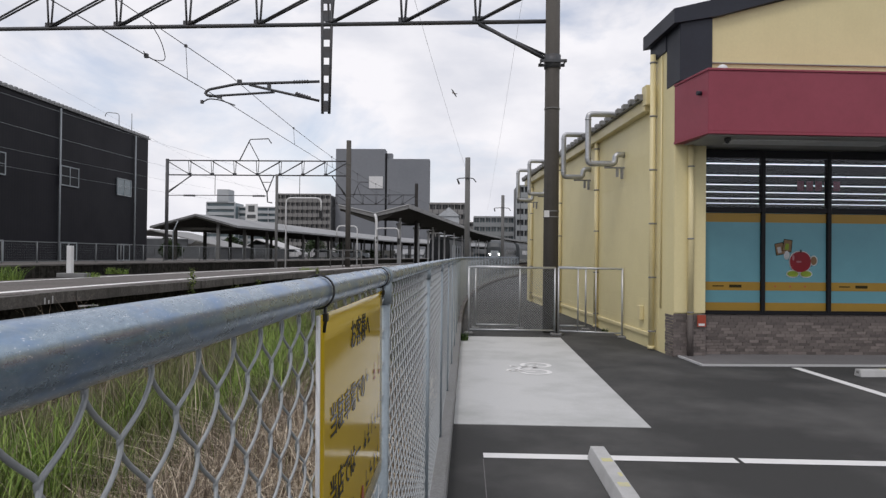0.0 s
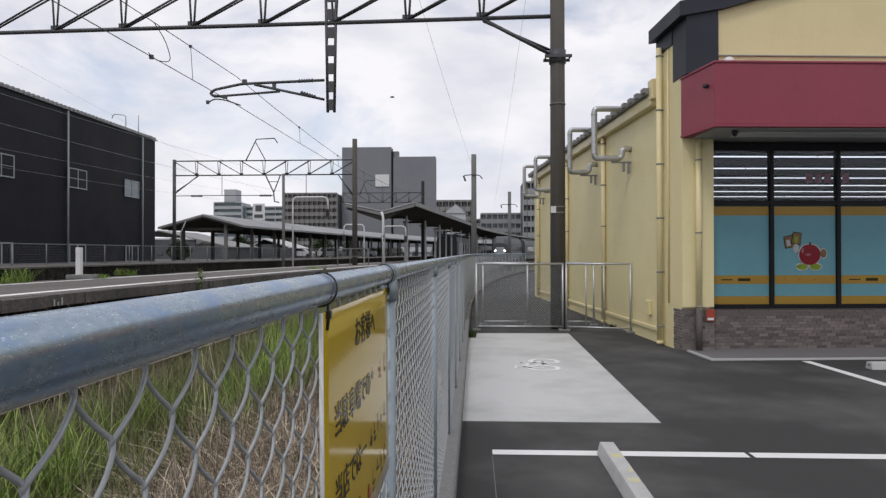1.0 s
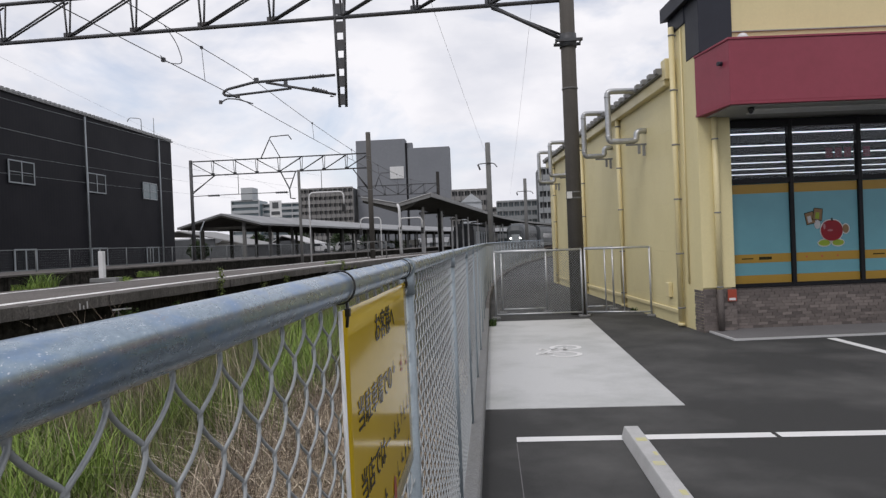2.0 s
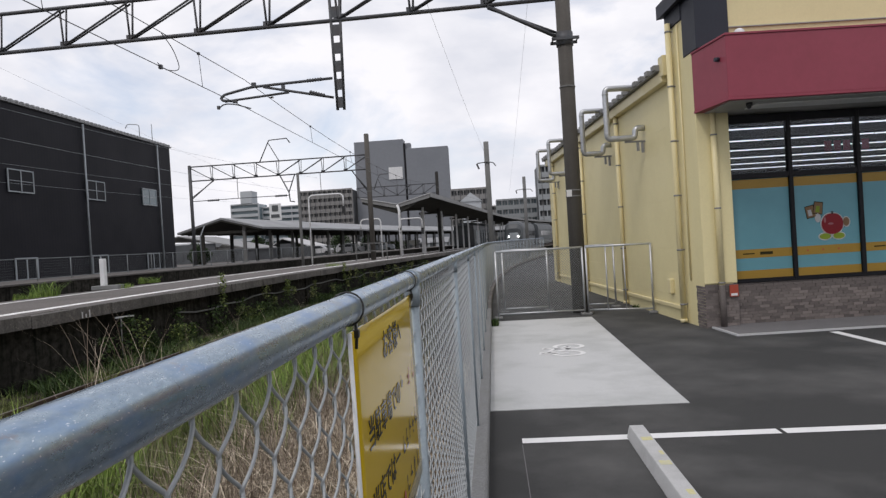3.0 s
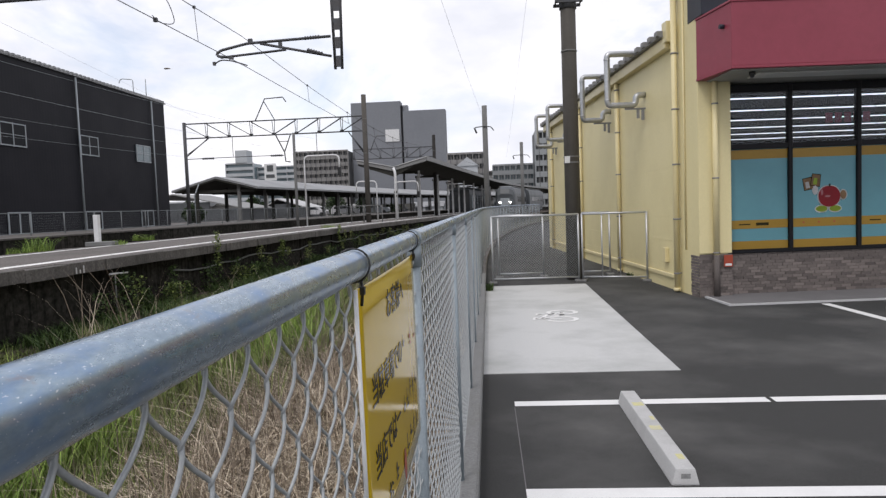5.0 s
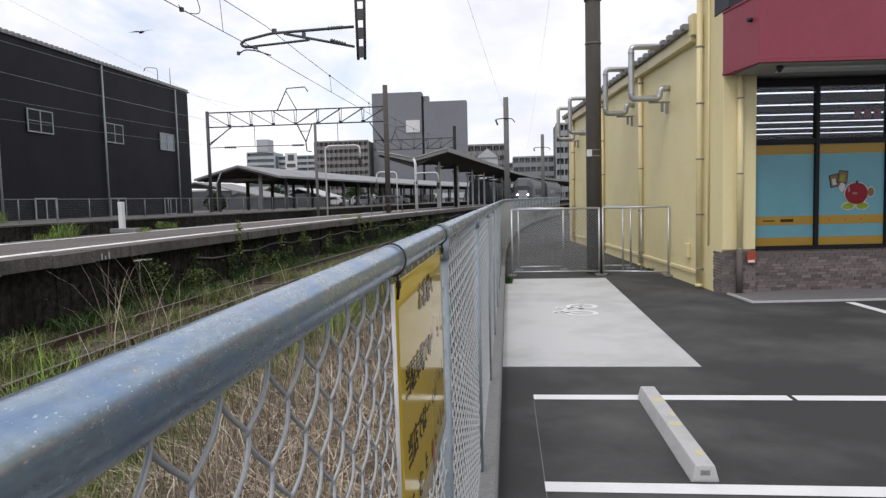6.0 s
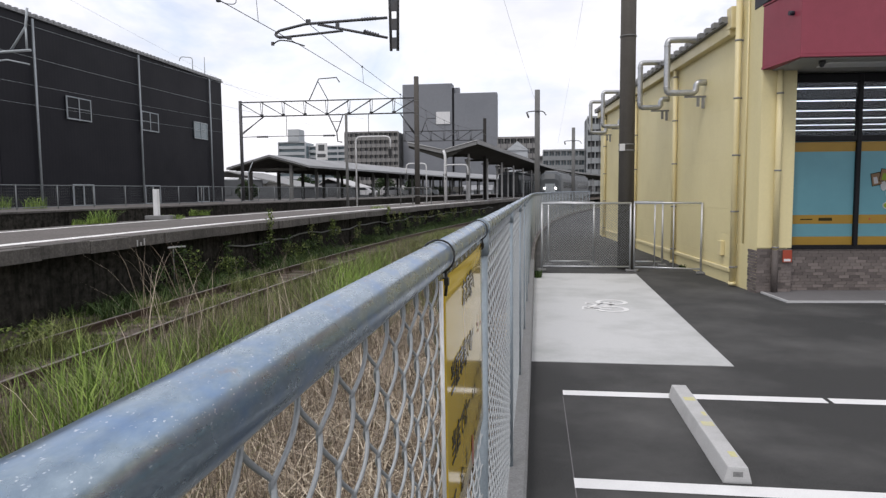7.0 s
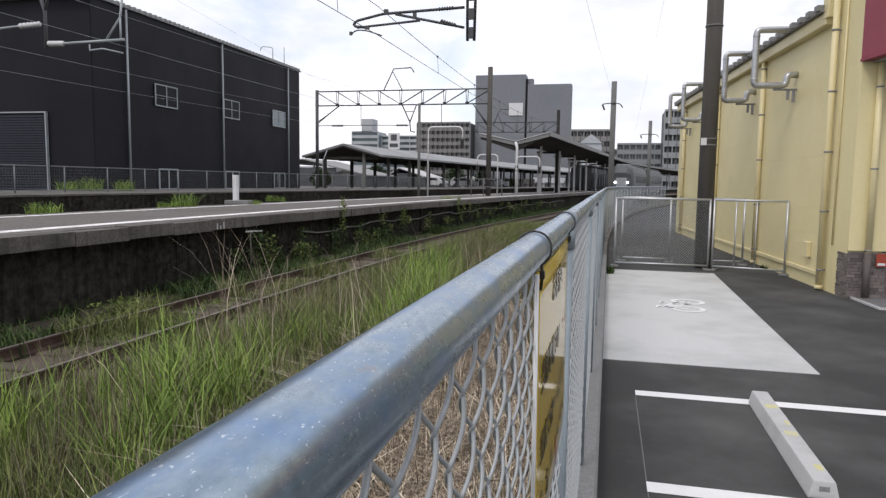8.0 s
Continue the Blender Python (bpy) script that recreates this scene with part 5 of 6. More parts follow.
for y in (29.45, 37.95, 46.7):
    part("downpipe", tube(B(), [(-21.88, y, 1.0), (-21.88, y, 9.9)], 0.055, 8), M["greytrim"], bb)
for y0, y1 in ((31.58, 33.4), (38.1, 39.85), (44.38, 46.2)):
    w = part("window", box(B(), -22.0, -21.93, y0, y1, 5.58, 6.65), M["warepane"] if y0 < 44 else M["paleglass"], bb)
    for a, b, c, d in ((y0 - 0.04, y0 + 0.02, 5.54, 6.69), (y1 - 0.02, y1 + 0.04, 5.54, 6.69), ((y0 + y1) / 2 - 0.025, (y0 + y1) / 2 + 0.025, 5.52, 6.7)):
        part("frame_bar", box(B(), -21.95, -21.90, a, b, c, d), M["greytrim"], w)
    for c, d in ((5.54, 5.60), (6.64, 6.69), (6.1, 6.125)):
        part("frame_bar", box(B(), -21.95, -21.905, y0, y1, c, d), M["greytrim"], w)
for y0 in (31.72, 38.15, 44.5):
    w = part("window", box(B(), -22.0, -21.93, y0, y0 + 1.6, 1.2, 2.24), M["warepane"], bb)
    for a in (y0, y0 + 0.8, y0 + 1.6):
        part("frame_bar", box(B(), -21.95, -21.9, a - 0.04, a + 0.04, 1.2, 2.26), M["greytrim"], w)
    for z in (1.18, 2.24):
        part("frame_bar", box(B(), -21.96, -21.895, y0, y0 + 1.6, z - 0.04, z + 0.04), M["greytrim"], w)
vp = thing("vent_pipe", "white hooked vent pipe beside the black warehouse", "vent pipe")
part("pipe", tube(B(), rounded_path([(-22.56, 49.2, 1.0), (-22.56, 49.2, 4.22), (-22.30, 49.2, 4.22), (-22.30, 49.2, 1.0)], 0.1), 0.05, 8), M["greytrim"], vp)
for z in (1.8, 3.2):
    part("clip", box(B(), -22.6, -22.26, 48.6, 49.2, z, z + 0.05), M["fencegrey"], vp)
dr = part("shutter_door", box(B(), -30.5, -24.6, 27.12, 27.19, 1.0, 4.75), M["blackwall"], bb)
for k in range(30):
    part("slat", box(B(), -30.5, -24.6, 27.08, 27.13, 1.02 + k * 0.122, 1.10 + k * 0.122), M["navy"], dr)
fr = box(B(), -24.6, -24.54, 27.05, 27.19, 1.0, 4.81)
box(fr, -30.5, -24.6, 27.05, 27.19, 4.75, 4.81)
part("door_frame", fr, M["greytrim"], bb)
ant = tube(B(), rounded_path([(-23, 46.5, 10.0), (-23, 46.5, 11.4), (-23.9, 46.5, 11.5), (-24, 46.5, 11.2)], 0.2), 0.03, 5)
part("roof_vent_pipe", ant, M["greytrim"], bb)
part("roof_rod", tube(B(), [(-22.6, 47.5, 10.0), (-22.6, 47.5, 11.6)], 0.03, 5), M["greytrim"], bb)

# ================= distant town =================
def tower():
    t = thing("sheeted_tower", "tall building wrapped in blue-grey scaffold sheeting", "tower")
    for x0, x1, z in ((-42.0, -25.8, 36.3), (-25.2, -11.4, 33.1)):
        w = part("sheeted_front", bevelled(box(B(), x0, x1, 220, 225, -0.5, z), 0.1), M["tower"], t)
        n = int((x1 - x0) / 1.8)
        seams = B()
        for k in range(1, n):
            x = x0 + (x1 - x0) * k / n
            box(seams, x - 0.012, x + 0.012, 219.98, 220.0, 0, z - 0.2)
        for k in range(1, 9):
            box(seams, x0 + 0.1, x1 - 0.1, 219.98, 220.0, z * k / 9 - 0.012, z * k / 9 + 0.012)
        part("seams", seams, M["tower"], w)
    part("sheeted_step", box(B(), -26.0, -23.6, 221, 224, -0.5, 35.0), M["tower"], t)
    part("dark_joint", box(B(), -25.75, -25.25, 219.9, 221, -0.5, 34.8), M["frame"], t)
    part("white_panel", box(B(), -31.0, -26.5, 219.7, 219.95, 23.4, 27.3), M["white"], t)
    return t


tower()


def flats(x0, x1, y, z, floors, bays, wall, label):
    """A block of flats with real balcony slabs, recesses and party walls."""
    t = thing("apartment_block", label, "apartment block")
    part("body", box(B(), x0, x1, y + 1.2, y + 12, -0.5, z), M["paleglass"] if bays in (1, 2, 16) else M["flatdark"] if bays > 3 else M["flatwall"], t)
    h = z / floors
    for f in range(floors + 1):
        part("balcony", box(B(), x0, x1, y, y + 1.25, f * h - 0.2, f * h + h * 0.42 if f < floors else z + 0.3), wall, t)
    for b in range(bays + 1):
        x = x0 + (x1 - x0) * b / bays
        part("party_wall", box(B(), x - 0.13, x + 0.13, y - 0.05, y + 1.3, -0.5, z), wall, t)
    for b in range(bays):
        x = x0 + (x1 - x0) * (b + 0.5) / bays
        if 3 < bays < 12:
            part("window_bay", box(B(), x - 0.3, x + 0.3, y + 1.0, y + 1.25, 0, z), M["flatwall"], t)
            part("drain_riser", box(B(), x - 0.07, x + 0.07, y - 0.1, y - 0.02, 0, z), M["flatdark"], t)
        elif bays >= 12:
            part("window_bay", box(B(), x - 0.12, x + 0.12, y + 1.0, y + 1.25, 0, z), wall, t)
    return t


flats(-60.2, -42.7, 215, 20.8, 9, 11, M["flatwall"], "brown-grey apartment block with rows of balconies")
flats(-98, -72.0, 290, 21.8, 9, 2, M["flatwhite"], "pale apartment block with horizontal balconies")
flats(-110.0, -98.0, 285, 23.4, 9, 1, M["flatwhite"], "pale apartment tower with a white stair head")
sth = solid("stair_head", box(B(), -105.5, -100.5, 285, 292, 23.4, 29.0), M["flatwhite"], "white stair head on an apartment block", "roof block")
bs = thing("billboard", "white roof billboard with a dark square", "billboard")
part("panel", box(B(), -91.5, -86.5, 280, 280.5, 15.5, 22.5), M["white"], bs)
part("mark", box(B(), -90.3, -87.7, 279.8, 280, 19.3, 21.8), M["flatdark"], bs)
part("print_bar", box(B(), -90.8, -87.2, 279.8, 280, 16.6, 18.0), M["flatdark"], bs)
part("post", box(B(), -91, -90.5, 280.1, 280.4, -0.5, 15.5), M["steelpost"], bs)
flats(-9.0, 1.0, 181, 15.6, 6, 6, M["flatwall"], "grey flats with dark balconies beyond the station")
flats(-2.0, 9.0, 230, 13.0, 6, 6, M["flatwall"], "dull grey flats beyond the station")
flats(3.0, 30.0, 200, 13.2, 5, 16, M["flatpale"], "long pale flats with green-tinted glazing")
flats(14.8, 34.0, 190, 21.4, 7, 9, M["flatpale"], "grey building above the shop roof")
hb = B()
hv_ = [hb.verts.new(p) for p in ((-6.3, 170, 11.7), (-0.7, 170, 11.7), (-3.5, 170, 13.9), (-6.3, 178, 11.7), (-0.7, 178, 11.7), (-3.5, 178, 13.9))]
for f in ((0, 1, 2), (3, 5, 4), (0, 2, 5, 3), (1, 4, 5, 2), (0, 3, 4, 1)):
    hb.faces.new([hv_[i] for i in f])
box(hb, -6.0, -1.0, 170.3, 177.7, -0.5, 11.7)
solid("gable_house", hb, M["flatwhite"], "pale gabled house beyond the station canopy", "house")
# low town edge behind the far canopy
for k in range(26):
    x = -130 + k * 7.5 + random.uniform(-2, 2)
    y = random.uniform(135, 190)
    h = random.uniform(2.4, 4.2) if x < -62 else random.uniform(1.6, 2.6)
    if x > -14:
        continue
    w = random.uniform(5, 11)
    bm = box(B(), x, x + w, y, y + 8, -0.5, h)
    hs = thing("town_house", "small grey town building behind the station", "house", group="town buildings")
    body = part("wall", bm, M[random.choice(["flatwall", "flatwhite", "flatwall"])], hs)
    rf = B()
    rv = [rf.verts.new(p) for p in ((x - 0.4, y - 0.4, h), (x + w + 0.4, y - 0.4, h), (x + w + 0.4, y + 8.4, h), (x - 0.4, y + 8.4, h), (x - 0.4, y + 4, h + 1.3), (x + w + 0.4, y + 4, h + 1.3))]
    for f in ((0, 1, 5, 4), (2, 3, 4, 5), (0, 4, 3), (1, 2, 5), (3, 2, 1, 0)):
        rf.faces.new([rv[i] for i in f])
    part("roof", rf, M[random.choice(["steelpost", "under", "roof"])], hs)
    for q in range(3):
        part("window", box(B(), x + w * (q + 0.5) / 3 - 0.6, x + w * (q + 0.5) / 3 + 0.6, y - 0.05, y, h * 0.5, h * 0.5 + 1.2), M["flatdark"], hs)


def station_shed(x0, xr, x1, y0, y1, z0, zr, z1, label, roof):
    """A low shed with an uneven pitched roof, ridge along y at xr."""
    t = thing("station_shed", label, "shed", group="sheds behind the far platform")
    part("wall", box(B(), x0 + 0.4, x1 - 0.4, y0 + 0.3, y1 - 0.3, 0.95, min(z0, z1) - 0.02), M["flatdark"], t)
    bm = B()
    prof = [(x0, z0), (xr, zr), (x1, z1), (x1, z1 - 0.14), (xr, zr - 0.14), (x0, z0 - 0.14)]
    a = [bm.verts.new((x, y0, z)) for x, z in prof]
    b = [bm.verts.new((x, y1, z)) for x, z in prof]
    bm.faces.new(a)
    bm.faces.new(b[::-1])
    for k in range(6):
        bm.faces.new((a[k], a[(k + 1) % 6], b[(k + 1) % 6], b[k]))
    part("roof", bm, roof, t)
    part("gable", box(B(), (x0 + xr) / 2, (xr + x1) / 2, y0 + 0.32, y0 + 0.5, min(z0, z1) - 0.1, min(z0 + zr, z1 + zr) / 2 - 0.15), M["flatdark"], t)
    for k in range(3):
        x = x0 + (x1 - x0) * (k + 0.7) / 3.4
        part("window", box(B(), x - 0.5, x + 0.5, y0 + 0.22, y0 + 0.3, 1.5, 2.2), M["flatdark"], t)
    return t


station_shed(-41.5, -39.0, -29.6, 85, 97, 4.1, 4.7, 2.6, "low shed with a long dull grey roof behind the platform", M["steelpost"])
station_shed(-31.5, -29.5, -25.0, 98, 108, 2.6, 3.9, 2.5, "small shed with a pale sheet roof behind the platform", M["concrete"])


def far_tree(x, y, h, seed):
    rnd = random.Random(seed)
    t = thing("tree", "dark green broadleaf tree behind the platform", "tree", pose(x, y, -0.5), group="trees behind the station")
    tr = tube(B(), [(0, 0, 0), (0.1, 0, h * 0.5), (0.0, 0.1, h * 0.8)], [0.18, 0.12, 0.05], 7)
    for k in range(4):
        a = rnd.uniform(0, 6.28)
        tube(tr, [(0.05, 0, h * 0.4), (math.cos(a) * h * 0.22, math.sin(a) * h * 0.22, h * 0.7)], [0.08, 0.03], 5)
    part("trunk", tr, M["oldstraw"], t)
    vs, fs = [], []
    for k in range(1500):
        a, u = rnd.uniform(0, 6.28), rnd.uniform(-1, 1)
        rr = (rnd.random() ** 0.4) * (0.75 + 0.35 * math.sin(3 * a + seed) * math.cos(2 * u))
        c = Vector((math.cos(a) * math.sqrt(1 - u * u) * h * 0.36 * rr, math.sin(a) * math.sqrt(1 - u * u) * h * 0.36 * rr, h * 0.66 + u * h * 0.36 * rr))
        s = rnd.uniform(0.12, 0.26)
        d1 = Vector((rnd.gauss(0, 1), rnd.gauss(0, 1), rnd.gauss(0, 1))).normalized() * s
        d2 = d1.cross(Vector((rnd.gauss(0, 1), rnd.gauss(0, 1), rnd.gauss(0, 1)))).normalized() * s * 0.6
        b = len(vs)
        vs += [c - d1, c + d2, c + d1, c - d2]
        fs.append((b, b + 1, b + 2, b + 3))
    me = bpy.data.meshes.new("crown")
    me.from_pydata([tuple(v) for v in vs], [], fs)
    me.materials.append(M["tree"])
    ob = new("crown", me)
    ob.parent = t
    return t


for i, (x, y, h) in enumerate(((-38, 112, 5.5), (-33, 118, 6.5), (-27, 125, 5.5), (-22, 128, 5.0), (-46, 105, 5.0), (-30.5, 72, 3.8))):
    far_tree(x, y, h, i)


def car(x, y, label, mat):
    t = thing("parked_car", label, "car", pose(x, y, 1.0 if x < -19 + bend(y) else -0.5), group="parked cars")
    bm = B()
    prof = [(-2.0, 0.35), (2.0, 0.35), (2.05, 0.75), (1.9, 0.98), (1.0, 1.05), (0.45, 1.5), (-1.5, 1.55), (-2.0, 1.0)]
    a = [bm.verts.new((px, -0.8, z)) for px, z in prof]
    b = [bm.verts.new((px, 0.8, z)) for px, z in prof]
    bm.faces.new(a)
    bm.faces.new(b[::-1])
    for k in range(len(prof)):
        bm.faces.new((a[k], a[(k + 1) % len(prof)], b[(k + 1) % len(prof)], b[k]))
    part("body", bm, mat, t)
    wn_ = B()
    v = [wn_.verts.new(p) for p in ((-1.6, -0.81, 1.02), (0.85, -0.81, 1.05), (0.40, -0.81, 1.42), (-1.4, -0.81, 1.45))]
    wn_.faces.new(v)
    part("side_window", wn_, M["traindark"], t)
    for px in (-1.25, 1.25):
        part("wheel", tube(B(), [(px, -0.82, 0.32), (px, -0.62, 0.32)], 0.32, 12), M["black"], t)
        part("wheel", tube(B(), [(px, 0.62, 0.32), (px, 0.82, 0.32)], 0.32, 12), M["black"], t)
    return t


car(-24.5, 100, "white hatchback parked beyond the tracks", M["car"])
car(-19.8, 100, "white estate car parked beyond the tracks", M["car"])
car(-15.5, 102, "silver car parked beyond the tracks", M["greytrim"])

# ================= trains =================
def train_car(t, y0, y1, front):
    """One grey railcar along y, built round x = 0, rail top at z = 0."""
    bm = B()
    prof = [(-1.42, 0.9), (-1.45, 1.6), (-1.43, 2.7), (-1.25, 3.3), (-0.7, 3.62), (0.7, 3.62), (1.25, 3.3), (1.43, 2.7), (1.45, 1.6), (1.42, 0.9)]
    prof = [(x, 0.9 + (z - 0.9) * 1.13) for x, z in prof]
    ys = [y0, y1]
    rings = []
    if front:
        for d, s, zs in ((0.0, 0.84, 0.66), (0.35, 0.93, 0.88), (0.9, 0.98, 0.97), (1.8, 1.0, 1.0)):
            rings.append([bm.verts.new((x * s, y0 + d, 0.9 + (z - 0.9) * zs)) for x, z in prof])
    else:
        rings.append([bm.verts.new((x, y0, z)) for x, z in prof])
    rings.append([bm.verts.new((x, y1, z)) for x, z in prof])
    n = len(prof)
    for a, b in zip(rings, rings[1:]):
        for k in range(n):
            bm.faces.new((a[k], a[(k + 1) % n], b[(k + 1) % n], b[k]))
    bm.faces.new(rings[0])
    bm.faces.new(rings[-1][::-1])
    part("car_body", bm, M["train"], t)
    part("underframe", box(B(), -1.2, 1.2, y0 + 1.0, y1 - 0.2, 0.25, 0.92), M["traindark"], t)
    part("roof_panel", bevelled(box(B(), -0.95, 0.95, y0 + 2.2, y1 - 0.1, 3.92, 4.02), 0.03), M["steelpost"], t, "pale grey roof")
    for s in (-1, 1):
        part("window_band", box(B(), s * 1.44 - 0.012, s * 1.44 + 0.012, y0 + 3.0, y1 - 0.8, 1.75, 2.55), M["traindark"], t)
    for y in (y0 + 3.2, y1 - 3.2):
        for s in (-1, 1):
            for d in (-1.0, 1.0):
                part("wheel", tube(B(), [(s * 0.48, y + d, 0.43), (s * 0.6, y + d, 0.43)], 0.43, 14), M["truss"], t)
    if front:
        ws = B()
        v = [ws.verts.new(p) for p in ((-1.05, y0 + 0.12, 2.55), (1.05, y0 + 0.12, 2.55), (0.98, y0 + 0.42, 3.40), (-0.98, y0 + 0.42, 3.40))]
        ws.faces.new(v)
        bmesh.ops.solidify(ws, geom=ws.faces[:], thickness=-0.06)
        part("windscreen", ws, M["traindark"], t, "dark raked windscreen")
        part("nose_panel", bevelled(box(B(), -0.62, 0.62, y0 - 0.06, y0 + 0.2, 1.05, 2.3), 0.05), M["greytrim"], t, "pale grey nose panel")
        part("coupler", box(B(), -0.2, 0.2, y0 - 0.35, y0 + 0.3, 0.6, 0.85), M["traindark"], t)
        for s in (-1, 1):
            lm = tube(B(), [(s * 0.72, y0 - 0.12, 1.75), (s * 0.72, y0 - 0.05, 1.75)], 0.085, 12)
            part("headlight", lm, M["headlamp"], t, "lit white headlight")


moving_train = thing("train", "grey express railcar with lit headlights approaching the platform", "train", pose(4.4, 107, RZ + 0.55))
train_car(moving_train, 0.0, 20.0, True)
second_car = thing("train", "grey railcar coupled behind the leading car", "train", pose(6.9, 127.5, RZ + 0.55))
train_car(second_car, 0.0, 20.0, False)
parked = thing("train", "grey commuter train standing behind the canopy posts", "train", pose(-10.8 + bend(92), 92, RZ + 0.55, 0, 0, -7))
train_car(parked, 0.0, 20.0, False)
# Dark sheet over the train's end stands in for the shaded gap.
part("end_gap_shade", bevelled(box(B(), -1.35, 1.35, -0.08, -0.01, 0.95, 3.6), 0.02), M["traindark"], parked, "train end coloured dark for the shaded gap")
for k in range(7):
    part("door", box(B(), 1.45, 1.47, 1.6 + k * 2.6, 2.6 + k * 2.6, 1.1, 2.9), M["greytrim"], parked)
    part("window", box(B(), 1.455, 1.475, 3.0 + k * 2.6, 3.9 + k * 2.6, 1.8, 2.5), M["traindark"], parked)


def kite():
    t = thing("bird", "dark kite gliding with spread wings", "bird", pose(0, 90, 25))
    bm = B()
    tube(bm, [(-0.32, 0, 0), (-0.2, 0, 0.02), (0.0, 0, 0.02), (0.25, 0, 0.0), (0.36, 0, 0.0)], [0.02, 0.07, 0.09, 0.05, 0.02], 8)
    part("body", bm, M["oldstraw"], t)
    tl = B()
    v = [tl.verts.new(p) for p in ((0.3, -0.03, 0.0), (0.3, 0.03, 0.0), (0.62, 0.12, 0.0), (0.56, 0.0, 0.0), (0.62, -0.12, 0.0))]
    tl.faces.new(v)
    bmesh.ops.solidify(tl, geom=tl.faces[:], thickness=0.012)
    part("tail", tl, M["black"], t)
    wings = []
    for s in (-1, 1):
        w = B()
        v = [w.verts.new(p) for p in ((-0.14, 0, 0.03), (-0.18, s * 0.4, 0.10), (-0.05, s * 0.95, 0.04), (0.12, s * 0.85, 0.03), (0.12, s * 0.4, 0.09), (0.16, 0, 0.03))]
        w.faces.new(v if s > 0 else v[::-1])
        bmesh.ops.solidify(w, geom=w.faces[:], thickness=0.015)
        wings.append(part("wing", w, M["black"], t))
    return t, wings


bird, bird_wings = kite()


# ================= yellow notice on the fence =================
notice = thing("notice_board", "glossy yellow notice with dark lettering hung on the fence", "notice")
SY0, SY1, SZ0, SZ1, SXX = 1.05, 1.80, 1.155, 1.618, 1.2095


def notice_x(y, z):
    return SXX + 0.003 * math.sin((y - SY0) / (SY1 - SY0) * 3.0) + 0.008 * (SZ1 - z)


bm = B()
NY, NZ = 16, 10
grid_f = [[bm.verts.new((notice_x(SY0 + (SY1 - SY0) * i / NY, SZ0 + (SZ1 - SZ0) * j / NZ), SY0 + (SY1 - SY0) * i / NY, SZ0 + (SZ1 - SZ0) * j / NZ)) for i in range(NY + 1)] for j in range(NZ + 1)]
grid_b = [[bm.verts.new(v.co + Vector((-0.003, 0, 0))) for v in row] for row in grid_f]
for j in range(NZ):
    for i in range(NY):
        bm.faces.new((grid_f[j][i], grid_f[j][i + 1], grid_f[j + 1][i + 1], grid_f[j + 1][i])).smooth = True
        bm.faces.new((grid_b[j][i], grid_b[j + 1][i], grid_b[j + 1][i + 1], grid_b[j][i + 1])).smooth = True
for j in range(NZ):
    bm.faces.new((grid_f[j][0], grid_f[j + 1][0], grid_b[j + 1][0], grid_b[j][0]))
    bm.faces.new((grid_f[j][NY], grid_b[j][NY], grid_b[j + 1][NY], grid_f[j + 1][NY]))
for i in range(NY):
    bm.faces.new((grid_f[0][i], grid_b[0][i], grid_b[0][i + 1], grid_f[0][i + 1]))
    bm.faces.new((grid_f[NZ][i], grid_f[NZ][i + 1], grid_b[NZ][i + 1], grid_b[NZ][i]))
part("panel", bm, M["sign"], notice)
part("edge_strip", tube(B(), [(notice_x(SY0, z), SY0 - 0.001, z) for z in (SZ0, SZ1)], 0.0035, 6), M["white"], notice, "pale panel edge")


def lettering(words, y, z, size, mat):
    cu = bpy.data.curves.new("lettering", "FONT")
    cu.body, cu.size, cu.extrude, cu.align_x = words, size, 0.0004, "LEFT"
    tmp = bpy.data.objects.new("lettering_source", cu)
    scene.collection.objects.link(tmp)
    dg = bpy.context.evaluated_depsgraph_get()
    me = bpy.data.meshes.new_from_object(tmp.evaluated_get(dg))
    bpy.data.objects.remove(tmp)
    for v in me.vertices:
        yy, zz = y + v.co.x, z + v.co.y
        v.co = (notice_x(yy, zz) + 0.0012 + v.co.z, yy, zz)
    me.materials.clear()
    me.materials.append(mat)
    ob = new("lettering", me)
    ob.parent = notice
    return ob


for words, y, z, size in (("お客様へ", 1.31, 1.535, 0.062), ("当駐車場での", 1.13, 1.415, 0.060), ("当店では一", 1.13, 1.295, 0.060), ("て、お", 1.13, 1.195, 0.055)):
    for k, ch in enumerate(words):
        lettering(ch, y + k * size, z, size, M["ink"])


rp = random.Random(17)


def print_bars(rows, mat, name):
    """Unreadable small print: a few thin strokes to each character."""
    for y0, y1, z, h in rows:
        n = max(1, int((y1 - y0) / 0.058))
        for k in range(n):
            a = y0 + (y1 - y0) * k / n
            bm = B()
            for _ in range(4):
                upright = rp.random() < 0.45
                q0, w0 = a + rp.uniform(0.0, 0.022), z + rp.uniform(0.0, h * 0.6)
                dq, dw = (0.005, rp.uniform(0.4, 0.9) * h) if upright else (rp.uniform(0.012, 0.03), 0.0055)
                v = [bm.verts.new((notice_x(q, w) + 0.0014, q, w)) for q, w in ((q0, w0), (q0 + dq, w0), (q0 + dq, min(w0 + dw, z + h)), (q0, min(w0 + dw, z + h)))]
                bm.faces.new(v)
            part(name, bm, mat, notice)


print_bars([(1.50, 1.60, 1.415, 0.05)], M["ink"], "print_bars")
print_bars([(1.62, 1.78, 1.415, 0.05)], M["redink"], "red_print_bars")
print_bars([(1.47, 1.76, 1.295, 0.05), (1.33, 1.44, 1.195, 0.05), (1.50, 1.76, 1.195, 0.05)], M["ink"], "print_bars")
fg = B()
vs = []
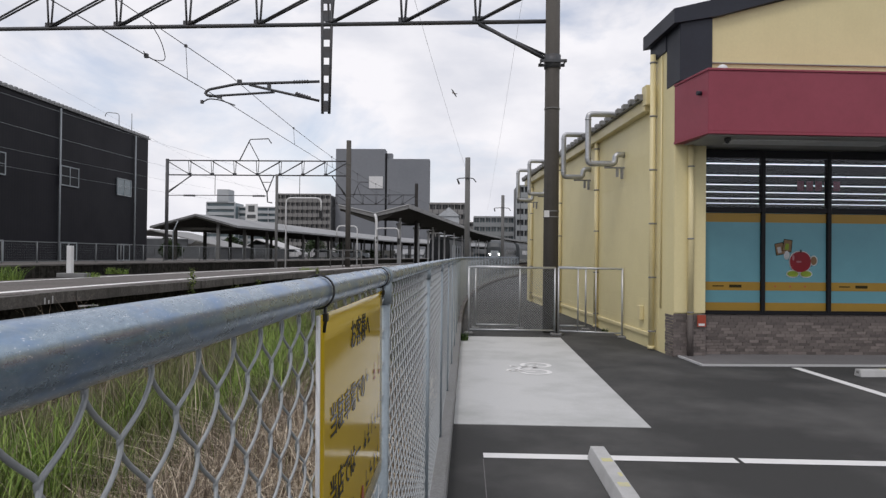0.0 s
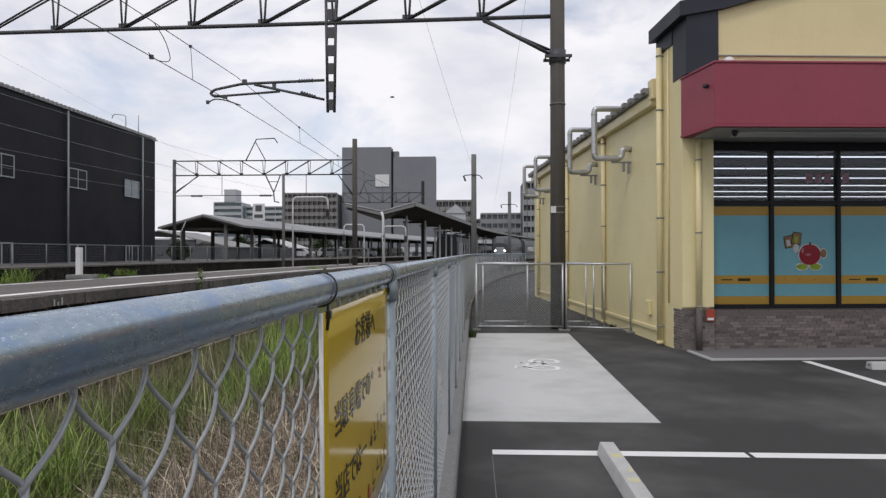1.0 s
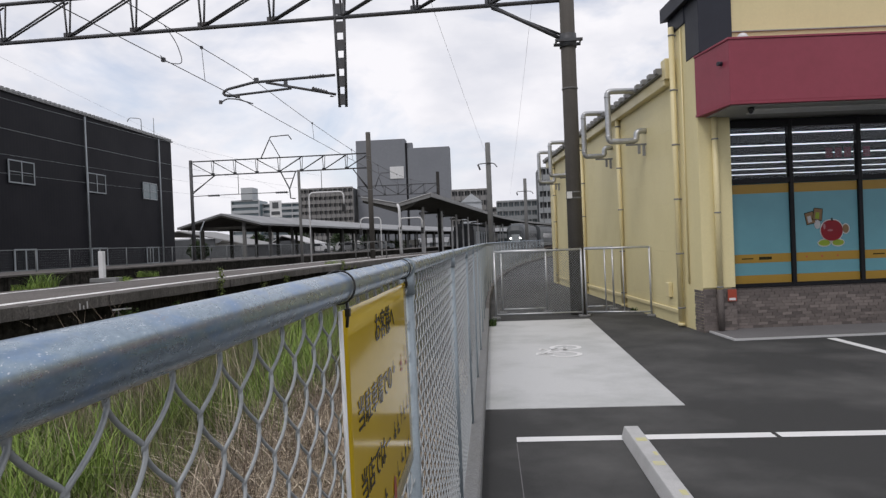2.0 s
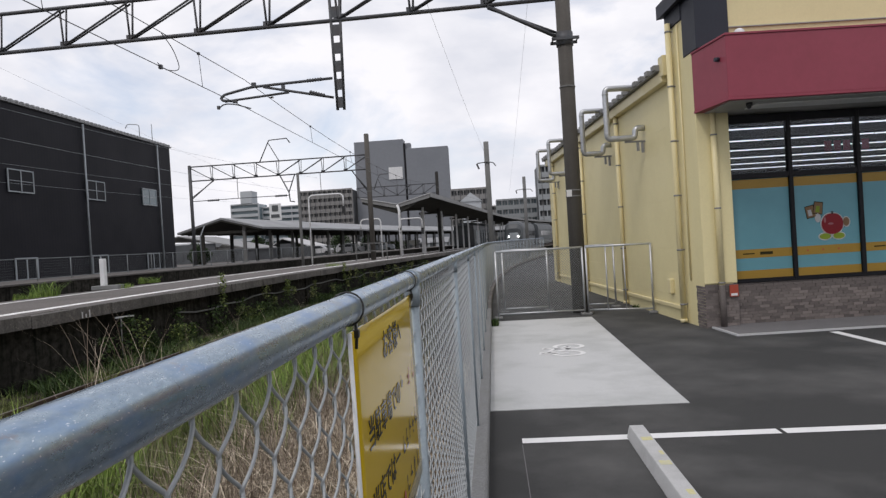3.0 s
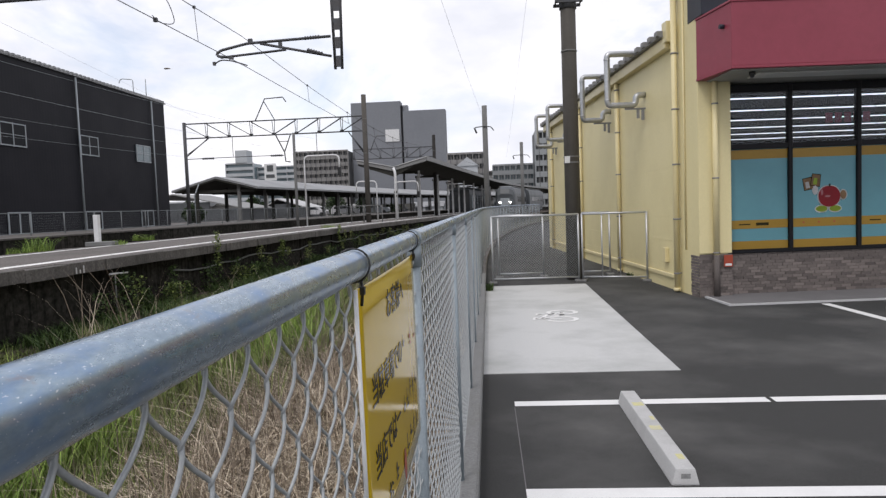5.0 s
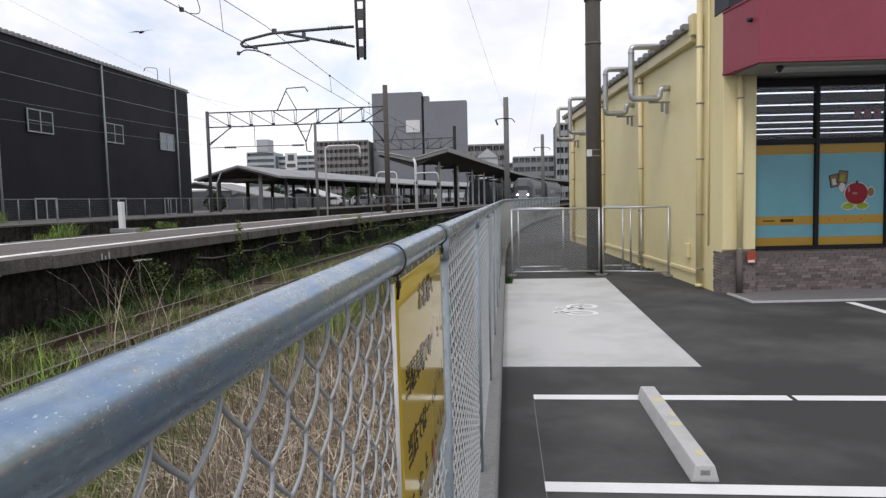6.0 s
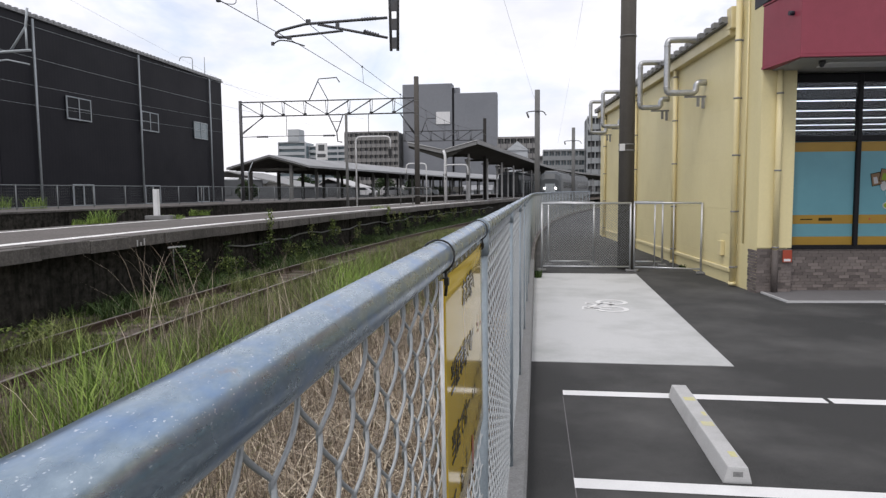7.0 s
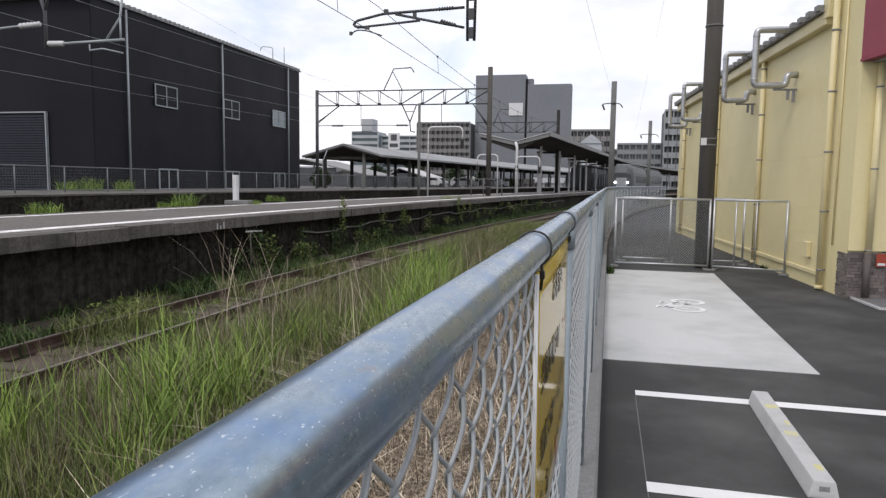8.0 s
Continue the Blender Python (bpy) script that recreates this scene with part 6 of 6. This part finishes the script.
for k in range(14):
    a = 2 * math.pi * k / 14
    q, w = 1.46 + 0.017 * math.cos(a), 1.196 + 0.034 * math.sin(a)
    vs.append(fg.verts.new((notice_x(q, w) + 0.0016, q, w)))
fg.faces.new(vs)
part("printed_shape", fg, M["redink"], notice, "small red printed shape")


# ================= weeds and grass =================
def blades(name, label, mat, spots, n_each, hmin, hmax, spread, width, lean, seed):
    """Tufts of bent blades at the spots (x, y, ground z, scale)."""
    rng = np.random.default_rng(seed)
    vs, fs = [], []
    for (sx, sy, sz, sc) in spots:
        for _ in range(n_each):
            a = rng.uniform(0, 2 * math.pi)
            r = spread * math.sqrt(rng.random())
            x, y = sx + r * math.cos(a), sy + r * math.sin(a)
            h = rng.uniform(hmin, hmax) * sc
            b = rng.uniform(0, 2 * math.pi)
            ln = h * lean * rng.random() ** 0.7
            dx, dy = math.cos(b), math.sin(b)
            edge = 1.07 + bend_fence(y)
            if x < edge + 0.1 and name != "kerb_weed":
                x = min(x, edge - 0.02)
                if x + dx * ln > edge:
                    dx = -abs(dx) * 0.5
            w = width * rng.uniform(0.6, 1.3)
            px, py = -dy * w, dx * w
            k = len(vs)
            for t, ww in ((0.0, 1.0), (0.4, 0.9), (0.75, 0.6)):
                ox, oy, oz = dx * ln * t * t, dy * ln * t * t, h * t * (1 - 0.18 * t * lean)
                vs.append((x + ox + px * ww, y + oy + py * ww, sz + oz))
                vs.append((x + ox - px * ww, y + oy - py * ww, sz + oz))
            vs.append((x + dx * ln, y + dy * ln, sz + h * (1 - 0.22 * lean)))
            fs += [(k, k + 1, k + 3, k + 2), (k + 2, k + 3, k + 5, k + 4), (k + 4, k + 5, k + 6)]
    me = bpy.data.meshes.new(name)
    me.from_pydata(vs, [], fs)
    me.materials.append(mat)
    ob = new(name, me)
    return tagged(ob, label, "grass", kind="stuff")


rg = random.Random(5)


def scatter(n, xr, yr, z, sc=(0.7, 1.2), curve=bend_fence, keep=lambda x, y: True):
    out = []
    while len(out) < n:
        x, y = rg.uniform(*xr), rg.uniform(*yr)
        if keep(x, y):
            out.append((x + curve(y), y, z, rg.uniform(*sc) * (1.0 if x > -1.3 or sc[0] > 0.75 else 0.62)))
    return out


def patch(x, y, f=0.45, o=0.0):
    return noise.noise((x * f + o, y * f, 3.7 + o))


# verge between the fence and the near track
blades("dry_grass", "tangled dry straw-coloured grass beside the fence", M["straw"], scatter(900, (-0.9, 1.0), (0.9, 10), -0.5, keep=lambda x, y: patch(x, y) > -0.15 and y > 1.3 + patch(x, y, 2.0, 5.0) * 0.8), 22, 0.3, 0.85, 0.16, 0.0058, 1.3, 1)
blades("bent_straw", "pale broad bent straw low beside the fence", M["palestraw"], scatter(1500, (-0.8, 1.0), (1.4, 7), -0.5), 13, 0.30, 0.80, 0.14, 0.0058, 1.4, 51)
blades("dry_stems", "upright brown-grey dry stems beside the fence", M["haze"], scatter(650, (-1.1, 1.0), (1.2, 9), -0.5), 12, 0.45, 0.95, 0.16, 0.0032, 0.45, 52)
blades("dry_grass", "old grey-brown grass stems on the verge", M["oldstraw"], scatter(1300, (-3.0, 0.9), (-0.5, 28), -0.5, keep=lambda x, y: y > 1.2 or x < -1.2 or patch(x, y, 1.5, 8.0) > 0.15), 18, 0.3, 0.85, 0.18, 0.0030, 0.6, 2)
# Shade low by the fence is put into these blades' dark green.
blades("dark_grass", "grass under the fence, dark green for the shade there", M["grassdk"], scatter(260, (-1.5, 0.95), (-0.5, 1.1), -0.5), 30, 0.3, 0.8, 0.19, 0.004, 1.0, 31)
blades("green_grass", "long green grass on the railway verge", M["grass"], scatter(1500, (-3.6, 0.95), (-0.5, 32), -0.5, keep=lambda x, y: (0.6 < y < 1.4 + patch(x, y, 2.0, 5.0)) or (y > 0.6 and x < -0.7 and patch(x, y, 0.5, 9.0) > -0.1)), 24, 0.35, 1.0, 0.19, 0.0036, 0.7, 3)
blades("olive_grass", "dense olive green grass on the railway verge", M["olive"], scatter(2600, (-3.9, 0.2), (1.5, 34), -0.5, (0.76, 1.2)), 30, 0.22, 0.62, 0.22, 0.0034, 0.6, 53)
blades("seed_haze", "thin brown seeding grass among the green", M["haze"], scatter(520, (-3.6, 0.0), (3, 26), -0.5, (0.76, 1.2), keep=lambda x, y: patch(x, y, 0.4, 14.0) > -0.2), 14, 0.5, 0.95, 0.2, 0.0022, 0.45, 54)
LUSH = [(-1.9, 11.6), (-1.6, 10.6), (-2.2, 12.8), (-1.5, 9.6), (-2.4, 14.2), (-1.2, 8.6), (-2.7, 16.5), (-2.6, 5.4), (-3.0, 4.4), (-2.3, 7.2), (-1.9, 4.7), (-2.2, 5.9), (-1.6, 4.1), (-3.0, 6.4)]
blades("lush_grass", "bright lush green grass clumps beside the track", M["lush"], [(x + rg.gauss(0, 0.28), y + rg.gauss(0, 0.4), -0.5, rg.uniform(0.8, 1.2)) for k, (x, y) in enumerate(LUSH) for _ in range(13 if k < 6 else 6)], 34, 0.45, 1.05, 0.17, 0.0052, 0.75, 55)
TUFTS = [(-5.4, 7.6), (-5.1, 8.4), (-5.3, 14.2), (-5.0, 15.0), (-5.6, 11.2), (-4.6, 11.6), (-6.0, 9.5), (-5.2, 18.5)]
blades("track_tuft", "soft green grass tuft between the rails", M["olive"], [(x + rg.gauss(0, 0.12) + bend(y), y + rg.gauss(0, 0.25), -0.42, rg.uniform(0.7, 1.1)) for x, y in TUFTS for _ in range(5)], 60, 0.22, 0.5, 0.2, 0.004, 0.9, 56)
blades("green_grass", "green grass along the near rail", M["grass"], scatter(1000, (-4.1, -2.6), (1, 60), -0.48, (0.4, 1.0), bend, keep=lambda x, y: patch(x, y, 0.35, 4.0) > 0.0), 22, 0.12, 0.45, 0.22, 0.005, 1.1, 4)
blades("weeds", "dark green weeds at the foot of the platform wall", M["grassdk"], scatter(900, (-7.2, -5.6), (3, 70), -0.43, (0.5, 1.5), bend, keep=lambda x, y: patch(x, y, 0.4, 21.0) > -0.12), 30, 0.12, 0.62, 0.22, 0.008, 1.2, 5)
blades("weeds", "low green weeds between the rails", M["grass"], scatter(900, (-6.5, -4.4), (2, 60), -0.42, (0.4, 0.9), bend, keep=lambda x, y: patch(x, y, 0.5, 2.0) > 0.0), 22, 0.06, 0.24, 0.2, 0.007, 1.3, 6)
blades("platform_weeds", "tufts of weeds growing on the platform", M["lush"], [(-11.1, 18.1, PT - 0.02, 1.25), (-11.5, 13.3, PT - 0.05, 0.9), (-11.2, 17.6, PT - 0.1, 0.8), (-18.0, 22.3, 1.2, 1.7), (-17.5, 23.5, 1.2, 1.5), (-18.6, 21.8, 1.2, 1.3), (-10.5, 20.9, PT, 0.5), (-11.4, 24.5, PT, 0.7), (-6.62, 33.5, PT - 0.1, 0.8)], 150, 0.2, 0.5, 0.40, 0.008, 1.2, 7)


blades("track_weeds", "short green weeds growing through the ballast", M["grass"], scatter(230, (RX - 1.5, RX + 1.3), (4.5, 22), -0.42, curve=bend, keep=lambda x, y: patch(x, y, 0.8, 2.0) > 0.05), 22, 0.12, 0.34, 0.2, 0.004, 1.2, 41)


def leaf_clump(name, label, mat, spots, n, size, seed):
    """Small oval leaves clustered round the spots (x, y, z, radius, height)."""
    rnd = random.Random(seed)
    vs, fs = [], []
    for sx, sy, sz, rad, hh in spots:
        for _ in range(n):
            c = Vector((sx + rnd.gauss(0, rad * 0.35), sy + rnd.gauss(0, rad * 0.5), sz + hh * rnd.random() ** 0.8))
            s = size * rnd.uniform(0.5, 1.3)
            d1 = Vector((rnd.gauss(0.4, 0.6), rnd.gauss(0, 1), rnd.gauss(-0.3, 0.6))).normalized() * s
            d2 = d1.cross(Vector((rnd.gauss(0, 1), rnd.gauss(0, 1), rnd.gauss(0, 1)))).normalized() * s * 0.45
            k = len(vs)
            vs += [tuple(c - d1), tuple(c - d1 * 0.2 + d2), tuple(c + d1), tuple(c - d1 * 0.2 - d2)]
            fs.append((k, k + 1, k + 2, k + 3))
    me = bpy.data.meshes.new(name)
    me.from_pydata(vs, [], fs)
    me.materials.append(mat)
    return tagged(new(name, me), label, "plant", kind="stuff")


wall_x = lambda y: PE - 0.15 + bend(y)
creep = [(wall_x(y) + rg.uniform(-0.1, 0.35), y, rg.uniform(-0.45, -0.2), rg.uniform(0.15, 0.4), rg.uniform(0.3, 0.95)) for y in [13.0 + 0.75 * k + rg.uniform(-0.3, 0.3) for k in range(52)] if rg.random() < 0.75]
leaf_clump("wall_creeper", "dark leafy creeper at the foot of the platform wall", M["grassdk"], creep, 150, 0.045, 11)
hang = [(wall_x(y) + rg.uniform(0.0, 0.25), y, rg.uniform(-0.1, 0.3), rg.uniform(0.1, 0.22), rg.uniform(0.25, 0.6)) for y in [17.0 + 0.9 * k + rg.uniform(-0.4, 0.4) for k in range(44)] if rg.random() < 0.6]
leaf_clump("wall_weed", "dull green weeds hanging on the platform wall", M["olive"], hang, 90, 0.04, 14)
leaf_clump("hedge", "dark low hedge behind the far platform", M["tree"], [(-46 + 0.8 * k + rg.uniform(-0.3, 0.3), 108 + rg.uniform(-1, 1), 0.9, 0.9, rg.uniform(1.2, 1.9)) for k in range(42)], 110, 0.22, 15)
leaf_clump("leafy_weed", "bright leafy weed by the platform wall", M["grass"], [(wall_x(14.6) + 0.2, 14.6, -0.3, 0.3, 0.75), (wall_x(16.2) + 0.3, 16.2, -0.35, 0.35, 0.5), (wall_x(20.5) + 0.3, 20.5, -0.35, 0.5, 0.5), (wall_x(9) + 0.7, 9.0, -0.42, 0.4, 0.3)], 260, 0.04, 12)
leaf_clump("edge_weed", "tall thin weed growing on the platform edge", M["grass"], [(-6.55 + bend(18.9), 18.9, 0.25, 0.14, 1.05), (-6.5 + bend(31), 31.0, 0.3, 0.14, 0.8), (-6.5 + bend(24), 24.0, 0.2, 0.16, 0.6)], 170, 0.045, 13)
stalks = scatter(60, (-3.6, -0.6), (3.5, 14), -0.5, (0.8, 1.25)) + [(-3.4 + rg.gauss(0, 0.25), 8.3 + rg.gauss(0, 0.4), -0.45, rg.uniform(1.0, 1.3)) for _ in range(14)]
blades("seed_stalks", "tall pale seeding grass stalks beside the track", M["straw"], stalks, 3, 1.0, 1.75, 0.15, 0.0035, 0.7, 8)
blades("kerb_weed", "small green weed growing at the kerb", M["grassdk"], [(1.36, 13.8, 0.0, 0.7), (1.35, 14.1, 0.0, 0.5), (4.55, 15.6, 0.0, 0.4)], 60, 0.08, 0.35, 0.08, 0.012, 1.0, 9)


# ================= brick tiles of the plinth =================
front_tiles = list(tile_field(0.56, 5.2, 0, 0.03, 0.728, "u"))
tile_cache = {}
for n_t, (a, b, z0, z1) in enumerate(front_tiles):
    key = (round(b - a, 3), round(z1 - z0, 3))
    if key not in tile_cache:
        tile_cache[key] = mesh_of("brick", box(B(), 0, b - a, -0.010, 0.0, 0, z1 - z0), M["brick"])
    if n_t < 300:
        piece("brick", tile_cache[key], plinth, pose(a, 0.13 + random.uniform(-0.003, 0.002), z0))
rest = B()
for (a, b, z0, z1) in front_tiles[300:]:
    box(rest, a, b, 0.12, 0.13, z0, z1)
if len(front_tiles) > 300:
    ob = part("brick_remainder", rest, M["brick"], plinth)
    ob["kind"] = "stuff"
pier = part("pier_bricks", box(B(), 0.012, 0.558, -0.018, 0.598, 0.02, 0.74), M["mortar"], shop)
for (a, b, z0, z1) in tile_field(0.0, 0.56, 0, 0.03, 0.745, "u"):
    key = (round(b - a, 3), round(z1 - z0, 3))
    if key not in tile_cache:
        tile_cache[key] = mesh_of("brick", box(B(), 0, b - a, -0.010, 0.0, 0, z1 - z0), M["brick"])
    piece("brick", tile_cache[key], pier, pose(a, -0.02, z0))
side_cache = {}
for (a, b, z0, z1) in tile_field(0.0, 0.36, 0, 0.0, 0.745, "v"):
    key = (round(b - a, 3), round(z1 - z0, 3))
    if key not in side_cache:
        side_cache[key] = mesh_of("brick", box(B(), -0.014, 0.0, 0, b - a, 0, z1 - z0), M["brick"])
    piece("brick", side_cache[key], pier, pose(0.0, a - 0.02, z0))


# ================= what moves =================
def motions():
    def at(y):
        return RX + bend(y), -math.degrees(math.atan((bend(y + 5) - bend(y - 1)) / 6))

    rows, rows2 = [], []
    for t, y in ((0.0, 107.5), (1.0, 105.4), (2.0, 102.9), (3.0, 100.2), (4.0, 97.3), (5.0, 94.3), (6.0, 91.3), (7.0, 88.4), (8.0, 85.6)):
        x, a = at(y)
        rows.append((t, pose(x, y, RZ + grade(y), 0, 0, a)))
        x, a = at(y + 20.6)
        rows2.append((t, pose(x, y + 20.6, RZ + grade(y), 0, 0, a)))
    walk(moving_train, rows)
    walk(second_car, rows2)
    BIRD = [
        (0, -0.8, 95, 24.5, 48, 0, 35),
        (0.5, -5.1, 95, 24.2, 35, 0, 35),
        (1.0, -10.2, 95, 23.6, 12, 0, 25),
        (1.5, -15.6, 95, 23.2, 5, 0, 0),
        (3.0, -26.5, 88, 22.2, 15, 0, 0),
        (4.2, -32.8, 80, 20.9, 5, 0, 5),
        (4.6, -35.4, 80, 20.0, 10, 0, 30),
        (5.8, -21.6, 43.4, 12.7, 18, 0, -32),
        (6.0, -22.3, 43.4, 13.1, 15, 0, -32),
        (6.4, -24.0, 43.4, 14.4, 10, 0, -28),
        (7.2, -28.3, 42.7, 17.3, 10, 0, 0),
        (8.0, -33.2, 42.0, 20.1, 10, 0, 0),
    ]
    walk(bird, [(t, pose(x, y, z, bank, pitch, yaw)) for t, x, y, z, bank, pitch, yaw in BIRD])
    for s, w in zip((-1, 1), bird_wings):
        flap = [0, 14, -8, 10, 0, 6, 12, -6, 8, 0, 10, -8, 6, 12, 0, 4, -6, 10, 0, 8, -4, 6, 0, 10, -8, 6, 0]
        walk(w, [(i * 8.0 / 26, pose(0, 0, 0, s * f, 0, 0)) for i, f in enumerate(flap)])


motions()
